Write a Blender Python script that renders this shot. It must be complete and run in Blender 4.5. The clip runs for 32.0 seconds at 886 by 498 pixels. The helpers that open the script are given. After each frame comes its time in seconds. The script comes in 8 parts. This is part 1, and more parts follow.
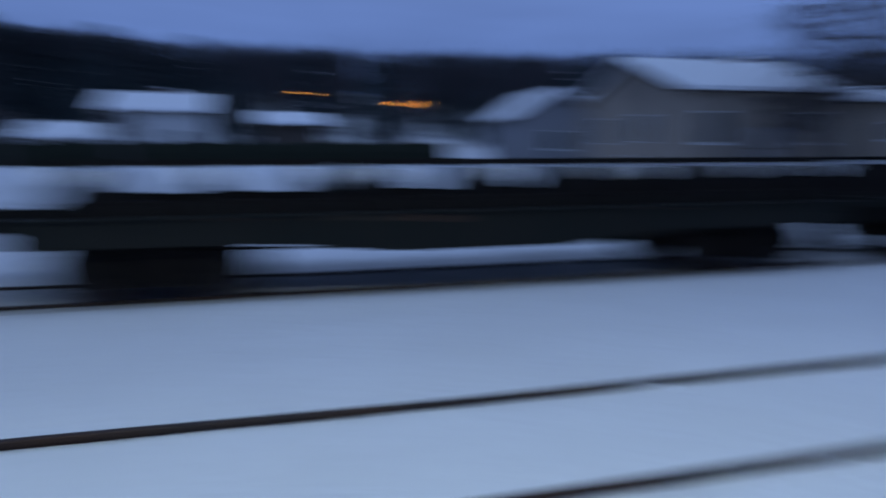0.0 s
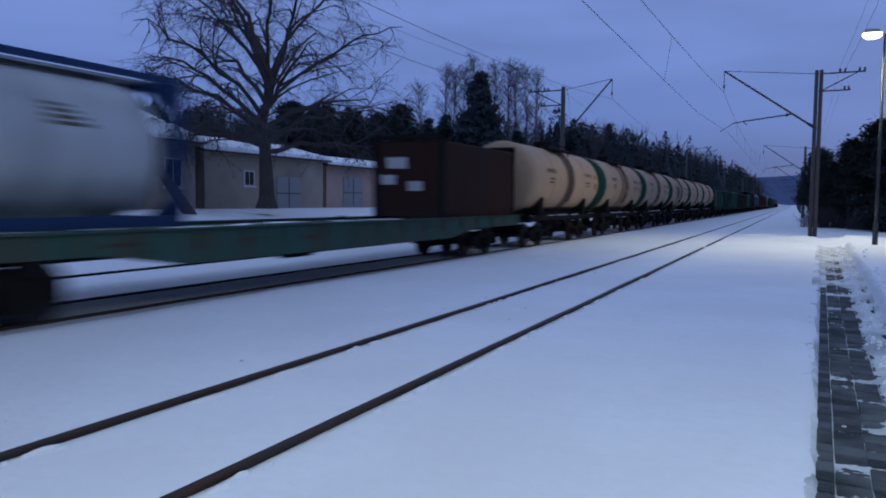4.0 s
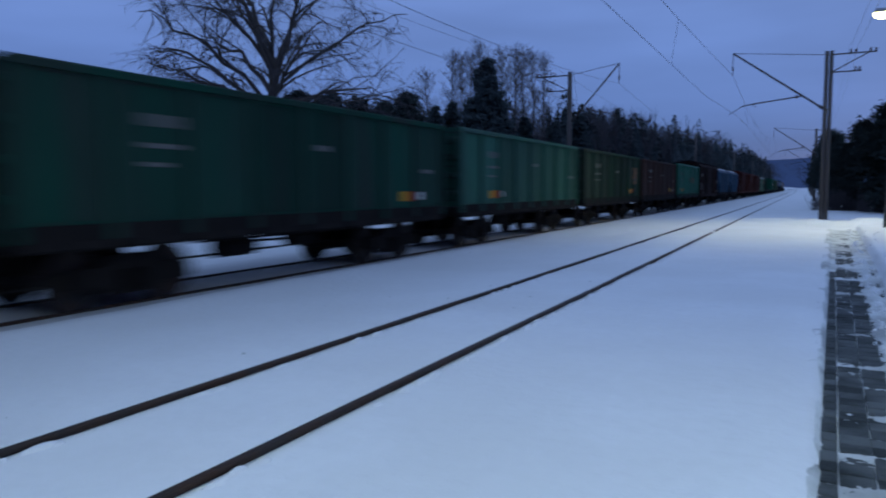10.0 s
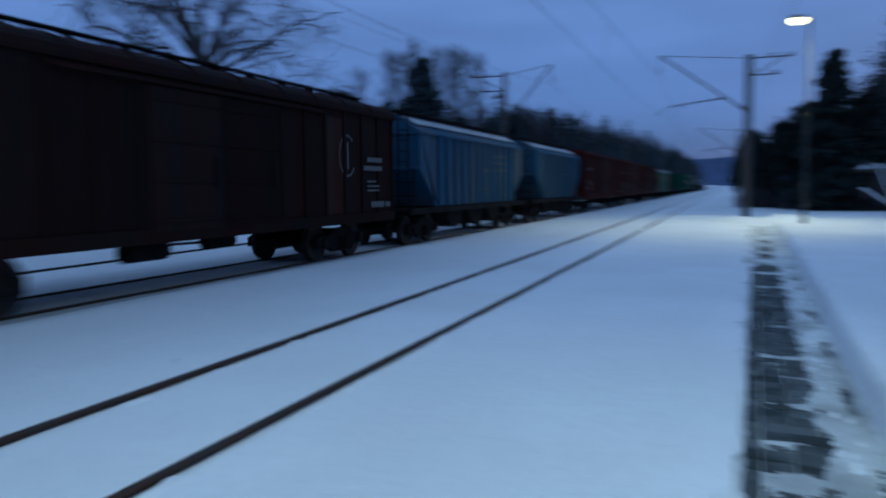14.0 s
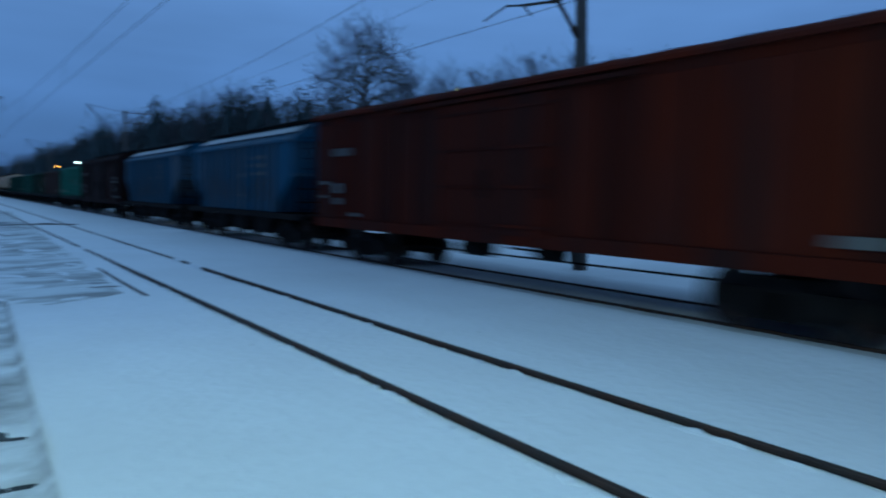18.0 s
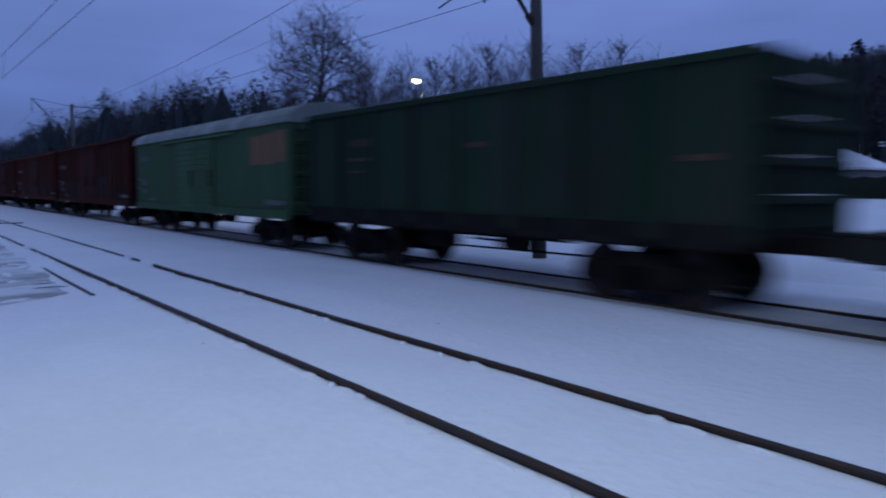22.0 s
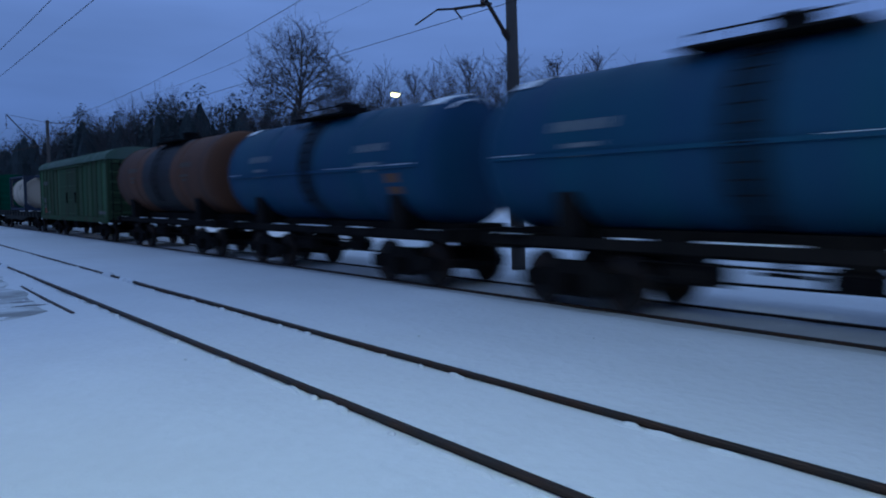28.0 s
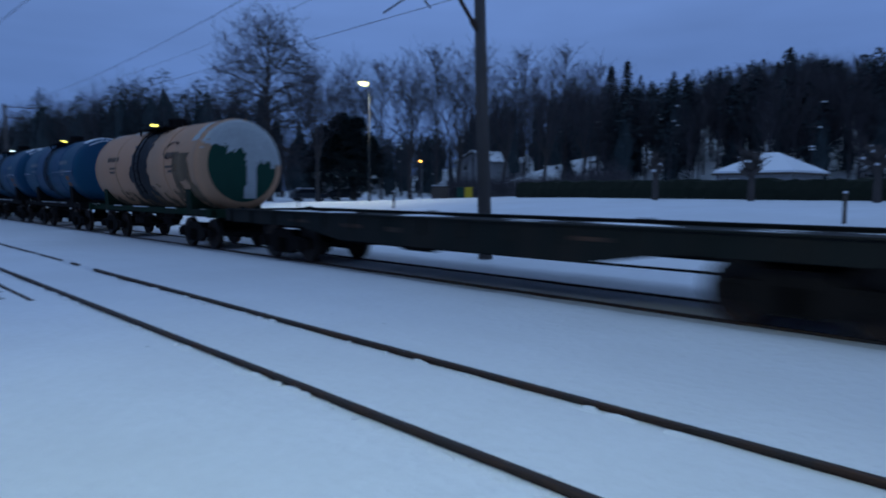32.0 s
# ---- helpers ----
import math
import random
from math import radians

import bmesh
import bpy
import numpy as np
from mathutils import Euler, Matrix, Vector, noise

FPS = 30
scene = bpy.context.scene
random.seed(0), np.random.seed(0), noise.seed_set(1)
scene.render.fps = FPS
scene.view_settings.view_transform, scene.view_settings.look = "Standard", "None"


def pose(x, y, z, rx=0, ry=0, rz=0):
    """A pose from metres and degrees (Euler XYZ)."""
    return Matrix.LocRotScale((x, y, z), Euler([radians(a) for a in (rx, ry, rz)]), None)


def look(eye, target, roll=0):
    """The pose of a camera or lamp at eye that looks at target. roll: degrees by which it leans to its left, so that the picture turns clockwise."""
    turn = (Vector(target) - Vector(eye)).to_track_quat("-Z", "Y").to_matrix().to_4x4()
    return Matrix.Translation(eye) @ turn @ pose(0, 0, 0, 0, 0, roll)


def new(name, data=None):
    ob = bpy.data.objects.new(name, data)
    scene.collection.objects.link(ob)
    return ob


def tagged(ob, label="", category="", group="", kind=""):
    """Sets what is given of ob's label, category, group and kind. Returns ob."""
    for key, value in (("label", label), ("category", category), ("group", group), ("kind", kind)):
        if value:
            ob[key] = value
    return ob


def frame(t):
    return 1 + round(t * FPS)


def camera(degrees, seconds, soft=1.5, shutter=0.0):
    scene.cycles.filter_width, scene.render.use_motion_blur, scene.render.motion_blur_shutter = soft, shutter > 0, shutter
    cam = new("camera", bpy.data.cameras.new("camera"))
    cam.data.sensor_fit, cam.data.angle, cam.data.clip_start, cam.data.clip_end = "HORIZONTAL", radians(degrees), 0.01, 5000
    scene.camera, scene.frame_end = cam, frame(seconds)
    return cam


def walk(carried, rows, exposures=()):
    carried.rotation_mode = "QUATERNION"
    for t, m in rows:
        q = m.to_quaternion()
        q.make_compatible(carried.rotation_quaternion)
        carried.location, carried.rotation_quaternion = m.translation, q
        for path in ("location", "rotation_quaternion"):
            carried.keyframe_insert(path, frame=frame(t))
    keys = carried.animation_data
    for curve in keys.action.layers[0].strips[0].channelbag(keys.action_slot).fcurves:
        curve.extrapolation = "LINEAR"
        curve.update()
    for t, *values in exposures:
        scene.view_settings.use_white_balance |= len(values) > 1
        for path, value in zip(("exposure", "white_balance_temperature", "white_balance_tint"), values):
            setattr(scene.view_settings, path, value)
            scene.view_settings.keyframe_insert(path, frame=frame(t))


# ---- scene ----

# ---------- camera ----------
cam = camera(63.91, 32.0, soft=1.9, shutter=0.9)
# a hand-held camera on the platform turns almost on the spot; below: seconds, place, tilt, lean, heading
EXPOSURES = (
    (0.0, -0.25, 6500, 10), (0.6, -0.12, 6650, 12), (5.5, -0.05, 6750, 15), (10.0, -0.08, 6520, 8), (11.0, -0.06, 6470, 7), (12.0, -0.08, 6380, 3), (14.5, -0.2, 5950, -5),
    (16.5, -0.21, 5750, -15), (20.5, -0.19, 5820, -17), (21.1, -0.18, 5800, -16), (21.7, -0.27, 6400, 13), (23.0, -0.22, 6450, 26), (25.0, -0.24, 6600, 29), (26.5, -0.28, 6650, 30), (28.5, -0.30, 5900, -1), (30.0, -0.27, 5850, -1), (32.0, -0.26, 6300, 2))
PATH = (
    (0, -0.01, -0.03, 1.84, 82.60, 0.23, 74.24),
    (0.2, -0.01, -0.03, 1.84, 81.91, -1.05, 52.61),
    (0.4, -0.01, -0.03, 1.84, 82.02, -0.76, 38.50),
    (0.5, -0.01, -0.03, 1.84, 81.52, -1.46, 31.65),
    (0.6, -0.00, -0.03, 1.84, 80.91, -0.89, 27.20),
    (1, 0.02, -0.02, 1.85, 83.40, 0.37, 15.34),
    (1.5, -0.02, -0.05, 1.86, 84.63, 0.42, 17.13),
    (2, -0.06, -0.11, 1.84, 85.20, 0.01, 22.96),
    (2.5, -0.09, -0.09, 1.81, 85.31, -0.16, 29.98),
    (3, -0.16, -0.08, 1.79, 85.82, -0.46, 29.32),
    (3.5, -0.13, -0.10, 1.79, 86.16, -0.52, 26.31),
    (5.5, -0.07, 0.05, 1.82, 86.09, 0.12, 27.08),
    (6, -0.06, 0.04, 1.82, 85.77, 0.20, 27.73),
    (6.5, -0.05, 0.05, 1.81, 85.02, 0.36, 25.40),
    (7, -0.03, 0.06, 1.82, 85.13, 0.49, 22.19),
    (7.5, -0.02, 0.05, 1.83, 85.25, 0.82, 20.89),
    (8, -0.03, 0.03, 1.82, 85.68, 0.64, 19.92),
    (8.5, -0.05, 0.09, 1.83, 85.56, 0.65, 21.79),
    (9, -0.08, 0.11, 1.81, 85.28, 0.29, 26.08),
    (9.5, -0.05, 0.05, 1.82, 85.09, 0.49, 28.63),
    (10, -0.04, 0.02, 1.82, 85.15, 0.28, 27.03),
    (10.5, -0.03, 0.02, 1.82, 84.64, 0.07, 24.23),
    (11, -0.05, 0.07, 1.82, 84.34, -0.01, 22.06),
    (11.5, -0.02, 0.04, 1.82, 84.34, 0.46, 19.87),
    (12, -0.01, 0.01, 1.83, 84.67, 0.75, 17.95),
    (12.5, 0.02, -0.04, 1.84, 84.93, 1.12, 16.28),
    (13, 0.03, -0.06, 1.84, 84.98, 1.22, 15.11),
    (13.5, 0.02, -0.02, 1.83, 84.77, 1.11, 15.00),
    (14, -0.03, 0.02, 1.83, 85.07, 0.57, 21.95),
    (14.2, -0.07, 0.02, 1.82, 84.92, -0.09, 28.25),
    (14.5, -0.05, 0.02, 1.83, 83.74, -0.38, 42.66),
    (16.5, 0.11, 0.16, 1.83, 83.83, -1.63, 138.83),
    (17, 0.03, 0.07, 1.85, 82.83, -0.61, 144.97),
    (17.5, 0.08, 0.07, 1.85, 85.44, -1.65, 151.01),
    (18, 0.02, 0.01, 1.82, 85.92, -1.40, 145.03),
    (18.5, -0.00, 0.04, 1.83, 85.45, -1.38, 141.32),
    (19, -0.00, -0.01, 1.84, 85.21, -0.54, 148.35),
    (19.5, -0.00, 0.01, 1.84, 84.91, -0.71, 152.72),
    (20, -0.02, -0.02, 1.81, 85.25, -0.97, 151.00),
    (20.5, -0.03, -0.02, 1.82, 85.14, -0.86, 148.43),
    (21, -0.05, -0.05, 1.83, 85.04, -0.48, 146.92),
    (21.5, -0.09, -0.08, 1.81, 85.09, -0.32, 144.99),
    (22, -0.13, -0.09, 1.81, 85.21, -0.36, 141.85),
    (22.5, -0.10, -0.03, 1.81, 85.46, -0.53, 138.43),
    (23, -0.10, -0.05, 1.81, 85.46, -0.28, 136.41),
    (23.5, -0.10, -0.03, 1.82, 85.74, -0.34, 137.32),
    (24, -0.14, -0.03, 1.82, 85.28, -0.41, 133.99),
    (24.5, -0.13, -0.03, 1.83, 84.94, -0.23, 133.03),
    (25, -0.12, -0.01, 1.84, 85.36, -0.18, 133.20),
    (25.5, -0.06, 0.08, 1.85, 85.79, 0.05, 135.50),
    (26, 0.01, 0.19, 1.84, 86.04, 0.33, 139.39),
    (26.5, 0.01, 0.24, 1.85, 86.17, 0.17, 137.59),
    (28.5, -0.10, -0.05, 1.83, 86.19, 0.27, 140.75),
    (29, -0.15, -0.11, 1.81, 86.33, 0.05, 140.28),
    (29.5, -0.13, -0.08, 1.81, 86.67, -0.00, 139.33),
    (30, -0.13, -0.09, 1.82, 86.38, 0.06, 139.01),
    (30.5, -0.16, -0.12, 1.81, 86.46, -0.39, 137.30),
    (31, -0.14, -0.10, 1.81, 85.68, -0.76, 135.95),
    (31.5, -0.15, -0.11, 1.81, 85.28, -0.75, 134.68),
    (32, -0.04, 0.11, 1.81, 85.43, -0.28, 137.74),
)
walk(cam, [(t, pose(x, y, z, a, b, c)) for t, x, y, z, a, b, c in PATH], EXPOSURES)

# ---------- sky and lamps ----------
world = bpy.data.worlds.new("dusk_sky")
scene.world = world
world.use_nodes = True
wn, wl = world.node_tree.nodes, world.node_tree.links
wbg = wn["Background"]
sky = wn.new("ShaderNodeTexSky")
sky.sky_type, sky.sun_disc = "NISHITA", False
sky.sun_elevation, sky.sun_rotation = radians(4.0), radians(20)
sky.air_density, sky.dust_density, sky.ozone_density = 1.0, 0.5, 3.0
wtc = wn.new("ShaderNodeTexCoord")
wsep = wn.new("ShaderNodeSeparateXYZ")
wramp = wn.new("ShaderNodeValToRGB")      # heavy cloud: dim towards the horizon, brightest overhead
wramp.color_ramp.elements[0].position, wramp.color_ramp.elements[0].color = 0.0, (0.055, 0.115, 0.33, 1)
wramp.color_ramp.elements[1].position, wramp.color_ramp.elements[1].color = 0.95, (0.30, 0.45, 0.78, 1)
_e = wramp.color_ramp.elements.new(0.12)
_e.color = (0.126, 0.220, 0.555, 1)
_e = wramp.color_ramp.elements.new(0.35)
_e.color = (0.190, 0.303, 0.69, 1)
wcl = wn.new("ShaderNodeTexNoise")        # soft streaks in the cloud
wcl.inputs["Scale"].default_value, wcl.inputs["Detail"].default_value = 3.0, 3.0
wmap = wn.new("ShaderNodeMapping")
wmap.inputs["Scale"].default_value = (1, 1, 5)
wmulr = wn.new("ShaderNodeMapRange")
wmulr.inputs["To Min"].default_value, wmulr.inputs["To Max"].default_value = 0.72, 1.25
wmul = wn.new("ShaderNodeVectorMath")
wmul.operation = "SCALE"
wmix = wn.new("ShaderNodeMix")
wmix.data_type = "RGBA"
wmix.inputs[0].default_value = 0.992
wl.new(wtc.outputs["Generated"], wsep.inputs[0])
wl.new(wsep.outputs["Z"], wramp.inputs[0])
wl.new(wtc.outputs["Generated"], wmap.inputs[0])
wl.new(wmap.outputs[0], wcl.inputs["Vector"])
wl.new(wcl.outputs["Fac"], wmulr.inputs[0])
wl.new(wramp.outputs[0], wmul.inputs[0])
wl.new(wmulr.outputs[0], wmul.inputs["Scale"])
wl.new(sky.outputs[0], wmix.inputs[6])
wl.new(wmul.outputs[0], wmix.inputs[7])
wl.new(wmix.outputs[2], wbg.inputs[0])
wbg.inputs[1].default_value = 1.0

sun = new("sun", bpy.data.lights.new("sun", "SUN"))
sun.data.energy, sun.data.angle, sun.data.color = 0.05, radians(60), (0.70, 0.84, 1.0)
sun.matrix_world = look((0, 0, 50), (-8, 10, 0))


def lamp_light(x, y, z, watts, color, lean=-1.5, size=0.35):
    """The light of a street lamp: a small downward spot with a wide cone."""
    l = new("lamp_light", bpy.data.lights.new("lamp_light", "SPOT"))
    l.data.energy, l.data.color, l.data.shadow_soft_size = watts, color, size
    l.data.spot_size, l.data.spot_blend = radians(140), 0.7
    l.matrix_world = look((x, y, z), (x + lean, y, 0))
    return l


# ---------- materials ----------
def mat(name, color, rough=0.7, metal=0.0, var=0.25, scale=3.0, fine=40.0, bump=0.15, dirt=None, dirt_amount=0.0, emit=0.0, spec=0.15, flow=(1.0, 3.2, 0.4), piece=0.0):
    m = bpy.data.materials.new(name)
    m.use_nodes = True
    n, l = m.node_tree.nodes, m.node_tree.links
    bs = n["Principled BSDF"]
    bs.inputs["Roughness"].default_value = rough
    bs.inputs["Metallic"].default_value = metal
    bs.inputs["Specular IOR Level"].default_value = spec
    tc, inf = n.new("ShaderNodeTexCoord"), n.new("ShaderNodeObjectInfo")
    off = n.new("ShaderNodeVectorMath")
    off.operation = "MULTIPLY_ADD"
    comb = n.new("ShaderNodeCombineXYZ")
    for i in range(3):
        l.new(inf.outputs["Random"], comb.inputs[i])
    off.inputs[1].default_value = (37, 53, 71)
    l.new(comb.outputs[0], off.inputs[0])
    l.new(tc.outputs["Object"], off.inputs[2])
    big, small = n.new("ShaderNodeTexNoise"), n.new("ShaderNodeTexNoise")
    big.inputs["Scale"].default_value, big.inputs["Detail"].default_value = scale, 5
    small.inputs["Scale"].default_value, small.inputs["Detail"].default_value = fine, 3
    l.new(off.outputs[0], big.inputs["Vector"])
    l.new(off.outputs[0], small.inputs["Vector"])
    mx = n.new("ShaderNodeMix")
    mx.data_type = "RGBA"
    lo = tuple(max(0, c * (1 - var)) for c in color)
    hi = tuple(min(1, c * (1 + var)) for c in color)
    mx.inputs[6].default_value, mx.inputs[7].default_value = (*lo, 1), (*hi, 1)
    add = n.new("ShaderNodeMath")
    add.operation = "MULTIPLY_ADD"
    add.inputs[1].default_value = 0.45
    l.new(small.outputs["Fac"], add.inputs[0])
    sc = n.new("ShaderNodeMath")
    sc.operation = "MULTIPLY"
    sc.inputs[1].default_value = 0.6
    l.new(big.outputs["Fac"], sc.inputs[0])
    l.new(sc.outputs[0], add.inputs[2])
    l.new(add.outputs[0], mx.inputs[0])
    out = mx.outputs[2]
    if dirt:
        st = n.new("ShaderNodeTexNoise")
        st.inputs["Scale"].default_value, st.inputs["Detail"].default_value = scale * 0.45, 7
        mp = n.new("ShaderNodeMapping")
        mp.inputs["Scale"].default_value = flow     # stains run downwards on upright things
        mp.inputs["Location"].default_value = (3.1, 7.7, 1.9)
        l.new(off.outputs[0], mp.inputs[0])
        l.new(mp.outputs[0], st.inputs["Vector"])
        rp = n.new("ShaderNodeMapRange")
        rp.inputs["From Min"].default_value, rp.inputs["From Max"].default_value = 0.40, 0.64
        rp.inputs["To Max"].default_value = dirt_amount
        l.new(st.outputs["Fac"], rp.inputs[0])
        m2 = n.new("ShaderNodeMix")
        m2.data_type = "RGBA"
        l.new(rp.outputs[0], m2.inputs[0])
        l.new(out, m2.inputs[6])
        m2.inputs[7].default_value = (*dirt, 1)
        out = m2.outputs[2]
    if piece:           # plates of one wagon weather differently
        rn, vm = n.new("ShaderNodeMapRange"), n.new("ShaderNodeVectorMath")
        rn.inputs["To Min"].default_value, rn.inputs["To Max"].default_value = 1 - piece, 1 + piece
        vm.operation = "SCALE"
        l.new(inf.outputs["Random"], rn.inputs[0])
        l.new(out, vm.inputs[0])
        l.new(rn.outputs[0], vm.inputs["Scale"])
        out = vm.outputs[0]
    l.new(out, bs.inputs["Base Color"])
    if bump:
        bp = n.new("ShaderNodeBump")
        bp.inputs["Strength"].default_value, bp.inputs["Distance"].default_value = bump, 0.02
        l.new(small.outputs["Fac"], bp.inputs["Height"])
        l.new(bp.outputs[0], bs.inputs["Normal"])
    if emit:
        bs.inputs["Emission Color"].default_value = (*color, 1)
        bs.inputs["Emission Strength"].default_value = emit
    return m


RUST = (0.07, 0.035, 0.022)
GRIME = (0.03, 0.028, 0.027)
M = {}
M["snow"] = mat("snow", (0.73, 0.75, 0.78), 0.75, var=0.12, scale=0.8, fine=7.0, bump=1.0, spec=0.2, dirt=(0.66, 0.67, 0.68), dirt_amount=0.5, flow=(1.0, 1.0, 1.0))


def shade_along_tracks(m, x0, x1, x2, x3, tint, amount):
    """Puts the dimmer light beside the train into the snow's colour, in a ragged strip along the railway, from x0..x1
    to x2..x3.
    """
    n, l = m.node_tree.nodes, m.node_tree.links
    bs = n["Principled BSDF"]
    untinted = bs.inputs["Base Color"].links[0].from_socket
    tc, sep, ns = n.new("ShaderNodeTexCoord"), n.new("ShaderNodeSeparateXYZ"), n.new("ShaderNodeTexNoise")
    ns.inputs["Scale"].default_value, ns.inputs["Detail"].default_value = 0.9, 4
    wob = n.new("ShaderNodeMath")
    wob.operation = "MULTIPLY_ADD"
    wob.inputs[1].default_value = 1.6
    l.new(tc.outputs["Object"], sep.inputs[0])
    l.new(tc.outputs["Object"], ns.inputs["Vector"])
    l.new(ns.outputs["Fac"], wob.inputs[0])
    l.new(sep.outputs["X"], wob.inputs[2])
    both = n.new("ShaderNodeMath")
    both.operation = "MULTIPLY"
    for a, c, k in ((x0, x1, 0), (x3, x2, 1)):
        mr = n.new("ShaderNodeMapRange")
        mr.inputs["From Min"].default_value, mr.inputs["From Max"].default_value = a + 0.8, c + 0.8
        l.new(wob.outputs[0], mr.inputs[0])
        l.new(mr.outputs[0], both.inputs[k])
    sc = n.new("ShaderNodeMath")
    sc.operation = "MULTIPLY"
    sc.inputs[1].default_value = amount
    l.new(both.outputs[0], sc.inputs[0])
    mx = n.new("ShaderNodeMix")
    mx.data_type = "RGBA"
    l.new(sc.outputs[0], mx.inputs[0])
    l.new(untinted, mx.inputs[6])
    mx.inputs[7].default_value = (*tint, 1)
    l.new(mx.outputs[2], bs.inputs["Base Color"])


# snow tinted greyer to stand in for dimmer light near the train
shade_along_tracks(M["snow"], -13.4, -12.6, -6.5, -3.0, (0.50, 0.51, 0.53), 0.35)
M["snow_cap"] = mat("snow_cap", (0.80, 0.82, 0.85), 0.8, var=0.06, scale=2.0, fine=12.0, bump=0.4, spec=0.2)
M["trackbed"] = mat("trackbed", (0.52, 0.525, 0.53), 0.9, var=0.30, scale=2.5, fine=25.0, bump=0.8, dirt=(0.45, 0.46, 0.48), dirt_amount=0.6, flow=(1.0, 1.0, 1.0))
M["rail"] = mat("rail_steel", (0.045, 0.036, 0.032), 0.6, 0.5, var=0.3, scale=2.0, dirt=RUST, dirt_amount=0.7)
M["iron"] = mat("black_iron", (0.010, 0.009, 0.009), 0.9, 0.0, spec=0.05, var=0.4, scale=3.0, dirt=(0.026, 0.022, 0.020), dirt_amount=0.55)
M["wheel"] = mat("wheel_steel", (0.03, 0.028, 0.027), 0.6, 0.5, var=0.3, dirt=RUST, dirt_amount=0.5)
M["red"] = mat("oxide_red_paint", (0.062, 0.0105, 0.005), 0.75, spec=0.04, var=0.35, scale=0.8, dirt=(0.020, 0.012, 0.011), dirt_amount=0.85, piece=0.24)
M["red2"] = mat("orange_red_paint", (0.080, 0.014, 0.006), 0.75, spec=0.04, var=0.3, scale=0.8, dirt=(0.026, 0.016, 0.013), dirt_amount=0.8, piece=0.24)
M["primer"] = mat("grey_green_primer", (0.042, 0.034, 0.027), 0.8, var=0.25, scale=1.0, dirt=(0.12, 0.05, 0.03), dirt_amount=0.5)
M["brown"] = mat("brown_paint", (0.040, 0.013, 0.009), 0.8, spec=0.05, var=0.3, scale=0.8, dirt=GRIME, dirt_amount=0.7, piece=0.24)
M["panelblue"] = mat("pale_blue_repaint", (0.035, 0.10, 0.12), 0.8, spec=0.05, var=0.4, scale=1.2, dirt=(0.02, 0.06, 0.05), dirt_amount=0.5)
M["brown3"] = mat("sooty_brown_paint", (0.019, 0.0075, 0.006), 0.8, spec=0.04, var=0.35, scale=0.8, dirt=(0.012, 0.010, 0.010), dirt_amount=0.7, piece=0.24)
M["sootpanel"] = mat("brown_grey_repaint", (0.036, 0.024, 0.020), 0.8, spec=0.05, var=0.4, scale=0.9, dirt=(0.050, 0.040, 0.034), dirt_amount=0.6)
M["brown2"] = mat("faded_brown_paint", (0.046, 0.021, 0.015), 0.8, spec=0.05, var=0.3, scale=0.8, dirt=GRIME, dirt_amount=0.6, piece=0.24)
M["dgreen"] = mat("dark_green_paint", (0.008, 0.045, 0.030), 0.75, spec=0.05, var=0.35, scale=0.8, dirt=GRIME, dirt_amount=0.7, piece=0.24)
M["dgreen2"] = mat("olive_green_paint", (0.014, 0.034, 0.020), 0.8, spec=0.05, var=0.35, scale=0.8, dirt=GRIME, dirt_amount=0.65, piece=0.24)
M["mgreen"] = mat("weathered_teal_paint", (0.011, 0.060, 0.040), 0.7, var=0.35, scale=0.7, dirt=(0.03, 0.06, 0.05), dirt_amount=0.7, piece=0.24)
M["bgreen"] = mat("bright_green_paint", (0.007, 0.100, 0.058), 0.6, var=0.25, scale=0.7, dirt=(0.02, 0.07, 0.05), dirt_amount=0.5, piece=0.24)
M["egreen"] = mat("emerald_paint", (0.0075, 0.0754, 0.0420), 0.8, spec=0.04, var=0.3, scale=0.7, dirt=(0.02, 0.05, 0.035), dirt_amount=0.6, piece=0.24)
M["baygreen"] = mat("frost_bleached_teal_paint", (0.022, 0.086, 0.058), 0.8, var=0.35, scale=0.9, dirt=(0.014, 0.045, 0.036), dirt_amount=0.75, piece=0.3)
M["lgreen"] = mat("pale_green_paint", (0.050, 0.110, 0.050), 0.75, spec=0.08, var=0.3, scale=0.7, dirt=(0.05, 0.08, 0.05), dirt_amount=0.6, piece=0.24)
M["roofgrey"] = mat("frosted_roof_paint", (0.25, 0.28, 0.265), 0.75, var=0.25, scale=0.9, dirt=(0.07, 0.10, 0.08), dirt_amount=0.6)
M["roofgreen"] = mat("frosted_green_roof_paint", (0.075, 0.125, 0.090), 0.75, var=0.3, scale=0.9, dirt=(0.15, 0.18, 0.16), dirt_amount=0.6)
M["kgreen"] = mat("moss_green_paint", (0.052, 0.094, 0.050), 0.8, spec=0.05, var=0.3, scale=0.7, dirt=(0.06, 0.045, 0.03), dirt_amount=0.6, piece=0.24)
M["blue"] = mat("hopper_blue_paint", (0.014, 0.062, 0.112), 0.65, spec=0.08, var=0.3, scale=0.7, dirt=(0.12, 0.10, 0.08), dirt_amount=0.5)
M["tblue"] = mat("tank_blue_paint", (0.015, 0.070, 0.118), 0.5, spec=0.08, var=0.25, scale=0.7, dirt=(0.02, 0.05, 0.12), dirt_amount=0.6)
M["bluespill"] = mat("dark_blue_spill", (0.006, 0.020, 0.036), 0.6, var=0.4, scale=1.3, dirt=(0.008, 0.040, 0.080), dirt_amount=0.7)
M["palemark"] = mat("pale_lettering", (0.17, 0.19, 0.21), 0.7, var=0.3, scale=6.0)
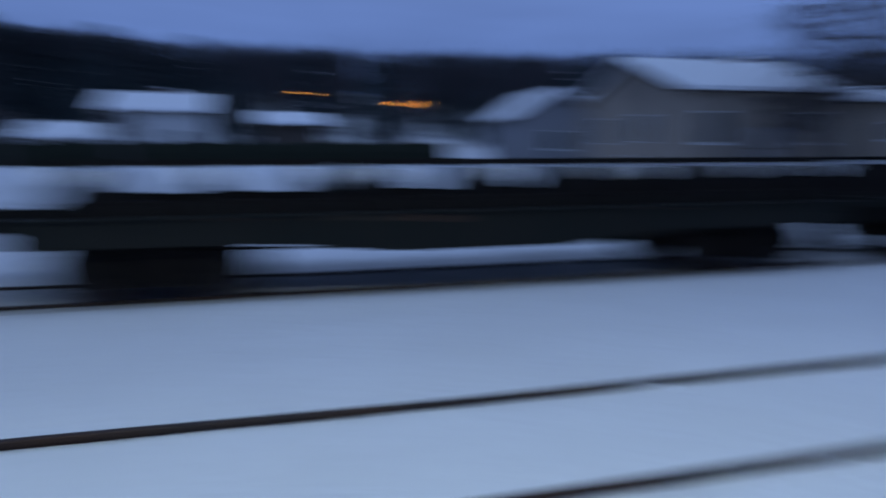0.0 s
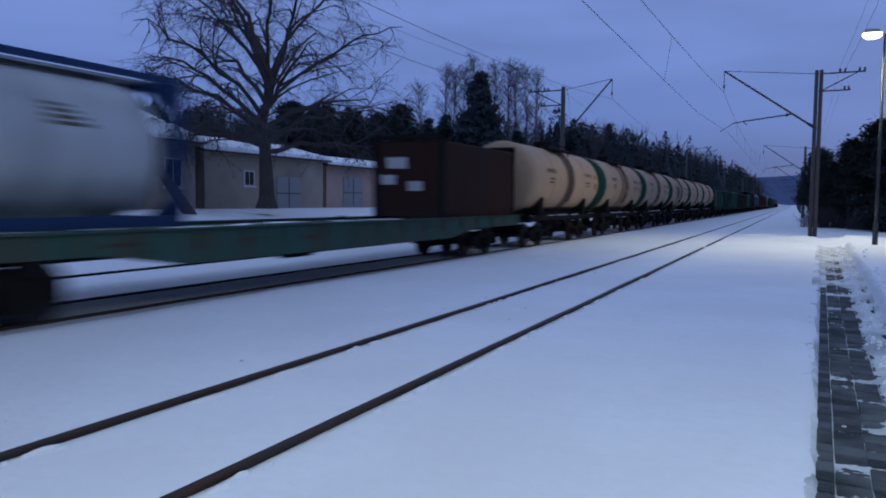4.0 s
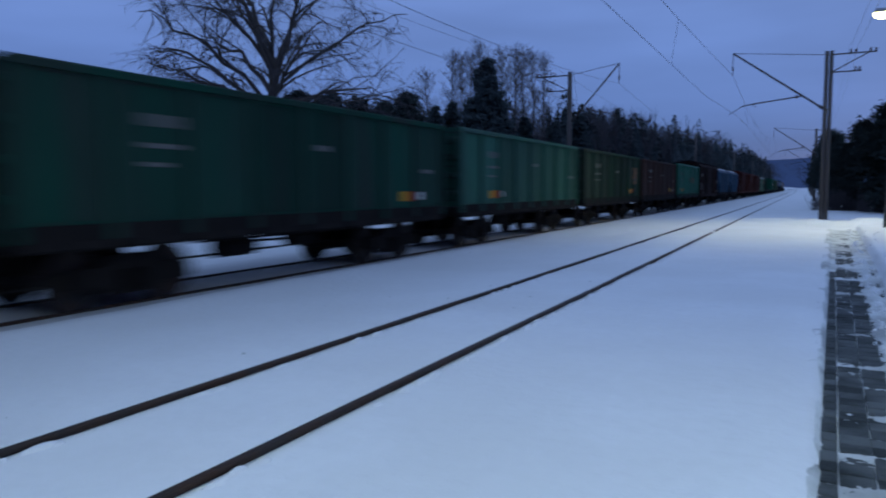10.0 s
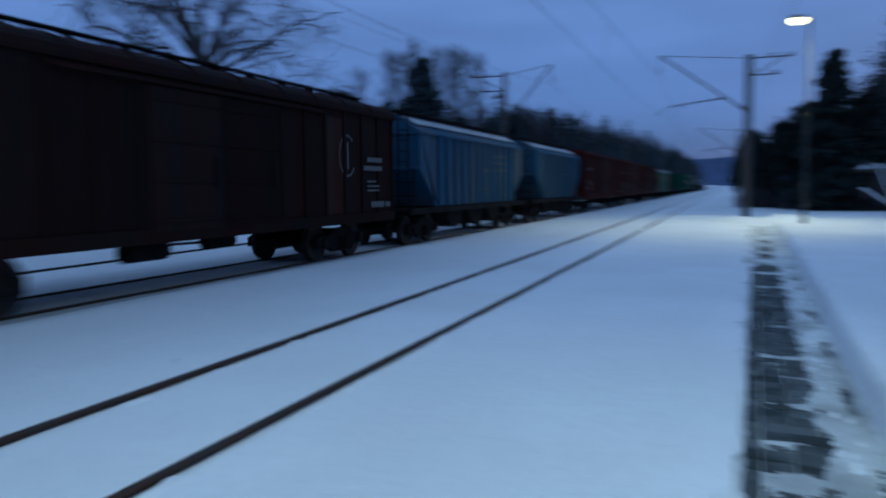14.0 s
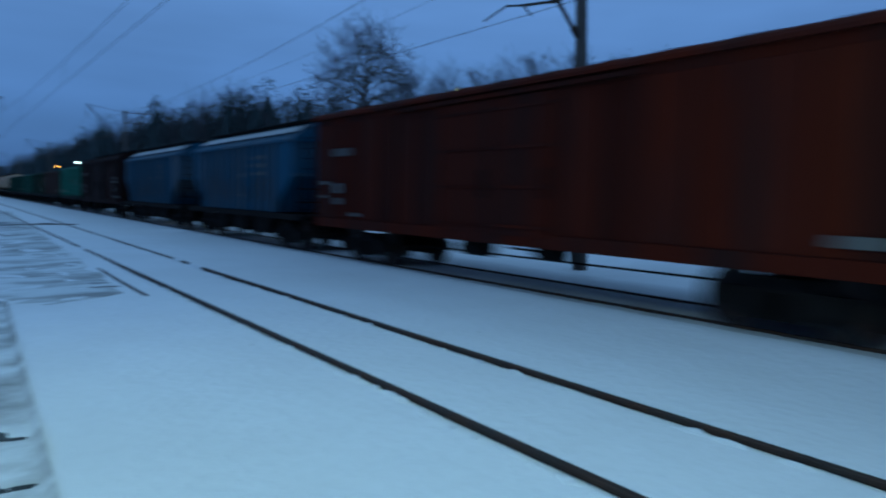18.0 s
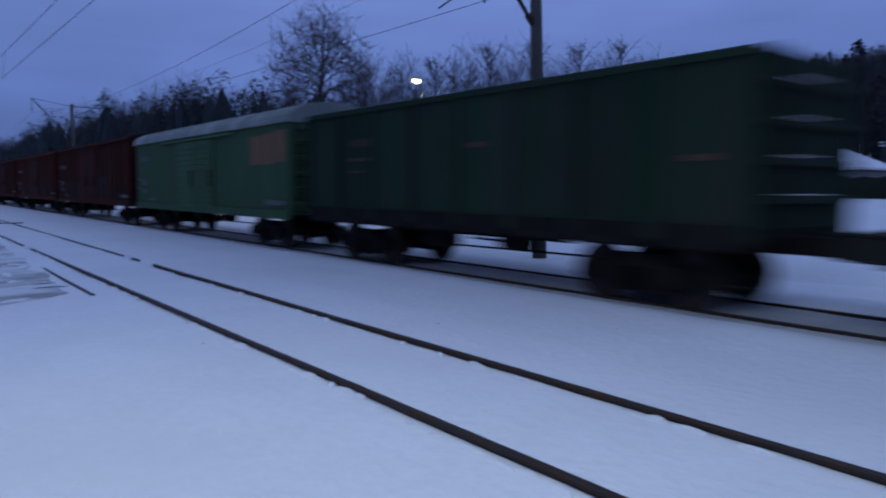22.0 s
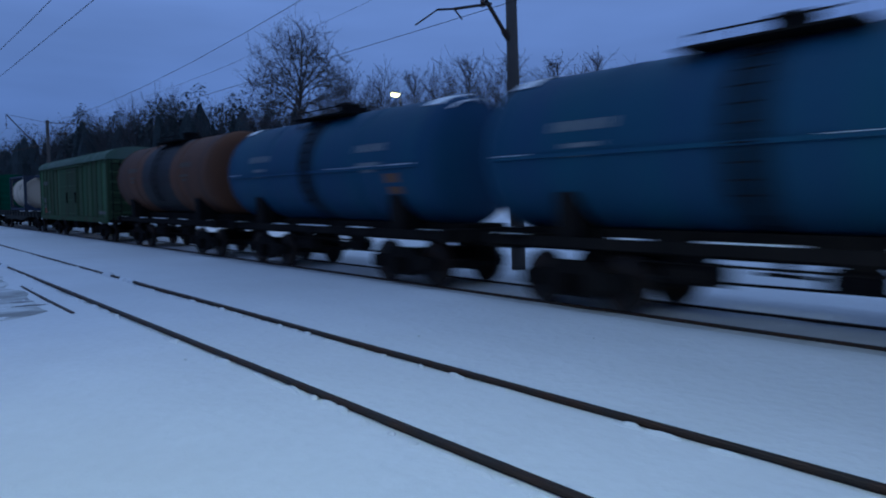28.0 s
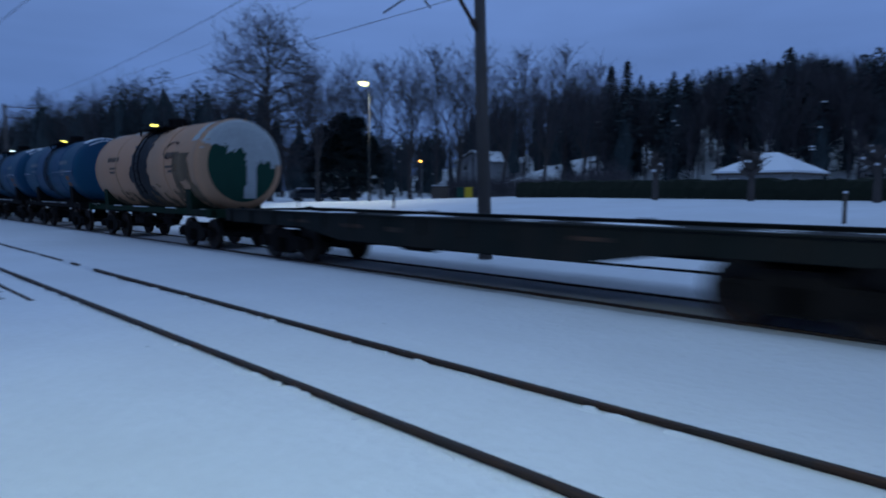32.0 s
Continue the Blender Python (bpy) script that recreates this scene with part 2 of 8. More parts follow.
M["bedding"] = mat("dark_wet_sand", (0.030, 0.030, 0.029), 0.9, var=0.4, scale=3.0, fine=40, bump=0.4)
M["fblue"] = mat("frame_blue_paint", (0.010, 0.030, 0.085), 0.55, var=0.25)
M["fgrey"] = mat("blue_grey_frame_paint", (0.030, 0.044, 0.075), 0.75, var=0.3, scale=1.2, dirt=GRIME, dirt_amount=0.5)
M["beige"] = mat("beige_tank_paint", (0.40, 0.255, 0.145), 0.55, var=0.15, scale=0.6, dirt=(0.33, 0.25, 0.18), dirt_amount=0.6)
M["paleskin"] = mat("pale_tank_paint", (0.60, 0.49, 0.36), 0.6, var=0.15, scale=0.6, dirt=(0.26, 0.20, 0.16), dirt_amount=0.5)
M["spill"] = mat("brown_spill", (0.20, 0.115, 0.06), 0.65, var=0.4, scale=1.2, dirt=(0.40, 0.26, 0.15), dirt_amount=0.8)
M["beige2"] = mat("yellowish_tank_paint", (0.454, 0.242, 0.135), 0.55, var=0.15, scale=0.6, dirt=(0.30, 0.22, 0.15), dirt_amount=0.5)
M["white"] = mat("worn_white_paint", (0.495, 0.488, 0.465), 0.6, var=0.12, dirt=(0.35, 0.32, 0.28), dirt_amount=0.6)
M["alu"] = mat("dull_tank_cladding", (0.4, 0.416, 0.424), 0.45, 0.35, var=0.15, scale=0.8, dirt=(0.2, 0.2, 0.2), dirt_amount=0.5)
M["ring"] = mat("green_ring_paint", (0.010, 0.045, 0.030), 0.6, var=0.2)
M["stain"] = mat("oil_stain", (0.13, 0.075, 0.045), 0.6, var=0.4, scale=1.5, dirt=GRIME, dirt_amount=0.7)
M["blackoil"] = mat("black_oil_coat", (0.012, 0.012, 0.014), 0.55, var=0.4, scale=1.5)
M["rusttank"] = mat("rusty_brown_tank_paint", (0.12, 0.051, 0.027), 0.65, var=0.35, scale=0.8, dirt=(0.04, 0.025, 0.02), dirt_amount=0.7)
M["yellow"] = mat("yellow_sticker", (0.42, 0.22, 0.015), 0.6, var=0.1)
M["redlab"] = mat("red_sticker", (0.30, 0.03, 0.015), 0.6, var=0.1)
M["black"] = mat("black_lettering", (0.09, 0.075, 0.06), 0.7, var=0.2)
M["letter"] = mat("faded_white_lettering", (0.115, 0.112, 0.105), 0.7, var=0.3, scale=6.0)
M["peach"] = mat("bare_primer_panel", (0.19, 0.095, 0.055), 0.8, var=0.25, scale=2.0)
M["coil"] = mat("wrapped_steel_coil", (0.12, 0.155, 0.19), 0.4, 0.5, var=0.15, scale=2.0)
M["coilend"] = mat("coil_side_steel", (0.085, 0.105, 0.125), 0.45, 0.7, var=0.3, scale=6.0)
M["deck"] = mat("flat_wagon_steel", (0.010, 0.013, 0.012), 0.75, 0.1, var=0.4, scale=1.2, dirt=(0.024, 0.020, 0.017), dirt_amount=0.6)
M["deckgreen"] = mat("green_flat_wagon_paint", (0.027, 0.078, 0.06), 0.75, var=0.35, scale=1.2, dirt=RUST, dirt_amount=0.6)
M["concrete"] = mat("mast_concrete", (0.085, 0.075, 0.07), 0.9, var=0.3, scale=1.5, fine=30, bump=0.4)
M["pole"] = mat("grey_lamp_pole", (0.045, 0.047, 0.050), 0.8, var=0.25, scale=2.0)
M["darkmast"] = mat("mast_steel", (0.05, 0.045, 0.042), 0.8, 0.2, var=0.3, dirt=RUST, dirt_amount=0.5)
M["galv"] = mat("galvanised_steel", (0.26, 0.27, 0.28), 0.5, 0.6, var=0.2)
M["wire"] = mat("wire_copper", (0.03, 0.028, 0.027), 0.6, 0.4, var=0.2, bump=0)
M["porcelain"] = mat("brown_insulator", (0.06, 0.03, 0.02), 0.25, var=0.2, bump=0)
M["frost"] = mat("thin_blown_snow", (0.36, 0.38, 0.38), 0.9, var=0.35, scale=1.5, fine=9, bump=0.2)
M["mud"] = mat("brown_road_mud", (0.10, 0.068, 0.042), 0.8, var=0.4, scale=1.6, dirt=(0.22, 0.15, 0.09), dirt_amount=0.6)
M["bark"] = mat("dark_bark", (0.070, 0.060, 0.056), 0.95, var=0.45, scale=2.0, fine=18, bump=0.8)
M["twig"] = mat("frosted_twigs", (0.066, 0.060, 0.066), 0.95, var=0.45, scale=0.16, fine=2.5, bump=0, dirt=(0.075, 0.07, 0.075), dirt_amount=0.25)
M["birch"] = mat("grey_birch_twigs", (0.130, 0.118, 0.128), 0.95, var=0.4, scale=0.3, fine=5, bump=0, dirt=(0.17, 0.165, 0.175), dirt_amount=0.3)
M["needle"] = mat("spruce_needles", (0.034, 0.046, 0.050), 0.9, var=0.5, scale=0.2, fine=3, bump=0, dirt=(0.06, 0.07, 0.075), dirt_amount=0.15)
M["pine"] = mat("pine_needles", (0.022, 0.030, 0.028), 0.9, var=0.5, scale=0.7, fine=6, bump=0)
M["hedge"] = mat("clipped_hedge", (0.018, 0.022, 0.015), 0.95, var=0.5, scale=1.5, fine=9, bump=0.8)
M["plaster"] = mat("old_beige_plaster", (0.36, 0.30, 0.24), 0.9, var=0.2, scale=0.6, fine=12, bump=0.4, dirt=(0.16, 0.14, 0.12), dirt_amount=0.7, flow=(1.0, 1.0, 1.0))
M["pinkwall"] = mat("pinkish_plaster", (0.42, 0.30, 0.25), 0.9, var=0.2, scale=0.6, fine=12, bump=0.4, dirt=(0.2, 0.15, 0.13), dirt_amount=0.6, flow=(1.0, 1.0, 1.0))
M["whitewall"] = mat("white_house_wall", (0.55, 0.55, 0.54), 0.9, var=0.12, scale=0.8, fine=14, bump=0.3)
M["greywall"] = mat("grey_house_wall", (0.26, 0.26, 0.27), 0.9, var=0.2, scale=0.8, fine=14, bump=0.3)
M["wood"] = mat("weathered_boards", (0.075, 0.062, 0.052), 0.9, var=0.4, scale=1.5, fine=20, bump=0.6)
M["glass"] = mat("dark_window_glass", (0.02, 0.025, 0.03), 0.08, var=0.1, bump=0, spec=0.8)
M["paver"] = mat("wet_dark_paver", (0.026, 0.031, 0.031), 0.75, var=0.5, scale=3.0, fine=30, bump=0.6, dirt=(0.22, 0.24, 0.25), dirt_amount=0.4, flow=(1.0, 1.0, 1.0))
M["slush"] = mat("trodden_slush", (0.62, 0.65, 0.66), 0.75, var=0.25, scale=2.6, fine=14, bump=1.0, dirt=(0.22, 0.23, 0.235), dirt_amount=0.7, flow=(1.0, 1.0, 1.0))
M["wetice"] = mat("icy_wet_platform", (0.66, 0.68, 0.69), 0.6, var=0.25, scale=1.9, fine=14, bump=0.9, dirt=(0.21, 0.21, 0.205), dirt_amount=0.85, flow=(1.0, 1.6, 1.0))
M["asphalt"] = mat("wet_asphalt", (0.05, 0.05, 0.052), 0.5, var=0.3, scale=2.0, fine=30, bump=0.5, dirt=(0.45, 0.46, 0.48), dirt_amount=0.7, flow=(1.0, 1.0, 1.0))
# haze of distance is put into the hill's blue-grey colour
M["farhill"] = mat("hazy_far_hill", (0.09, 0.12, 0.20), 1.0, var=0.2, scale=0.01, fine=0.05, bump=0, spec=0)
M["shelter"] = mat("dark_green_shelter_steel", (0.02, 0.06, 0.045), 0.6, var=0.3)
M["carpaint"] = mat("dark_grey_car_paint", (0.05, 0.055, 0.065), 0.35, 0.3, var=0.1, bump=0)
M["binyellow"] = mat("yellow_bin_plastic", (0.50, 0.36, 0.03), 0.6, var=0.15)
M["lampglow"] = mat("lamp_glass_warm", (1.0, 0.94, 0.42), 0.4, var=0.0, bump=0, emit=5.0)
M["lampcool"] = mat("lamp_glass_cool", (0.85, 1.0, 0.95), 0.4, var=0.0, bump=0, emit=14.0)
M["lampyellow"] = mat("lamp_glass_yellow", (1.0, 0.86, 0.13), 0.4, var=0.0, bump=0, emit=5.0)
M["orangeglow"] = mat("sodium_lamp_glass", (1.0, 0.36, 0.05), 0.4, var=0.0, bump=0, emit=12.0)
M["redglow"] = mat("red_tail_light_glass", (1.0, 0.08, 0.03), 0.4, var=0.0, bump=0, emit=12.0)
M["greenglow"] = mat("signal_green_glass", (0.35, 1.0, 0.6), 0.4, var=0.0, bump=0, emit=14.0)


# ---------- mesh helpers ----------
class Build:
    """Collects vertices and faces of one mesh."""

    def __init__(self):
        self.v, self.f = [], []

    def add(self, vs, fs):
        o = len(self.v)
        self.v.extend(vs)
        self.f.extend([tuple(i + o for i in f) for f in fs])
        return self

    def box(self, x0, x1, y0, y1, z0, z1):
        return self.add([(x0, y0, z0), (x1, y0, z0), (x1, y1, z0), (x0, y1, z0), (x0, y0, z1), (x1, y0, z1), (x1, y1, z1), (x0, y1, z1)],
                        [(3, 2, 1, 0), (4, 5, 6, 7), (0, 1, 5, 4), (1, 2, 6, 5), (2, 3, 7, 6), (3, 0, 4, 7)])

    def bevelbox(self, x0, x1, y0, y1, z0, z1, b=0.02):
        """A box whose upright edges are chamfered and whose top is rounded in."""
        pts = [(x0 + b, y0), (x1 - b, y0), (x1, y0 + b), (x1, y1 - b), (x1 - b, y1), (x0 + b, y1), (x0, y1 - b), (x0, y0 + b)]
        cx, cy = (x0 + x1) / 2, (y0 + y1) / 2
        ins = [(px + (b if px < cx else -b), py + (b if py < cy else -b)) for px, py in pts]
        n = 8
        vs = [(px, py, z0) for px, py in pts] + [(px, py, z1 - b) for px, py in pts] + [(px, py, z1) for px, py in ins]
        fs = [tuple(range(n - 1, -1, -1)), tuple(range(2 * n, 3 * n))]
        for r in (0, n):
            fs += [(r + i, r + (i + 1) % n, r + n + (i + 1) % n, r + n + i) for i in range(n)]
        return self.add(vs, fs)

    def prism_y(self, prof, y0, y1):
        """Outline in x, z (counter-clockwise seen from -y) drawn out along y."""
        n = len(prof)
        vs = [(x, y0, z) for x, z in prof] + [(x, y1, z) for x, z in prof]
        fs = [tuple(range(n)), tuple(range(2 * n - 1, n - 1, -1))]
        fs += [(i, i + n, (i + 1) % n + n, (i + 1) % n) for i in range(n)]
        return self.add(vs, fs)

    def prism_x(self, prof, x0, x1):
        """Outline in y, z drawn out along x."""
        n = len(prof)
        vs = [(x0, y, z) for y, z in prof] + [(x1, y, z) for y, z in prof]
        fs = [tuple(range(n - 1, -1, -1)), tuple(range(n, 2 * n))]
        fs += [(i, (i + 1) % n, (i + 1) % n + n, i + n) for i in range(n)]
        return self.add(vs, fs)

    def tube(self, p, q, r0, r1=None, n=8, caps=True):
        p, q = Vector(p), Vector(q)
        r1 = r0 if r1 is None else r1
        d = (q - p).normalized()
        a = d.orthogonal().normalized()
        b = d.cross(a)
        vs = []
        for c, r in ((p, r0), (q, r1)):
            for i in range(n):
                t = 2 * math.pi * i / n
                vs.append(tuple(c + r * (math.cos(t) * a + math.sin(t) * b)))
        fs = [(i, (i + 1) % n, (i + 1) % n + n, i + n) for i in range(n)]
        if caps:
            fs += [tuple(range(n - 1, -1, -1)), tuple(range(n, 2 * n))]
        return self.add(vs, fs)

    def path(self, pts, r, n=6):
        for p, q in zip(pts, pts[1:]):
            self.tube(p, q, r, r, n)
        return self

    def lathe_y(self, prof, cx, cz, n=28, a0=0.0, a1=360.0):
        """Radii r at places y turned about the axis through cx, cz along y."""
        full = a1 - a0 > 359
        m = n if full else n + 1
        vs, fs = [], []
        for r, y in prof:
            for i in range(m):
                t = radians(a0 + (a1 - a0) * i / n)
                vs.append((cx + r * math.cos(t), y, cz + r * math.sin(t)))
        for k in range(len(prof) - 1):
            for i in range(n):
                j = (i + 1) % m
                fs.append((k * m + i, (k + 1) * m + i, (k + 1) * m + j, k * m + j))
        return self.add(vs, fs)

    def disc_x(self, x, y, z, r, t, n=20):
        return self.tube((x - t / 2, y, z), (x + t / 2, y, z), r, r, n)

    def mesh(self, name, material, smooth=False):
        me = bpy.data.meshes.new(name)
        me.from_pydata(self.v, [], self.f)
        if material:
            me.materials.append(material)
        if smooth:
            me.polygons.foreach_set("use_smooth", [True] * len(me.polygons))
        return me


def part(name, b, material, parent, label="", smooth=False, at=None):
    """Links a mesh (or what Build collected) as one object under a thing or a part."""
    me = b if isinstance(b, bpy.types.Mesh) else b.mesh(name, material, smooth)
    ob = new(name, me)
    ob.parent = parent
    if at:
        ob.matrix_basis = at
    if label:
        ob["label"] = label
    return ob


def thing(name, m, label, category, group="", kind=""):
    ob = new(name)
    ob.empty_display_size = 0.2
    ob.matrix_basis = m
    return tagged(ob, label, category, group, kind)


def solid(name, b, material, label, category="", group="", kind="", smooth=False, m=None):
    ob = new(name, b if isinstance(b, bpy.types.Mesh) else b.mesh(name, material, smooth))
    if m is not None:
        ob.matrix_basis = m
    return tagged(ob, label, category, group, kind)


# ---------- ground ----------
NEAR, FAR, ZF = -4.21, -10.96, -0.05      # track axes, and the far track's rail level
GAUGE = 0.795                             # half the distance of the rail heads


def step(a, b, v):
    t = min(1.0, max(0.0, (v - a) / (b - a)))
    return t * t * (3 - 2 * t)


def path_left(y):
    """The left edge of the swept path along the platform."""
    return -0.13 + 0.03 * min(y, 40)


def ground_z(x, y):
    z = -0.05
    if x < -13.2:
        up = step(-13.5, -30, x)
        back = 0.45 + 0.55 * step(-75, -30, y)
        z += up * 1.3 * back
        if x < -30:
            z += min(30.0, -30 - x) * 0.022 * back
        if x < -75:
            z += step(-75, -190, x) * 16 * step(-230, -120, y) * (1 - step(120, 260, y))
            z += 5.0 * step(-75, -100, x) * step(-8, -34, y) * step(-100, -72, y)
    if x > 12:
        z += step(12, 60, x) * 1.2
    n = noise.noise((x * 0.35, y * 0.22, 0.0)) * 0.025 + noise.noise((x * 1.6, y * 1.1, 5.0)) * 0.014 + noise.noise((x * 4.5, y * 3.5, 7.0)) * 0.006
    if abs(x - NEAR) < 1.6:                       # snow drifted between the rails, higher up the track behind
        n *= 0.6
        z += 0.03 * step(-15, -22, y) + 0.02 * step(20, 60, y)
    z += 0.024 * step(2, -3, y) * step(3.2, 1.9, abs(x - NEAR))
    bed = step(1.45, 1.15, abs(x - FAR))          # blown-out bed of the far track
    z = z * (1 - bed) + (-0.14) * bed
    n *= 1 - 0.7 * bed
    for side in (-1, 1):                          # low bank thrown up along it
        z += 0.05 * math.exp(-((x - FAR - side * 1.9) / 0.45) ** 2)
    if 0.5 < y < 60 and 0.5 < x < 60:             # undisturbed deep snow beside the path
        z += 0.17 * step(0.96, 1.14, x - path_left(y)) * step(0.6, 2.2, y) * step(58, 34, y) * step(58, 20, x)
    if -40 < y < 37.5:
        u = x - path_left(y)
        if -0.6 < u < 2.2 and y > 0:              # the swept path: a thin strip, the pavers, the bank thrown up beside them
            end = step(37.2, 35.6, y) * step(1.2, 2.4, y)
            cut = step(0.02, 0.07, u) * step(1.14, 0.96, u) * end
            z -= 0.03 * step(-0.22, -0.15, u + 0.02 * noise.noise((y * 1.3, 0, 4.0))) * step(1.14, 0.96, u) * end
            z += (0.05 + 0.04 * noise.noise((y * 1.1, 3.0, 0))) * step(0.98, 1.15, u) * math.exp(-max(0.0, u - 1.15) / 0.12) * end
            z -= 0.09 * cut
            n = n * (1 - cut)
        elif u < 2.4 and u > -0.6:                # trodden lane along the platform behind
            lane = step(-0.26, -0.18, u + 0.03 * noise.noise((y * 1.3, 0, 4.0))) * step(1.0, 0.86, u) * step(-1.2, -2.4, y) * step(-13.9, -13.0, y)
            z -= 0.12 * lane
            n *= 1 - lane
            z += 0.13 * math.exp(-((u - 1.02) / 0.13) ** 2) * step(-1.2, -2.4, y) * step(-13.9, -12.5, y)
    return z + n


def spread(a, b, d):
    k = max(1, round((b - a) / d))
    return [a + (b - a) * i / k for i in range(k)]


gxs = [-3000, -1500, -800, -500, -350] + spread(-260, -60, 10) + spread(-60, -16, 1.5) + spread(-16, -8, 0.2) + spread(-8, -1.2, 0.2) + \
    spread(-1.2, 2.9, 0.06) + spread(2.9, 16, 0.8) + spread(16, 80, 6) + [80, 140, 260, 500, 1200, 3000]
gys = [-3000, -1500, -900, -600] + spread(-450, -90, 15) + spread(-90, -20, 1.2) + spread(-20, 40, 0.16) + spread(40, 110, 1.5) + \
    spread(110, 500, 15) + [500, 700, 1100, 2000, 4000]
g = Build()
g.v = [(x, y, ground_z(x, y)) for y in gys for x in gxs]
_w = len(gxs)
g.f = [(j * _w + i, j * _w + i + 1, (j + 1) * _w + i + 1, (j + 1) * _w + i) for j in range(len(gys) - 1) for i in range(_w - 1)]
solid("ground", g, M["snow"], "snow-covered level ground of the station, rising behind the tracks", "ground", kind="structure", smooth=True)

# swept bed between the rails of the far track
b = Build()
ys = spread(-450, -60, 10) + spread(-60, 80, 0.7) + spread(80, 700, 12)
xs = [FAR - 1.02 + 2.04 * i / 8 for i in range(9)]
b.v = [(x, y, ZF - 0.045 + 0.015 * noise.noise((x * 3, y * 2, 9.0)) - 0.05 * (abs(x - FAR) > 1.0)) for y in ys for x in xs]
b.f = [(j * 9 + i, j * 9 + i + 1, (j + 1) * 9 + i + 1, (j + 1) * 9 + i) for j in range(len(ys) - 1) for i in range(8)]
solid("trackbed", b, M["trackbed"], "wind-swept grey ballast and sleepers dusted with snow", "track bed", kind="structure", smooth=True)

def rail_profile(x, z):
    """A worn rail: foot, web and rounded head, its running surface at z."""
    h = [(0.075, -0.18), (0.075, -0.165), (0.012, -0.145), (0.010, -0.045), (0.036, -0.035), (0.037, -0.008), (0.028, 0.0)]
    return [(x + a, z + c) for a, c in h] + [(x - a, z + c) for a, c in reversed(h)]


def track(name, xc, z, y0, y1, label, wiggle, rise=0.0):
    root = thing(name, pose(xc, 0, z), label, "railway track", "railway tracks", "structure")
    for s in (-1, 1):
        prof = rail_profile(s * GAUGE, 0)
        n = len(prof)
        b = Build()
        ys = spread(y0, -90, 25) + spread(-90, 90, 0.9) + spread(90, y1, 25) + [y1]
        for y in ys:
            dx = wiggle * noise.noise((s * 3.0, y * 0.35, 1.0))
            dz = wiggle * 0.5 * noise.noise((s * 3.0, y * 0.3, 8.0))
            b.v += [(px + dx, y, pz + dz + rise * step(2, -3, y)) for px, pz in prof]
        for j in range(len(ys) - 1):
            b.f += [(j * n + i, (j + 1) * n + i, (j + 1) * n + (i + 1) % n, j * n + (i + 1) % n) for i in range(n)]
        part("rail", b, M["rail"], root)
    return root


near_track = track("track_1", NEAR, 0.012, -600, 900, "rusty disused-looking rails half buried in fresh snow", 0.012, 0.026)
far_track = track("track_2", FAR, ZF, -600, 900, "main line rails on a swept grey bed", 0.002)
b = Build()
b.box(-0.055, 0.055, -0.42, 0.42, -0.13, -0.05)
for s, y in ((-1, 12.1), (-1, 24.6), (1, 18.2), (-1, -8.0), (1, -12.5)):
    part("fishplate", b.mesh("fishplate", M["rail"]) if "fishplate" not in bpy.data.meshes else bpy.data.meshes["fishplate"], None, near_track, at=pose(s * GAUGE, y, 0))

# the siding that leaves the near track beyond the platform
b = Build()
prof = rail_profile(0, 0)
n = len(prof)
ys = spread(-62, -13.2, 1.2) + [-13.2]
for y in ys:
    x = -2.86 - 0.64 * step(-13.2, -46, y) - 0.012 * max(0, -46 - y)
    b.v += [(px + x, y, pz - 0.01) for px, pz in prof]
for j in range(len(ys) - 1):
    b.f += [(j * n + i, (j + 1) * n + i, (j + 1) * n + (i + 1) % n, j * n + (i + 1) % n) for i in range(n)]
b.f += [tuple(range(n)), tuple(range((len(ys) - 1) * n, len(ys) * n))]
solid("siding_rail", b, M["rail"], "short rusty rail beside the near track, ending in snow", "rail", kind="structure")

# loose snow lying against and over the near rails
b = Build()
rg = random.Random(21)


def lump(b, x, y, z, rx, ry, h):
    o, n = len(b.v), 7
    for f, q in ((1.0, -0.02), (0.75, 0.6 * h), (0.35, h)):
        b.v += [(x + rx * f * rg.uniform(0.8, 1.2) * math.cos(2 * math.pi * i / n), y + ry * f * rg.uniform(0.8, 1.2) * math.sin(2 * math.pi * i / n), z + q) for i in range(n)]
    for q in range(2):
        b.f += [(o + q * n + i, o + q * n + (i + 1) % n, o + (q + 1) * n + (i + 1) % n, o + (q + 1) * n + i) for i in range(n)]
    b.f.append(tuple(o + 2 * n + i for i in range(n)))


for i in range(900):
    y = rg.choice((rg.uniform(2.5, 40), rg.uniform(-32, -2)))
    s = rg.choice((-1, 1))
    x = NEAR + s * GAUGE + rg.choice((-1, 1)) * rg.uniform(0.055, 0.13)
    lump(b, x, y, ground_z(x, y), rg.uniform(0.025, 0.06), rg.uniform(0.04, 0.22), rg.uniform(0.010, 0.035))
for y, s, ln in ((-17.6, -1, 0.45), (-19.3, -1, 0.3), (-24.0, 1, 0.5), (31.0, 1, 0.4)):
    x = NEAR + s * GAUGE
    for k in range(5):
        lump(b, x + rg.uniform(-0.03, 0.03), y + ln * (k - 2) / 2.5, ground_z(x, y), 0.11, ln * 0.35, 0.068 + 0.024 * step(2, -3, y))
solid("rail_snow", b, M["snow"], "loose snow lying against and over the rusty rails", "snow", kind="stuff", smooth=True)


# ---------- the freight train ----------
SPEED = 17.64
WHEELS = []


def once(name, make):
    """A mesh that is built once and shared by all that look alike."""
    return bpy.data.meshes[name] if name in bpy.data.meshes else make()


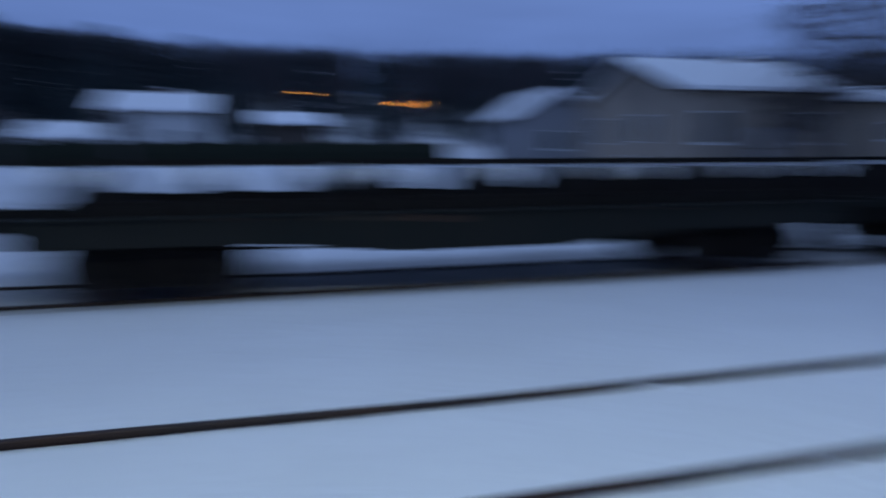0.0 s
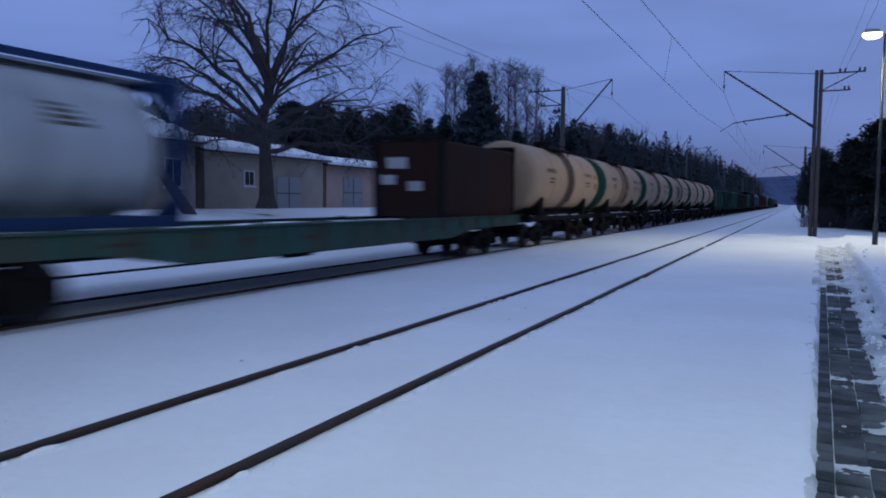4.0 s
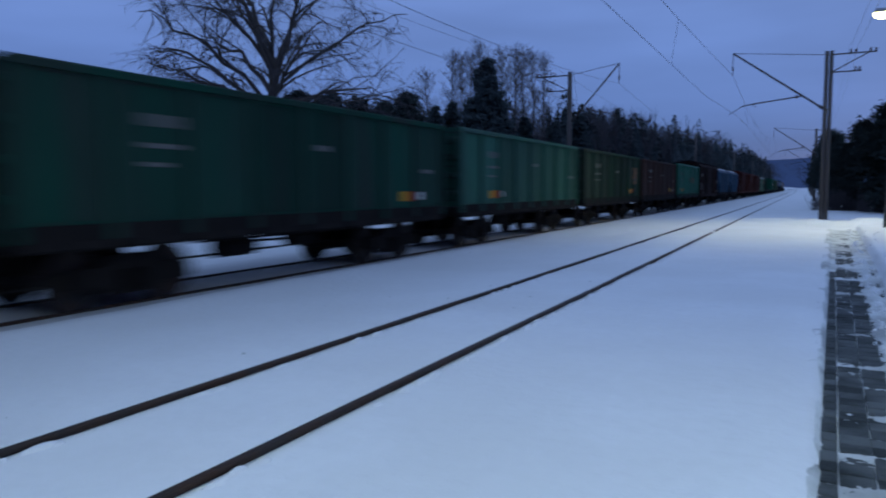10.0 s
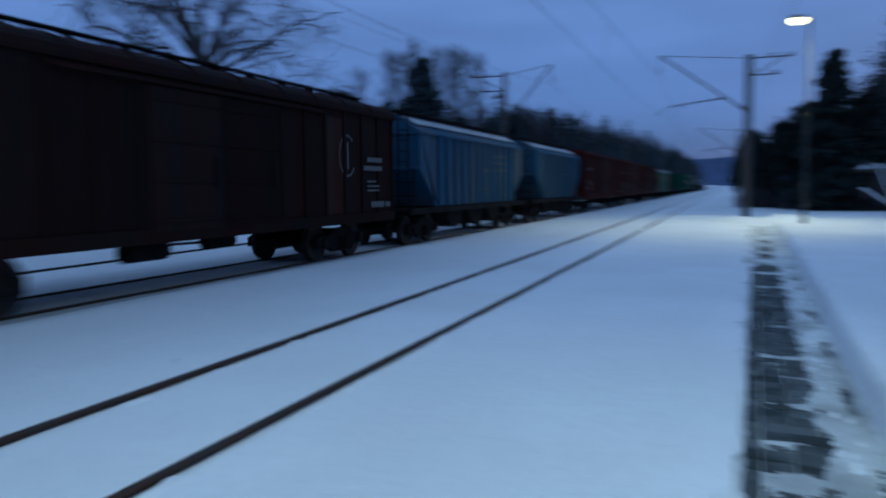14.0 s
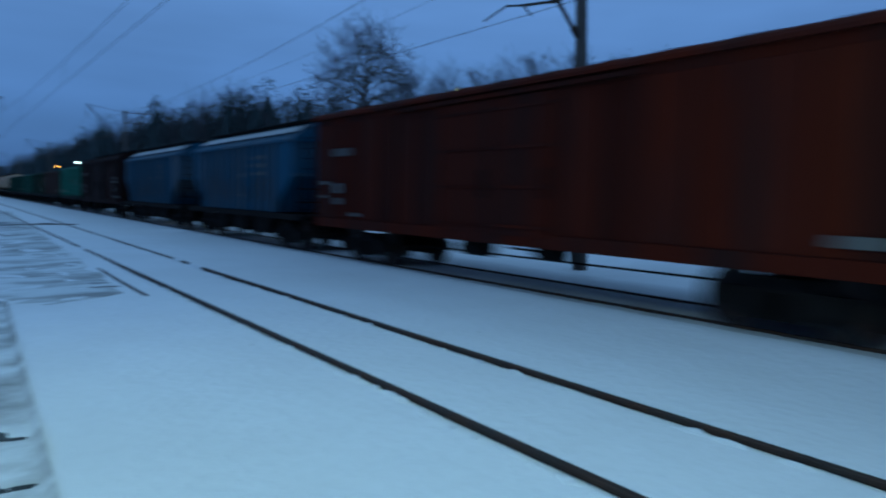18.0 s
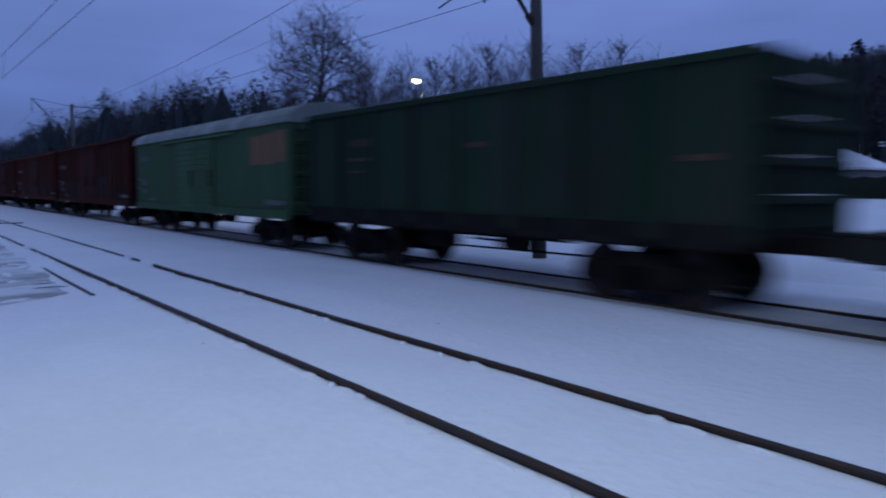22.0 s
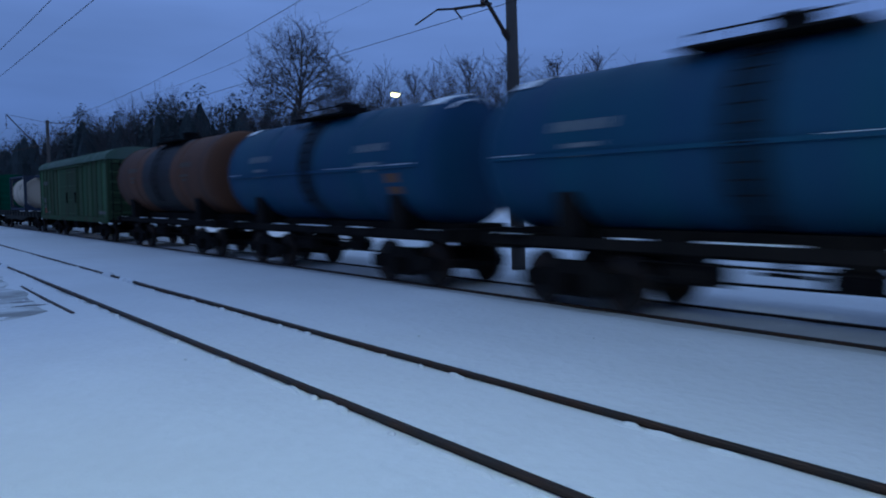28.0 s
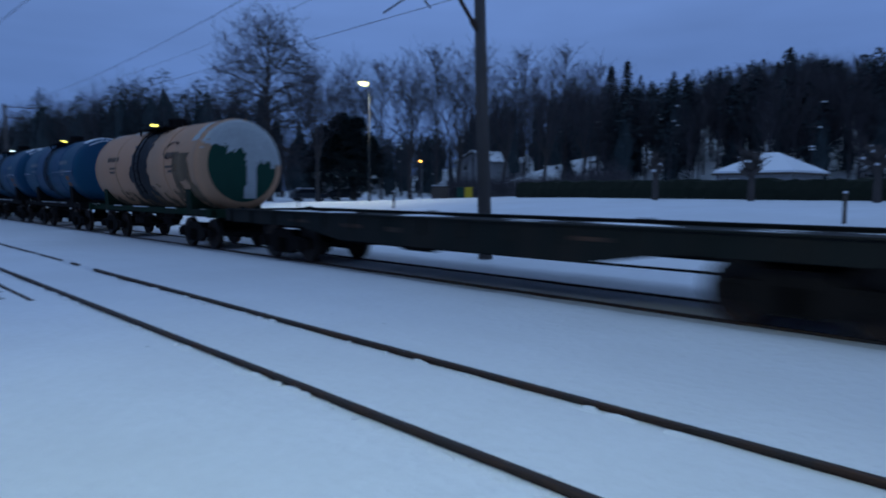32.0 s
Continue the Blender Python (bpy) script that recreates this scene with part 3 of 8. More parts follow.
def me_side_frame():
    prof = [(-1.22, 0.36), (-1.22, 0.60), (-1.02, 0.66), (-0.62, 0.66), (-0.42, 0.84), (0.42, 0.84), (0.62, 0.66), (1.02, 0.66), (1.22, 0.60), (1.22, 0.36),
            (0.72, 0.36), (0.48, 0.20), (-0.48, 0.20), (-0.72, 0.36)]
    b = Build().prism_x(prof, -0.075, 0.075)
    for s in (-1, 1):
        b.tube((-0.11, s * 0.925, 0.475), (0.17, s * 0.925, 0.475), 0.15, 0.13, 10)
        for k in (-0.14, 0, 0.14):
            b.tube((0.09, s * 0.0 + k, 0.26), (0.09, s * 0.0 + k, 0.60), 0.055, 0.055, 7)
    return b.mesh("side_frame", M["iron"])


def me_wheel():
    b = Build()
    for r, t, o in ((0.475, 0.125, 0.0), (0.505, 0.03, -0.07), (0.16, 0.2, 0.0)):
        b.disc_x(o, 0, 0, r, t, 22)
    return b.mesh("wheel", M["wheel"])


def me_axle():
    return Build().tube((-0.72, 0, 0), (0.72, 0, 0), 0.085, 0.085, 8).mesh("axle", M["wheel"])


def me_bolster():
    b = Build().prism_x([(-0.24, 0.42), (0.24, 0.42), (0.26, 0.80), (-0.26, 0.80)], -1.02, 1.02)
    b.tube((0, 0, 0.78), (0, 0, 1.0), 0.26, 0.24, 12)
    for s in (-1, 1):
        b.box(-0.75, 0.75, s * 1.32 - 0.06, s * 1.32 + 0.06, 0.40, 0.52)
        b.box(-0.03, 0.03, s * 0.35, s * 1.3, 0.34, 0.40)
    return b.mesh("bogie", M["iron"])


def me_coupler():
    b = Build().box(-0.17, 0.17, 0.0, 0.45, 0.92, 1.2)
    b.box(-0.09, 0.09, 0.40, 0.62, 0.96, 1.16)
    b.prism_y([(-0.22, 0.9), (0.16, 0.9), (0.24, 1.05), (0.16, 1.2), (-0.22, 1.2)], 0.56, 0.78)
    return b.mesh("coupler", M["iron"])


def running_gear(w, half, pivot, sill=1.02, body=True):
    """Bogies, couplers, brake gear and centre sill of a wagon of that half length."""
    for s in (-1, 1):
        bo = part("bogie", once("bogie", me_bolster), None, w, at=pose(0, s * pivot, 0))
        for k in (-1, 1):
            part("side_frame", once("side_frame", me_side_frame), None, bo, at=pose(k * 1.03, 0, 0, 0, 0, 0 if k > 0 else 180))
            part("axle", once("axle", me_axle), None, bo, at=pose(0, k * 0.925, 0.475))
            for q in (-1, 1):
                wh = part("wheel", once("wheel", me_wheel), None, bo, at=pose(q * 0.80, k * 0.925, 0.475, 0, 0, 0 if q > 0 else 180))
                if q > 0:
                    WHEELS.append((wh, w, s * pivot + k * 0.925, k))
        part("coupler", once("coupler", me_coupler), None, w, at=pose(0, s * (half - 0.62), 0, 0, 0, 0 if s > 0 else 180))
    b = Build().box(-0.22, 0.22, -half + 0.6, half - 0.6, sill - 0.26, sill)
    part("centre_sill", b, M["iron"], w)
    b = Build().tube((0.55, 0.5, 0.78), (0.55, 1.35, 0.78), 0.17, 0.17, 12).tube((0.55, 0.35, 0.78), (0.55, -0.5, 0.80), 0.03, 0.03, 6)
    b.box(0.50, 0.60, 0.6, 1.3, 0.9, sill)
    part("brake_cylinder", b, M["iron"], w)
    b = Build().tube((0.75, -1.9, 0.74), (0.75, -0.9, 0.74), 0.19, 0.19, 12).box(0.70, 0.80, -1.7, -1.1, 0.86, sill)
    part("air_tank", b, M["iron"], w)
    b = Build().tube((1.05, -pivot + 1.3, 0.92), (1.05, pivot - 1.3, 0.92), 0.022, 0.022, 5)
    b.tube((0.2, -pivot + 1.2, 0.55), (0.2, pivot - 1.2, 0.60), 0.025, 0.025, 5)
    for y in (-1.4, 0.0, 1.4):
        b.tube((1.05, y, 0.90), (1.05, y, sill), 0.018, 0.018, 5)
    part("brake_rod", b, M["iron"], w)


def lettering(w, rows, material, name="lettering"):
    """Plain bars where unreadable numbers and notices are painted: y, z, length, height on the near and far side."""
    b = Build()
    for x, y, z, ln, h in rows:
        s = 1 if x > 0 else -1
        b.box(x, x + s * 0.006, y, y + ln, z, z + h) if s > 0 else b.box(x - 0.006, x, y, y + ln, z, z + h)
    part(name, b, material, w)["kind"] = "stuff"


def numbers(w, x, y, z, material, n=8, h=0.22, name="wagon_number"):
    """A row of short bars in place of a painted number."""
    b = Build()
    for i in range(n):
        wd = h * 0.42
        b.box(x, x + 0.006, y + i * h * 0.68, y + i * h * 0.68 + wd, z, z + h)
    part(name, b, material, w)["kind"] = "stuff"


def ladder(w, x, y, z0, z1, material, wide=0.4, along="y", name="ladder"):
    b = Build()
    k = max(2, round((z1 - z0) / 0.33))
    for s in (-1, 1):
        if along == "y":
            b.box(x - 0.015, x + 0.015, y + s * wide / 2 - 0.018, y + s * wide / 2 + 0.018, z0, z1)
        else:
            b.box(x + s * wide / 2 - 0.018, x + s * wide / 2 + 0.018, y - 0.015, y + 0.015, z0, z1)
    for i in range(k):
        z = z0 + (i + 0.5) * (z1 - z0) / k
        if along == "y":
            b.box(x - 0.012, x + 0.012, y - wide / 2, y + wide / 2, z - 0.012, z + 0.012)
        else:
            b.box(x - wide / 2, x + wide / 2, y - 0.012, y + 0.012, z - 0.012, z + 0.012)
    part(name, b, material, w)


def wagon(name, c0, c1, label, category):
    w = thing(name, pose(FAR, (c0 + c1) / 2, ZF), label, category, "wagons of the freight train")
    WAGONS.append((w, (c0 + c1) / 2))
    return w, (c1 - c0) / 2


WAGONS = []


def boxcar(c0, c1, paint, label, eave=4.15, crown=4.5, doors=2, ribs=True, roof=None, snow=0.0, patch=None, old=False, roof_rail=False, letters=M["letter"], plates=()):
    w, half = wagon("boxcar", c0, c1, label, "boxcar")
    e = half - 0.62
    z0 = 1.08
    b = Build().box(-1.46, 1.46, -e, e, z0, eave)
    part("body", b, paint, w)
    running_gear(w, half, e - 2.45, z0)
    # arched roof with its own thickness and cross seams
    m = 12
    arc = [(1.56 * math.cos(math.pi * i / m), eave + 0.02 + (crown - eave) * math.sin(math.pi * i / m)) for i in range(m + 1)]
    prof = arc + [(-1.56, eave - 0.05), (1.56, eave - 0.05)]
    rf = part("roof", Build().prism_y(prof, -e - 0.10, e + 0.10), roof or paint, w)
    b = Build()
    k = round(2 * e / 1.4)
    for i in range(1, k):
        y = -e + 2 * e * i / k
        b.prism_y([(x * 1.006, z + 0.022) for x, z in arc] + [(x * 0.99, z - 0.02) for x, z in reversed(arc)], y - 0.03, y + 0.03)
    part("roof_seams", b, roof or paint, rf)
    if snow:
        b = Build()
        ny = 40
        for j in range(ny + 1):
            y = -e + 0.02 + (2 * e - 0.04) * j / ny
            for i in range(m + 1):
                x, z = arc[i]
                edge = min(i, m - i) / 2.0
                t = snow * min(1.0, edge) * (0.75 + 0.5 * noise.noise((x * 1.3, y * 0.8, c0)))
                b.v.append((x * 0.985, y, z + 0.012 + max(0.0, t)))
        b.f = [(j * (m + 1) + i, j * (m + 1) + i + 1, (j + 1) * (m + 1) + i + 1, (j + 1) * (m + 1) + i) for j in range(ny) for i in range(m)]
        part("roof_snow", b, M["snow_cap"], rf, "thin wind-packed snow", True)
    if roof_rail:
        b = Build()
        for x in (-0.45, 0.45):
            b.box(x - 0.12, x + 0.12, -e + 0.1, e - 0.1, crown + 0.10, crown + 0.14)
        k = 12
        for i in range(k + 1):
            y = -e + 0.3 + (2 * e - 0.6) * i / k
            b.box(-0.5, 0.5, y - 0.025, y + 0.025, crown - 0.02, crown + 0.11)
        part("roof_walkway", b, M["iron"], w)
    # sills, top rail
    for s in (-1, 1):
        part("side_sill", Build().box(min(s * 1.44, s * 1.53), max(s * 1.44, s * 1.53), -e, e, z0 - 0.14, z0 + 0.12), paint, w)
    # sliding doors
    dw = 1.95 if doors == 2 else 2.3
    spans = [(-dw, 0.0), (0.0, dw)] if doors == 2 else [(-dw / 2, dw / 2)]
    dlo, dhi = spans[0][0], spans[-1][1]
    for s in (-1, 1):
        for a, c in spans:
            x0, x1 = sorted((s * 1.465, s * 1.54))
            d = part("door", Build().bevelbox(x0, x1, a + 0.01, c - 0.01, z0 + 0.06, eave - 0.22, 0.02), paint, w)
            b = Build()
            nr = 11 if old else 4
            for i in range(nr):
                z = z0 + 0.25 + i * (eave - z0 - 0.7) / (nr - 1)
                x2, x3 = sorted((s * 1.54, s * 1.565))
                b.box(x2, x3, a + 0.08, c - 0.08, z - (0.05 if old else 0.03), z + (0.05 if old else 0.03))
            part("door_ribs", b, paint, d)
            x2, x3 = sorted((s * 1.54, s * 1.60))
            part("door_handle", Build().box(x2, x3, c - 0.28, c - 0.22, 1.9, 2.5), M["iron"], d)
        x0, x1 = sorted((s * 1.47, s * 1.60))
        part("door_rail", Build().box(x0, x1, dlo - 1.9, dhi + 1.9, eave - 0.20, eave - 0.12), paint, w)
        if ribs:
            for side in (-1, 1):
                lim = (dhi if side > 0 else -dlo) + 0.12
                k = max(3, round((e - lim) / 0.92))
                pw = (e - 0.06 - lim) / k / 2 - 0.05
                for i in range(k):
                    xa, xb = sorted((s * 1.459, s * 1.468))
                    mt = plates[int(97 * (noise.noise((c0 * 0.37 + i * 1.7, side * 3.1, s * 5.3)) + 1)) % len(plates)] if plates else paint
                    nm = f"wall_plate_{eave}_{pw:.2f}_{mt.name}_{s}"
                    part("wall_plate", once(nm, lambda: Build().bevelbox(xa, xb, -pw, pw, z0 + 0.14, eave - 0.24, 0.004).mesh(nm, mt)), None, w, at=pose(0, side * (lim + (e - 0.06 - lim) * (i + 0.5) / k), 0))
                for i in range(k + 1):
                    y = side * (lim + (e - 0.06 - lim) * i / k)
                    x0, x1 = sorted((s * 1.455, s * 1.52))
                    part("side_post", once(f"side_post_{eave}_{paint.name}_{s}", lambda: Build().bevelbox(x0, x1, -0.055, 0.055, z0 + 0.1, eave - 0.06, 0.015).mesh(f"side_post_{eave}_{paint.name}_{s}", paint)),
                         None, w, at=pose(0, y, 0))
    # pressed ends
    for s in (-1, 1):
        b = Build()
        k = 6
        for i in range(k):
            z = z0 + 0.35 + i * (eave - z0 - 0.5) / (k - 1)
            y0, y1 = sorted((s * (e - 0.005), s * (e + 0.07)))
            b.bevelbox(-1.36, 1.36, y0, y1, z - 0.07, z + 0.07, 0.03)
        en = part("end_ribs", b, paint, w)
        if snow > 0.04:
            b = Build()
            for i in range(k):
                z = z0 + 0.42 + i * (eave - z0 - 0.5) / (k - 1)
                y0, y1 = sorted((s * e, s * (e + 0.07)))
                b.box(-1.2, 1.2, y0, y1, z + 0.002, z + 0.025)
            part("end_snow", b, M["snow_cap"], en)
        ladder(w, 1.1, s * (e + 0.12), 1.0, eave - 0.1, M["iron"], 0.38, "x")
        b = Build()
        for k in (0, 0.28):
            b.box(1.36, 1.50, s * (e - 0.28) - 0.17, s * (e - 0.28) + 0.17, 0.48 + k, 0.50 + k)
        b.box(1.47, 1.49, s * (e - 0.28) - 0.18, s * (e - 0.28) - 0.15, 0.48, z0).box(1.47, 1.49, s * (e - 0.28) + 0.15, s * (e - 0.28) + 0.18, 0.48, z0)
        part("footstep", b, M["iron"], w)
    x = 1.523
    if letters:
        numbers(w, x, -e + 1.15, 3.02, letters)
        lettering(w, [(x, -e + 0.35, 2.2, 0.5, 0.10), (x, -e + 0.35, 1.8, 0.42, 0.08), (x, -e + 1.2, 1.95, 0.5, 0.28), (x, -e + 1.25, 1.62, 0.45, 0.18),
                      (x, e - 1.5, 1.35, 0.8, 0.16), (x, e - 0.6, 1.35, 0.3, 0.14), (x, -e + 2.3, 1.3, 0.5, 0.10)], letters)
    if patch:
        for y0, y1, za, zb, mt in patch:
            part("repainted_patch", Build().box(x - 0.055, x - 0.052, y0, y1, za, zb), mt, w, "roughly repainted panel")
    return w, e, x


def gondola(c0, c1, paint, label, top=3.68, posts=7, load=None, sticker=True, panel=None, letters=M["letter"], bay=None):
    w, half = wagon("gondola_wagon", c0, c1, label, "gondola wagon")
    e = half - 0.60
    z0 = 1.32
    running_gear(w, half, e - 2.25, 1.18)
    part("floor", Build().box(-1.40, 1.40, -e, e, z0 - 0.14, z0 - 0.02), M["iron"], w)
    for s in (-1, 1):
        x0, x1 = sorted((s * 1.40, s * 1.445))
        part("side_wall", Build().box(x0, x1, -e, e, z0 - 0.02, top - 0.1), paint, w)
        x0, x1 = sorted((s * 1.36, s * 1.53))
        part("top_rail", Build().bevelbox(x0, x1, -e - 0.03, e + 0.03, top - 0.13, top, 0.03), paint, w)
        x0, x1 = sorted((s * 1.38, s * 1.50))
        part("side_sill", Build().box(x0, x1, -e, e, z0 - 0.24, z0 + 0.05), M["iron"], w)
        nm = f"stanchion_{top}_{paint.name}_{s}"
        x0, x1 = sorted((s * 1.44, s * 1.535))
        pr = [(x1 if s > 0 else x0, top - 0.12), (x1 if s > 0 else x0, z0 - 0.05)]
        for i in range(posts + 1):
            y = -e + 0.07 + (2 * e - 0.14) * i / posts
            part("stanchion", once(nm, lambda: Build().bevelbox(x0, x1, -0.085, 0.085, z0 - 0.18, top - 0.12, 0.025).mesh(nm, paint)), None, w, at=pose(0, y, 0))
        bw = (2 * e - 0.14) / posts / 2 - 0.11
        xa, xb = sorted((s * 1.443, s * 1.449))
        bm_ = bay or paint
        for i in range(posts):
            bn = f"wall_plate_{top}_{bw:.2f}_{bm_.name}_{s}"
            part("wall_plate", once(bn, lambda: Build().bevelbox(xa, xb, -bw, bw, z0 + 0.10, top - 0.18, 0.003).mesh(bn, bm_)), None, w, at=pose(0, -e + 0.07 + (2 * e - 0.14) * (i + 0.5) / posts, 0))
        # drop doors under the floor, hanging at an angle
        nm = f"drop_door_{s}"
        for i in range(posts):
            y = -e + 0.07 + (2 * e - 0.14) * (i + 0.5) / posts
            part("drop_door", once(nm, lambda: Build().prism_y([(s * 0.35, 1.14), (s * 1.49, 1.16), (s * 1.53, 1.02), (s * 1.49, 0.98), (s * 0.35, 1.08)][::s], -0.72, 0.72).mesh(nm, M["iron"])), None, w, at=pose(0, y, 0))
    for s in (-1, 1):
        y0, y1 = sorted((s * (e - 0.05), s * e))
        part("end_wall", Build().box(-1.40, 1.40, y0, y1, z0, top - 0.02), paint, w)
        b, c = Build(), Build()
        for z in (1.75, 2.3, 2.85, 3.4):
            y0, y1 = sorted((s * e, s * (e + 0.10)))
            b.bevelbox(-1.42, 1.42, y0, y1, z - 0.06, z + 0.06, 0.02)
            c.box(-0.2 + 0.6 * noise.noise((c0, z, 0)), 0.85 + 0.3 * noise.noise((c0, z, 5)), y0, y1, z + 0.061, z + 0.072)
        er = part("end_ribs", b, paint, w)
        part("end_snow", c, M["snow_cap"], er)["kind"] = "stuff"
        ladder(w, 1.2, s * (e + 0.14), 1.0, top, M["iron"], 0.36, "x")
        b = Build().box(1.36, 1.5, s * (e - 0.2) - 0.17, s * (e - 0.2) + 0.17, 0.50, 0.53).box(1.47, 1.49, s * (e - 0.2) - 0.18, s * (e - 0.2) - 0.15, 0.5, 1.1)
        part("footstep", b, M["iron"], w)
    x = 1.451
    if sticker:
        y = e - 2.35 if sticker == "rear" else -e + 2.35
        part("yellow_notice", Build().box(x, x + 0.006, y, y + 0.36, 1.55, 1.80), M["yellow"], w)
        part("red_notice", Build().box(x, x + 0.006, y + 0.37, y + 0.68, 1.55, 1.80), M["redlab"], w)
        part("white_notice", Build().box(x, x + 0.006, y + 0.72, y + 1.18, 1.58, 1.78), M["white"], w)
    if letters:
        numbers(w, x, -e + 2.2, 2.9, letters, 8, 0.20)
        lettering(w, [(x, -e + 2.2, 2.55, 0.9, 0.08), (x, -e + 2.2, 2.25, 0.6, 0.07), (x, e - 1.2, 2.3, 0.6, 0.1), (x, 0.4, 2.7, 0.5, 0.12)], letters)
    if panel:
        for y0, y1, za, zb, mt in panel:
            part("bare_panel", Build().box(x - 0.001, x + 0.004, y0, y1, za, zb), mt, w, "bare primer panel")
    if load:
        b = Build()
        nx, ny = 10, 34
        for j in range(ny + 1):
            for i in range(nx + 1):
                px, py = -1.39 + 2.78 * i / nx, -e + 0.06 + (2 * e - 0.12) * j / ny
                hh = load * (0.55 + 0.9 * noise.noise((px * 0.8, py * 0.45, c0)) - 0.25 * abs(px))
                b.v.append((px, py, top - 0.35 + max(-0.3, hh)))
        b.f = [(j * (nx + 1) + i, j * (nx + 1) + i + 1, (j + 1) * (nx + 1) + i + 1, (j + 1) * (nx + 1) + i) for j in range(ny) for i in range(nx)]
        part("snowy_load", b, M["snow_cap"], w, "snow lying on the load", True)
    return w, e


def tank_wagon(c0, c1, paint, label, ring=None, r=1.5, cz=2.93, frame=M["iron"], belt=M["stain"], ledge=False, marks=True, bonus=0.0, warn=True, ring_end=-1, belt_w=0.55, trim=0.0, reach=0.0, boards=M["iron"]):
    w, half = wagon("tank_wagon", c0, c1, label, "tank wagon")
    e = half - 0.76 - trim
    off = -bonus / 2
    running_gear(w, half, half - 2.55, 1.2)
    n = 36
    L0, L1 = -e + off, e + off + reach
    d = 0.42
    barrel = part("barrel", Build().lathe_y([(r, L0 + d), (r, L1 - d)], 0, cz, n), paint, w, smooth=True)
    for s, y in ((-1, L0), (1, L1)):
        prof = [(r, y - s * d), (r * 0.985, y - s * d * 0.62), (r * 0.93, y - s * d * 0.33), (r * 0.80, y - s * d * 0.14), (r * 0.5, y - s * d * 0.04), (0.01, y)]
        part("tank_end", Build().lathe_y(prof if s > 0 else prof[::-1], 0, cz, n), (ring if ring and s == ring_end and not trim else paint), w, smooth=True)
        if trim and s == ring_end:
            part("end_disc", Build().lathe_y([(r * 0.80, y - s * (d * 0.14 - 0.006)), (r * 0.5, y - s * (d * 0.04 - 0.006)), (0.01, y + s * 0.006)], 0, cz, n), ring, w, "dark green end disc", True)
    # weld seams and straps
    for y in (L0 + d + 0.05, L0 + (L1 - L0) * 0.27, L0 + (L1 - L0) * 0.73, L1 - d - 0.05):
        part("strap", Build().lathe_y([(r + 0.002, y - 0.04), (r + 0.018, y - 0.035), (r + 0.018, y + 0.035), (r + 0.002, y + 0.04)], 0, cz, n), paint, w)
    m = (L0 + L1) / 2
    if belt:
        part("spill_stain", Build().lathe_y([(r + 0.005, m - belt_w), (r + 0.007, m - belt_w * 0.5), (r + 0.007, m + belt_w * 0.5), (r + 0.005, m + belt_w)], 0, cz, n), belt, w, "dark spill round the middle")
    if boards is not M["iron"]:     # a black band along the barrel's underside
        part("belly_grime", Build().lathe_y([(r + 0.004, L0 + d), (r + 0.006, L0 + d + 0.4), (r + 0.006, L1 - d - 0.4), (r + 0.004, L1 - d)], 0, cz, 14, -126, -54), M["blackoil"], w, "black band along the underside")
    # manhole, platform and railing on top
    b = Build().tube((0, m, cz + r - 0.1), (0, m, cz + r + 0.28), 0.32, 0.32, 14).tube((0, m, cz + r + 0.28), (0, m, cz + r + 0.34), 0.37, 0.33, 14)
    b.tube((0, m + 0.75, cz + r - 0.1), (0, m + 0.75, cz + r + 0.16), 0.12, 0.12, 10)
    part("manhole", b, M["iron"], w)
    b = Build()
    for s in (-1, 1):
        b.box(s * 0.78 - 0.26, s * 0.78 + 0.26, m - 1.35, m + 1.35, cz + r - 0.10, cz + r - 0.06)
        for y in (-1.3, 0, 1.3):
            b.box(s * 0.9 - 0.02, s * 0.9 + 0.02, m + y - 0.02, m + y + 0.02, cz + r - 0.42, cz + r - 0.06)
    part("top_platform", b, boards, w)
    for s in (-1, 1):
        b = Build().tube((s * 1.0, m - 1.1, cz + r + 0.10), (s * 1.0, m + 1.1, cz + r + 0.10), 0.018, 0.018, 5)
        rail = part("railing", b, M["iron"], w)
        for y in (-1.1, -0.35, 0.35, 1.1):
            part("railing_post", Build().tube((s * 1.0, m + y, cz + r - 0.25), (s * 1.0, m + y, cz + r + 0.10), 0.015, 0.015, 5), M["iron"], rail)
    # ladder bent round the barrel
    for s in (-1, 1):
        b = Build()
        pts = [(s * (r + 0.10) * math.cos(radians(a)), cz + (r + 0.10) * math.sin(radians(a))) for a in (-38, -20, 0, 20, 40, 58)]
        lad = part("ladder", b.path([(px, m - 0.22, pz) for px, pz in pts], 0.02, 5), M["stain"] if belt is M["stain"] else M["iron"], w)
        part("stile", Build().path([(px, m + 0.22, pz) for px, pz in pts], 0.02, 5), M["stain"] if belt is M["stain"] else M["iron"], lad)
        for i in range(len(pts) - 1):
            for f in (0.25, 0.75):
                px, pz = pts[i][0] * (1 - f) + pts[i + 1][0] * f, pts[i][1] * (1 - f) + pts[i + 1][1] * f
                part("rung", Build().tube((px, m - 0.22, pz), (px, m + 0.22, pz), 0.014, 0.014, 5), M["iron"], lad)
    # frame, saddles
    b = Build()
    for s in (-1, 1):
        b.box(s * 1.25 - 0.06, s * 1.25 + 0.06, -half + 0.65, half - 0.65, 1.08, 1.26)
    for s in (-1, 1):
        b.box(-1.42, 1.42, s * (half - 0.75) - 0.1, s * (half - 0.75) + 0.1, 1.02, 1.3)
        b.box(-1.4, 1.4, s * (half - 1.35) - 0.35, s * (half - 1.35) + 0.35, 1.24, 1.28)
    part("frame", b, frame, w)
    b = Build()
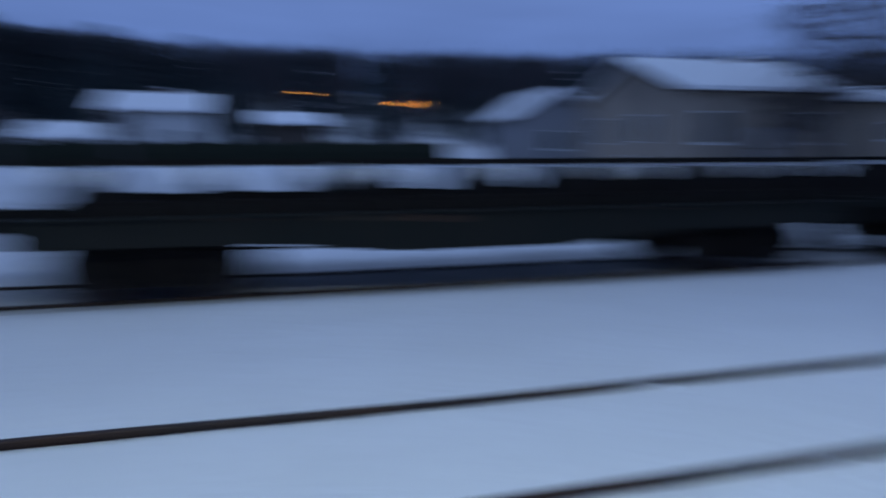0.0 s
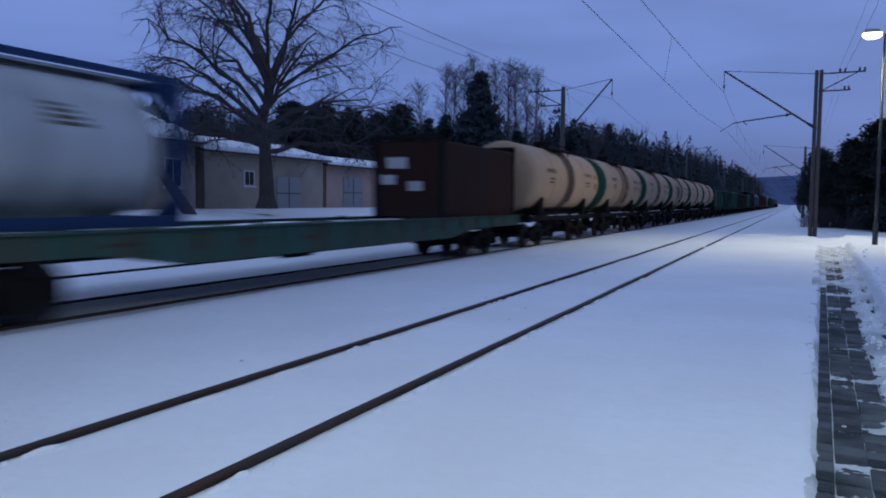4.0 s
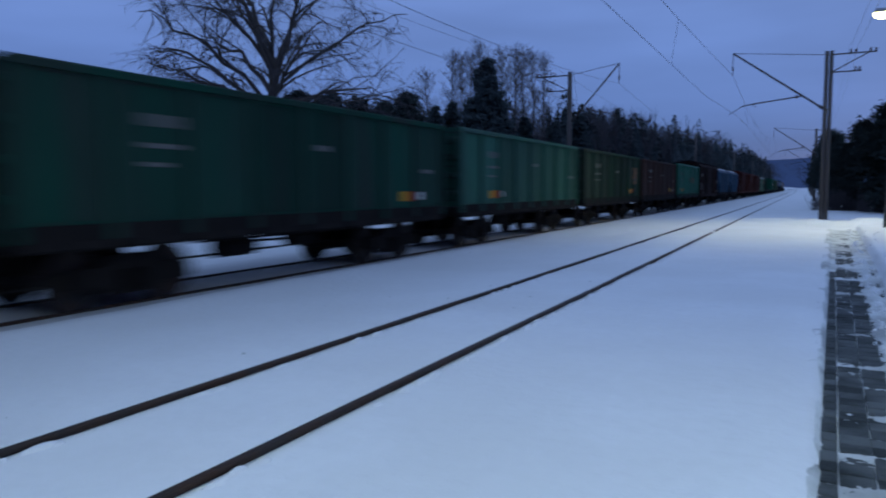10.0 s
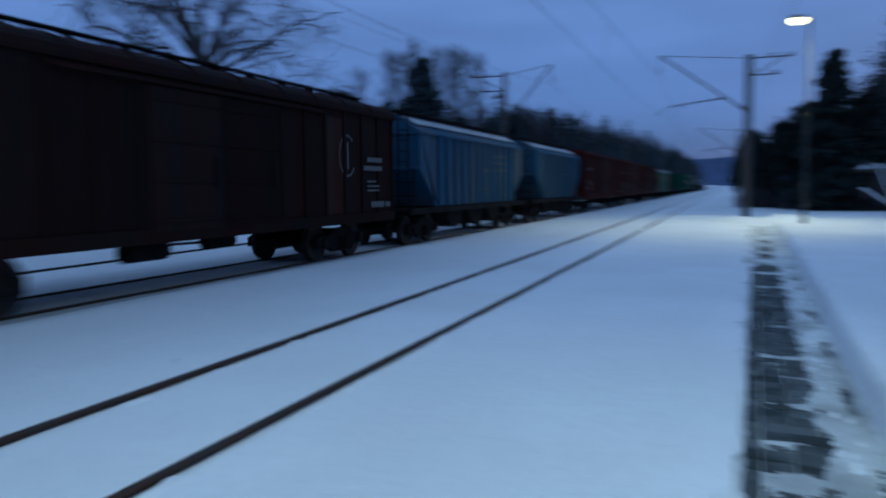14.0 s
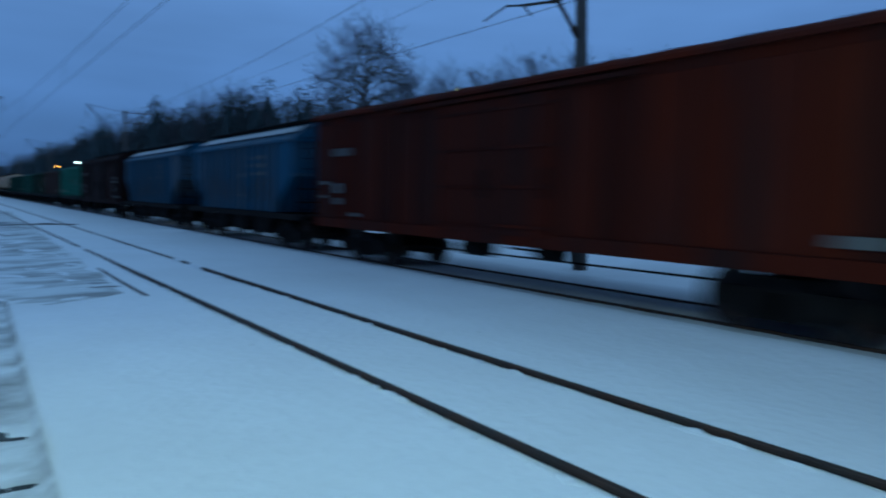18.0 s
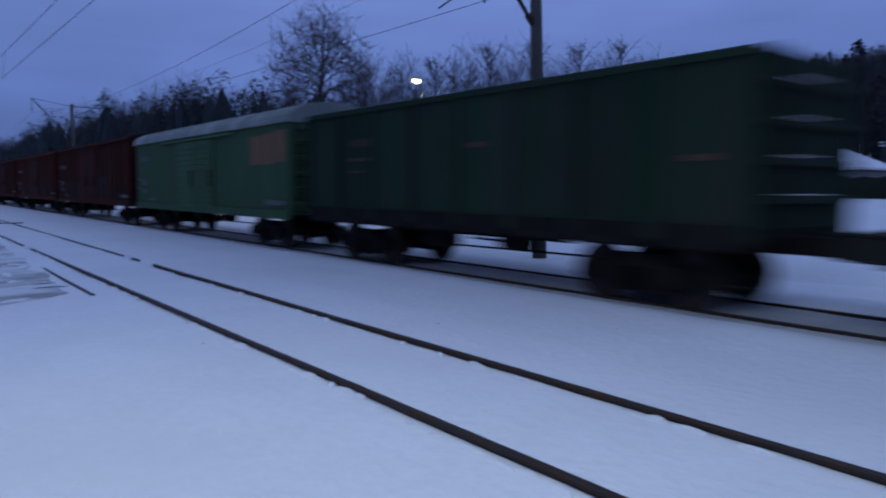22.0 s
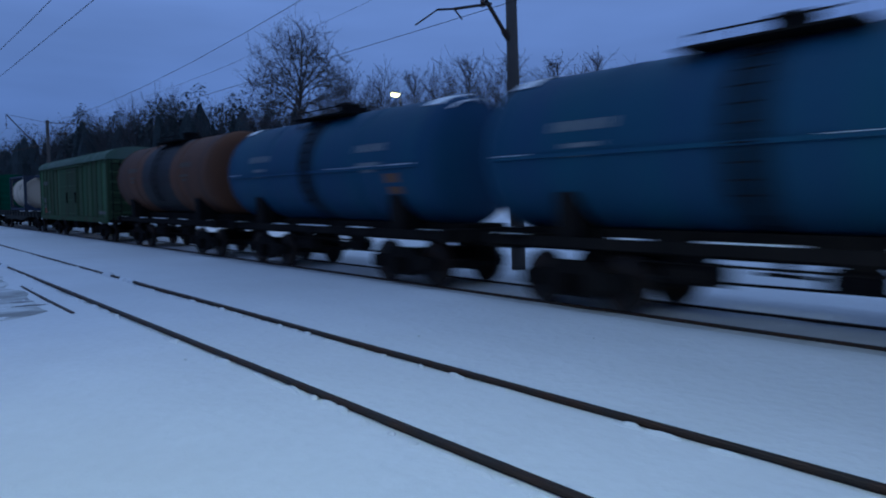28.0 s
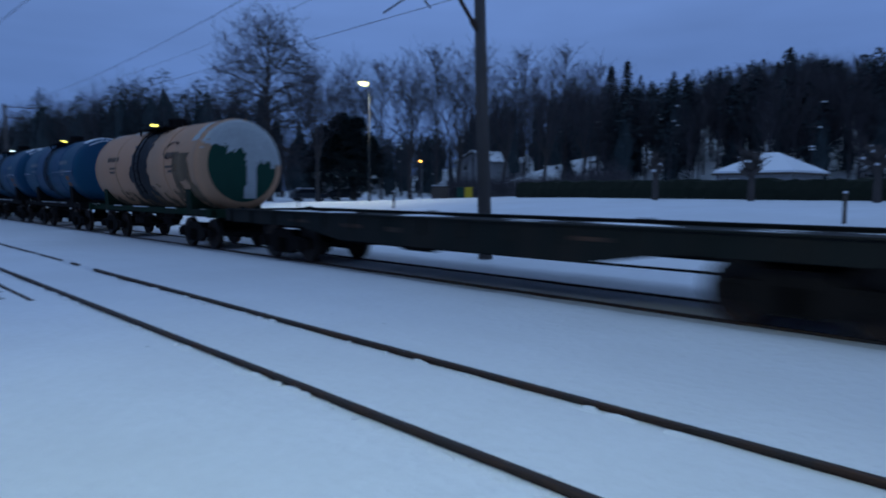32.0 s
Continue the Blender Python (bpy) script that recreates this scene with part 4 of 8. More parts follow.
    for y0, y1 in ((-half + 0.72, -half + 1.55), (-half + 3.6, -half + 4.2), (-1.0, 0.4), (half - 4.5, half - 3.7), (half - 1.6, half - 0.72)):
        for s in (-1, 1):
            b.box(s * 1.25 - 0.055, s * 1.25 + 0.055, y0, y1, 1.262, 1.285)
    part("frame_snow", b, M["snow_cap"], w, "snow lying on the frame")["kind"] = "stuff"
    part("ridge_beam", Build().box(-0.62, 0.62, -half + 0.8, half - 0.8, 1.20, cz - r + 0.06), frame, w)
    for s in (-1, 1):
        y = s * (half - 2.55)
        part("saddle", Build().prism_y([(-1.25, 1.18), (1.25, 1.18), (1.3, 2.05), (0.9, 1.78), (0.0, 1.50), (-0.9, 1.78), (-1.3, 2.05)], y - 0.22, y + 0.22), frame, w)
    part("outlet_valve", Build().tube((0, m, 0.75), (0, m, cz - r + 0.05), 0.10, 0.16, 10), M["iron"], w)
    if ledge:       # jacket seam on which snow lies
        for s in (-1, 1):
            x0, x1 = sorted((s * (r - 0.02), s * (r + 0.05)))
            lg = part("jacket_seam", Build().box(x0, x1, L0 + d, L1 - d, cz - 0.17, cz - 0.10), paint, w)
            part("seam_snow", Build().box(x0, x1, L0 + d + 0.1, L0 + d + 0.9, cz - 0.099, cz - 0.090).box(x0, x1, m + 1.1, L1 - d - 1.5, cz - 0.099, cz - 0.092).box(x0, x1, L1 - d - 1.2, L1 - d - 0.1, cz - 0.099, cz - 0.086), M["snow_cap"], lg)
        for s, y in ((-1, L0), (1, L1)):
            b = Build().lathe_y([(r * 0.90, y - s * d * 0.2), (r + 0.01, y - s * d), (r + 0.012, y - s * (d + 0.5))][::s], 0, cz + 0.012, 10, 55, 125)
            part("top_snow", b, M["snow_cap"], w, "snow on the crown", True)
    if marks:
        b, c = Build(), Build()

        def patch(bb, y0, y1, a0, a1, lift=0.007):
            bb.lathe_y([(r + lift, y0), (r + lift, y1)], 0, cz, 5, a0, a1)
        mk = marks if marks is not True else M["black"]
        for y in ((L0 + m) / 2 - 0.8, (m + L1) / 2 - 0.3):
            for i in range(8):
                patch(b, y + i * 0.17, y + i * 0.17 + 0.12, 10, 17)
        patch(b, (L0 + m) / 2 - 0.5, (L0 + m) / 2 + 0.3, -1, 2)
        patch(b, (L0 + m) / 2 - 0.5, (L0 + m) / 2 + 0.1, -7, -4)
        patch(b, (m + L1) / 2 - 0.1, (m + L1) / 2 + 0.8, -3, 0)
        patch(b, (m + L1) / 2 + 0.1, (m + L1) / 2 + 0.6, -9, -6)
        part("lettering", b, mk, w)["kind"] = "stuff"
        if warn:
            if not ledge:
                patch(c, L1 - d - 0.75, L1 - d - 0.35, 8, 16, 0.009)
                patch(c, L1 - d - 0.75, L1 - d - 0.35, -12, -1, 0.009)
            else:
                patch(c, L1 - d - 1.25, L1 - d - 0.75, -19, -11, 0.009)
                patch(c, L1 - d - 1.22, L1 - d - 0.72, -30, -23, 0.009)
            part("warning_plate", c, M["peach"] if ledge else M["redlab"] if warn != "dark" else M["black"], w)["kind"] = "stuff"
    return w, L0, L1, r, cz


def hopper(c0, c1, label):
    w, half = wagon("hopper_wagon", c0, c1, label, "hopper wagon")
    e = half - 1.45
    running_gear(w, half, half - 2.55, 1.15)
    zt, zs = 3.72, 1.25
    # side outline in y and z: upright upper ends, slopes running in above the bogies
    prof = [(-e, 2.55), (-e, zt), (e, zt), (e, 2.55), (e - 1.55, zs), (-e + 1.55, zs)]
    part("body", Build().prism_x(prof[::-1], -1.40, 1.40), M["blue"], w)
    rf = Build().prism_y([(1.50, zt - 0.06), (1.50, zt + 0.02), (0.55, 4.36), (-0.55, 4.36), (-1.50, zt + 0.02), (-1.50, zt - 0.06)], -e - 0.08, e + 0.08)
    rf = part("roof", rf, M["blue"], w)
    part("roof_frost", Build().prism_y([(1.20, zt + 0.29), (1.18, zt + 0.32), (0.72, 4.285), (0.74, 4.26)], -e + 0.3, e - 0.3), M["alu"], rf, "frost on the sloping roof")
    for i in range(9):
        part("roof_hatch", once("roof_hatch", lambda: Build().bevelbox(-0.42, 0.42, -0.55, 0.55, 4.36, 4.50, 0.05).mesh("roof_hatch", M["iron"])), None, w, at=pose(0, -e + 0.8 + (2 * e - 1.6) * i / 8, 0))
    b = Build()
    for s in (-1, 1):
        b.box(s * 0.62 - 0.12, s * 0.62 + 0.12, -e, e, 4.42, 4.46)
    part("roof_walkway", b, M["iron"], w)
    for s in (-1, 1):
        nm = f"hopper_rib_{s}"
        x0, x1 = sorted((s * 1.39, s * 1.50))
        for i in range(12):
            y = -e + 1.7 + (2 * e - 3.4) * i / 11
            part("side_rib", once(nm, lambda: Build().bevelbox(x0, x1, -0.06, 0.06, zs, zt - 0.05, 0.02).mesh(nm, M["blue"])), None, w, at=pose(0, y, 0))
        for q in (-1, 1):
            b = Build().prism_x([(q * (e - 0.02), 2.5), (q * (e - 0.02), zt), (q * (e - 0.9), zt), (q * (e - 0.70), 2.45), (q * (e - 1.30), zs), (q * (e - 1.55), zs)][::q], x0 + 0.001, x1 - 0.04 if s > 0 else x1)
            part("corner_plate", b, M["blue"], w)
        b = Build().box(x0, x1, -half + 0.7, half - 0.7, 1.02, 1.22)
        part("side_sill", b, M["iron"], w)
    for s in (-1, 1):
        b = Build().box(-1.4, 1.4, s * (half - 1.3) - 0.6, s * (half - 1.3) + 0.6, 1.14, 1.2)
        part("end_platform", b, M["iron"], w)
        b = Build()
        for x in (-1.2, -0.4, 0.4, 1.2):
            b.tube((x, s * (e - 0.1), 1.15), (x, s * (e - 0.1), 2.5), 0.04, 0.04, 6)
        for z in (1.6, 2.05):
            b.box(-1.25, 1.25, s * (e - 0.1) - 0.03, s * (e - 0.1) + 0.03, z, z + 0.05)
        part("end_railing", b, M["iron"], w)
        y0, y1 = sorted((s * (e + 0.0), s * (e + 0.05)))
        b = Build().box(-1.46, 1.46, y0, y1, 2.5, 2.6)
        er = part("end_beam", b, M["blue"], w)
        part("end_snow", Build().box(-1.40, 1.40, y0, y1, 3.70, 3.74), M["snow_cap"], er)
        ladder(w, 0.9, s * (e + 0.08), 1.2, 4.3, M["iron"], 0.36, "x")
    # discharge chutes
    for y in (-2.4, 0.0, 2.4):
        b = Build().prism_x([(y - 0.95, zs + 0.05), (y + 0.95, zs + 0.05), (y + 0.62, 0.62), (y + 0.35, 0.42), (y - 0.35, 0.42), (y - 0.62, 0.62)][::-1], -1.25, 1.25)
        part("discharge_chute", b, M["iron"], w)
    x = 1.405
    for i in range(11):
        b = Build()
        y = -e + 1.85 + (2 * e - 3.4) * i / 11
        for k in range(3):
            ya, za = y + 0.30 * abs(noise.noise((i * 1.7, c0, k))), 1.5 + 1.6 * abs(noise.noise((i * 2.3, c0, 4 + k)))
            b.box(x, x + 0.004, ya, ya + 0.05 + 0.16 * abs(noise.noise((i * 3.1, c0, k * 5))), za, min(3.5, za + 0.3 + 1.5 * abs(noise.noise((i * 1.3, c0, 7 + k)))))
        part("peeled_paint", b, M["primer"], w, "worn streaks of bare primer")
    lettering(w, [(x + 0.005, e - 4.3 + k * 0.62, 2.55 + q * 0.30, 0.42, 0.14) for k in range(3) for q in range(3)], M["letter"])
    lettering(w, [(x + 0.005, 0.3, 1.75, 0.5, 0.1), (x + 0.005, 0.3, 2.5, 0.8, 0.16)], M["letter"], "small_lettering")
    return w


def flat_wagon(c0, c1, label, paint=M["deck"], belly=True, snow=True, z=1.32):
    w, half = wagon("flat_wagon", c0, c1, label, "flat wagon")
    e = half - 0.62
    piv = half - (3.3 if half > 9 else 2.4)
    running_gear(w, half, piv, 1.05)
    part("deck", Build().box(-1.30, 1.30, -e, e, z - 0.16, z - 0.05), paint, w)
    for s in (-1, 1):
        lo = 0.72 if belly else 0.60
        prof = [(-e, z), (-e, z - 0.34), (-piv + 1.6, z - 0.36), (-piv + 3.2, lo), (piv - 3.2, lo), (piv - 1.6, z - 0.36), (e, z - 0.34), (e, z)]
        x0, x1 = sorted((s * 1.30, s * 1.42))
        part("side_sill", Build().prism_x(prof, x0, x1), paint, w)
        part("sill_flange", Build().box(min(s * 1.26, s * 1.49), max(s * 1.26, s * 1.49), -e, e, z, z + 0.03), paint, w)
        b = Build()
        x0, x1 = sorted((s * 1.42, s * 1.48))
        k = round(2 * e / 1.25)
        for i in range(k + 1):
            y = -e + 0.25 + (2 * e - 0.5) * i / k
            nm = f"stake_pocket_{s}_{paint.name}"
            part("stake_pocket", once(nm, lambda: Build().bevelbox(x0, x1, -0.09, 0.09, 1.0, 1.3, 0.015).mesh(nm, paint)), None, w, at=pose(0, y, 0))
    if snow:
        b = Build()
        ny, nx = 60, 8
        for j in range(ny + 1):
            for i in range(nx + 1):
                px, py = -1.24 + 2.48 * i / nx, -e + 0.05 + (2 * e - 0.1) * j / ny
                b.v.append((px, py, z - 0.075 + 0.05 * max(0, 0.55 + 1.3 * noise.noise((px * 1.4, py * 0.5, c0))) * (0.1 if i in (0, nx) else 0.8)))
        b.f = [(j * (nx + 1) + i, j * (nx + 1) + i + 1, (j + 1) * (nx + 1) + i + 1, (j + 1) * (nx + 1) + i) for j in range(ny) for i in range(nx)]
        part("deck_snow", b, M["snow_cap"], w, "thin snow on the deck", True)
    for s in (-1, 1):
        for y in (-e + 0.4, -3.1, 3.1, e - 0.4):
            part("container_lock", once("container_lock", lambda: Build().bevelbox(-0.09, 0.09, -0.09, 0.09, 0, 0.10, 0.03).mesh("container_lock", M["iron"])), None, w, at=pose(s * 1.13, y, z - 0.02))
        part("end_beam", Build().box(-1.4, 1.4, min(s * e, s * (e + 0.12)), max(s * e, s * (e + 0.12)), 0.98, z + 0.02), paint, w)
        b = Build().tube((-1.1, s * (e + 0.14), 1.05), (-1.1, s * (e + 0.14), 1.9), 0.02, 0.02, 5)
        part("brake_wheel", b.tube((-1.25, s * (e + 0.14), 1.85), (-0.95, s * (e + 0.14), 1.85), 0.02, 0.02, 5), M["iron"], w)
    x = 1.422
    lettering(w, [(x, -e * 0.62, 1.08, 0.9, 0.07), (x, -e * 0.36, 1.04, 0.7, 0.08), (x, -e * 0.18, 1.0, 0.45, 0.10), (x, e * 0.35, 1.08, 0.7, 0.07)], M["primer"])
    return w, e


def tank_container(w, yc, z, length, barrel_m, frame_m, label, ladder_end=-1, dark=False):
    """A tank in its carrying frame, locked on a flat wagon and carried with it."""
    h, r = 2.55, 1.16
    c = part("tank_container", Build().lathe_y([(0.05, -length / 2 + 0.28), (r * 0.7, -length / 2 + 0.33), (r * 0.95, -length / 2 + 0.45), (r, -length / 2 + 0.62),
                                                (r, length / 2 - 0.62), (r * 0.95, length / 2 - 0.45), (r * 0.7, length / 2 - 0.33), (0.05, length / 2 - 0.28)], 0, 1.32, 32),
             barrel_m, w, label, True, pose(0, yc, z))
    b = Build()
    for sy in (-1, 1):
        y = sy * (length / 2 - 0.09)
        for sx in (-1, 1):
            b.box(sx * 1.13 - 0.09, sx * 1.13 + 0.09, y - 0.09, y + 0.09, 0.0, h)
        b.box(-1.2, 1.2, y - 0.08, y + 0.08, h - 0.16, h).box(-1.2, 1.2, y - 0.08, y + 0.08, 0.0, 0.18)
        for sx in (-1, 1):
            b.prism_y([(sx * 1.05, 0.15), (sx * 1.05, 0.55), (sx * 0.5, 0.15)][::sx], y - 0.06, y + 0.06)
            b.prism_y([(sx * 1.05, h - 0.15), (sx * 0.5, h - 0.15), (sx * 1.05, h - 0.55)][::sx], y - 0.06, y + 0.06)
    for sx in (-1, 1):
        b.box(sx * 1.15 - 0.06, sx * 1.15 + 0.06, -length / 2, length / 2, 0.02, 0.20)
        b.box(sx * 1.15 - 0.04, sx * 1.15 + 0.04, -length / 2, length / 2, h - 0.10, h)
    part("frame", b, frame_m, c)
    part("walkway", Build().box(-0.35, 0.35, -length / 2 + 0.1, length / 2 - 0.1, h - 0.02, h + 0.03), M["galv"], c)
    b = Build()
    for i in range(6):
        z = 0.5 + i * 0.32
        b.box(1.17, 1.19, ladder_end * (length / 2 - 1.0) - 0.2, ladder_end * (length / 2 - 1.0) + 0.2, z, z + 0.05)
    for q in (-0.2, 0.2):
        b.box(1.165, 1.195, ladder_end * (length / 2 - 1.0) + q - 0.02, ladder_end * (length / 2 - 1.0) + q + 0.02, 0.1, 2.4)
    part("ladder", b, M["black"], c)
    b = Build()
    for i in range(4):
        b.lathe_y([(r + 0.006, 0.6), (r + 0.006, 1.3 - 0.12 * i)], 0, 1.32, 3, 12 + 5 * i, 15 + 5 * i)
    part("lettering", b, M["black"], c)
    return c


# the order of the train, by the places of the couplings at the start
def coil_flat(c0, c1, loaded=True):
    w, e = flat_wagon(c0, c1, "flat wagon carrying six wrapped steel coils in cradles, dusted with snow" if loaded else "flat wagon with empty dark coil cradles, dusted with snow", M["deck"], False, False, 1.12)
    half = (c1 - c0) / 2
    k = 2 * half / 15.4
    for p in (2.6, 4.2, 7.1, 8.7, 11.6, 13.2) if loaded else ():
        y = -half + p * k
        b = Build()
        n = 26
        for x, r in ((-0.60, 0.24), (-0.60, 0.56), (-0.57, 0.59), (0.77, 0.59), (0.80, 0.56), (0.80, 0.24)):
            b.v += [(x, r * math.cos(2 * math.pi * i / n), r * math.sin(2 * math.pi * i / n)) for i in range(n)]
        for q in range(1, 4):
            b.f += [(q * n + i, (q + 1) * n + i, (q + 1) * n + (i + 1) % n, q * n + (i + 1) % n) for i in range(n)]
        c = part("steel_coil", b, M["coil"], w, at=pose(0, y, 2.10))
        b2 = Build()
        b2.v = list(b.v)
        for q in (0, 4, 5):
            b2.f += [(q * n + i, (q + 1) % 6 * n + i, (q + 1) % 6 * n + (i + 1) % n, q * n + (i + 1) % n) for i in range(n)]
        part("coil_sides", b2, M["coilend"], c, "bare wound steel sides")
        b3 = Build()
        for x in (-0.35, 0.10, 0.55):
            for i in range(n):
                t0, t1 = 2 * math.pi * i / n, 2 * math.pi * (i + 1) / n
                b3.add([(x - 0.02, 0.597 * math.cos(t0), 0.597 * math.sin(t0)), (x + 0.02, 0.597 * math.cos(t0), 0.597 * math.sin(t0)),
                        (x + 0.02, 0.597 * math.cos(t1), 0.597 * math.sin(t1)), (x - 0.02, 0.597 * math.cos(t1), 0.597 * math.sin(t1))], [(0, 1, 2, 3)])
        part("steel_strap", b3, M["galv"], c)["kind"] = "stuff"
        b4 = Build()
        for i in range(-4, 4):
            t0, t1 = radians(90 + i * 9), radians(90 + (i + 1) * 9)
            b4.add([(-0.55, 0.605 * math.cos(t0), 0.62 * math.sin(t0)), (0.75, 0.605 * math.cos(t0), 0.62 * math.sin(t0)), (0.75, 0.605 * math.cos(t1), 0.62 * math.sin(t1)), (-0.55, 0.605 * math.cos(t1), 0.62 * math.sin(t1))], [(0, 1, 2, 3)])
        part("coil_snow", b4, M["snow_cap"], c)
    for p in (3.4, 7.9, 12.4):
        y = -half + p * k
        cr = part("coil_cradle", Build().box(1.1, 1.2, y - 2.0, y + 2.0, 1.10, 1.34), M["iron"], w)
        part("cradle_beam", Build().box(-1.2, -1.1, y - 2.0, y + 2.0, 1.10, 1.34), M["iron"], cr)
        for s in (-1, 1):
            part("cradle_rail", Build().box(s * 1.17 - 0.03, s * 1.17 + 0.03, y - 2.0, y + 2.0, 1.78, 1.86), M["iron"], cr)
        for q in (-1.6, 0.0, 1.6):
            part("cradle_wedge", Build().prism_x([(y + q - 0.40, 1.10), (y + q + 0.40, 1.10), (y + q + 0.12, 1.80), (y + q - 0.12, 1.80)], -1.15, 1.12), M["iron"], cr)
        b = Build()
        for q in (-1.6, 0.0, 1.6):
            b.prism_x([(y + q - 0.04, 1.54), (y + q + 0.04, 1.54), (y + q + 0.20, 1.79), (y + q - 0.20, 1.79)], -1.0, 1.135)
        part("cradle_snow", b, M["snow_cap"], cr)["kind"] = "stuff"


coil_flat(-17.8, -3.6, False)
coil_flat(-3.6, 10.5, False)
coil_flat(10.5, 24.7, False)
coil_flat(24.7, 38.9)
coil_flat(38.9, 54.3)
w, e, x = boxcar(54.3, 72.95, M["red"], "oxide-red covered boxcar with sliding doors and worn lettering", 4.2, 4.5, 2, snow=0.02)
w, e = flat_wagon(72.95, 96.7, "green container flat wagon carrying a tank container and a dark container", M["deckgreen"])
tank_container(w, -e + 3.1, 1.36, 6.06, M["alu"], M["fblue"], "dull silver tank container in a blue frame")
c = part("tank_container", Build().bevelbox(-1.2, 1.2, -3.03, 3.03, 0.0, 2.35, 0.05), M["brown2"], w, "dark brown framed container with white notices", at=pose(0, e - 3.1, 1.36))
b = Build()
for sy in (-1, 1):
    for sx in (-1, 1):
        b.box(sx * 1.16 - 0.08, sx * 1.16 + 0.08, sy * 2.98 - 0.09, sy * 2.98 + 0.09, 0, 2.55)
    b.box(-1.24, 1.24, sy * 2.98 - 0.08, sy * 2.98 + 0.08, 2.4, 2.55)
part("frame", b, M["iron"], c)
for x0, x1, z0, z1 in ((-0.75, -0.05, 1.5, 1.85), (-0.95, -0.45, 1.0, 1.3), (0.0, 0.5, 0.8, 1.1)):
    part("notice", Build().box(x0, x1, -3.05, -3.035, z0, z1), M["white"], c)
TC = [96.7, 108.5, 120.35, 132.2, 144.05, 155.9, 167.8]
for i in range(6):
    lab = "beige tank wagon with a green-ringed end and brown spill stains" if i < 5 else "beige tank wagon with red notices and a brown spill stain"
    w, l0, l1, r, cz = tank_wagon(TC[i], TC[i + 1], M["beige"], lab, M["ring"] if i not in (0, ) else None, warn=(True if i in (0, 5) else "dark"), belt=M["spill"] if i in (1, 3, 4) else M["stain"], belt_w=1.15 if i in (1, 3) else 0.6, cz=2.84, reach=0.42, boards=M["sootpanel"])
    if i == 3:
        b = Build()
        for k in range(9):
            q = (k - 4) / 4.5
            hw = 26 * math.sqrt(1 - q * q) * (1.0 if q < 0 else 0.85)
            b.lathe_y([(r + 0.006, l0 + 3.65 + 0.8 * (q - 0.111)), (r + 0.006, l0 + 3.65 + 0.8 * (q + 0.111))], 0, cz, 4, -4 - hw, -4 + hw * 1.2)
        part("green_patch", b, M["ring"], w, "dark green repainted patch")["kind"] = "stuff"
    if i == 5:
        part("tan_patch", Build().lathe_y([(r + 0.006, l1 - 2.6), (r + 0.006, l1 - 1.4)], 0, cz, 5, -28, -4), M["peach"], w, "tan repainted patch")
GC = [167.8, 181.6, 195.5, 209.1, 222.6, 236.65, 250.2]
gondola(GC[0], GC[1], M["dgreen"], "weathered teal-green gondola wagon with a row of upright ribs", 3.68, 7, bay=M["baygreen"])
gondola(GC[1], GC[2], M["dgreen"], "grimy dark green gondola wagon with notices", 3.7, 8, sticker="rear")
gondola(GC[2], GC[3], M["mgreen"], "weathered green gondola wagon with painted notices", 3.75, 8, bay=M["baygreen"])
gondola(GC[3], GC[4], M["dgreen2"], "olive gondola wagon with a bare primer panel", 3.75, 8, sticker="rear", panel=[(4.4, 5.6, 2.1, 3.1, M["peach"])])
gondola(GC[4], GC[5], M["brown2"], "faded brown gondola wagon heaped with snow", 3.72, 7, load=0.55, sticker="rear")
w, e = gondola(GC[5], GC[6], M["bgreen"], "bright green gondola wagon, freshly painted", 3.85, 8, panel=[(2.2, 3.1, 2.3, 2.8, M["peach"]), (0.6, 1.2, 2.35, 2.7, M["primer"])])
w, e, x = boxcar(250.2, 267.0, M["brown3"], "dark brown boxcar with a roof walkway and white chalked signs", 3.95, 4.45, 2, True, snow=0.0, roof_rail=True, plates=(M["brown3"], M["brown3"], M["brown"]))
b = Build()
for i in range(22):
    t0, t1 = radians(50 + i * 12.5), radians(50 + (i + 0.8) * 12.5)
    for r0, r1 in ((0.50, 0.56),):
        y, z = e - 2.7, 2.75
        b.add([(x - 0.05, y + r0 * math.cos(t0) * 0.8, z + r0 * math.sin(t0)), (x - 0.05, y + r1 * math.cos(t0) * 0.8, z + r1 * math.sin(t0)),
               (x - 0.05, y + r1 * math.cos(t1) * 0.8, z + r1 * math.sin(t1)), (x - 0.05, y + r0 * math.cos(t1) * 0.8, z + r0 * math.sin(t1))], [(0, 1, 2, 3)])
part("chalk_sign", b, M["letter"], w)
lettering(w, [(x - 0.052, e - 2.72, 2.4, 0.07, 0.7), (x, e - 1.7, 2.62, 0.9, 0.13), (x, e - 1.9, 2.38, 1.1, 0.13), (x, e - 1.7, 2.05, 0.5, 0.05), (x, e - 1.7, 1.92, 0.7, 0.05), (x, e - 1.7, 1.8, 0.7, 0.05)], M["letter"], "weight_panel")
hopper(267.0, 282.2, "blue grain hopper wagon with peeling paint and roof hatches")
hopper(282.2, 296.5, "blue grain hopper wagon with ochre-streaked sides")
for c0, c1, pt in ((296.5, 315.0, "red"), (315.0, 333.6, "red2"), (333.6, 352.3, "red")):
    w, e, x = boxcar(c0, c1, M[pt], "oxide-red covered boxcar with grey repainted lower panels", 4.20, 4.46, 2, True, snow=0.0, plates=(M[pt], M["red2"], M[pt], M["red"]),
                     patch=None if c0 < 300 else [(-7.2, -1.4, 1.15, 2.2, M["sootpanel"]), (0.2, 4.5, 1.15, 2.45, M["sootpanel"]), (5.0, 8.2, 1.15, 2.0, M["brown"])])
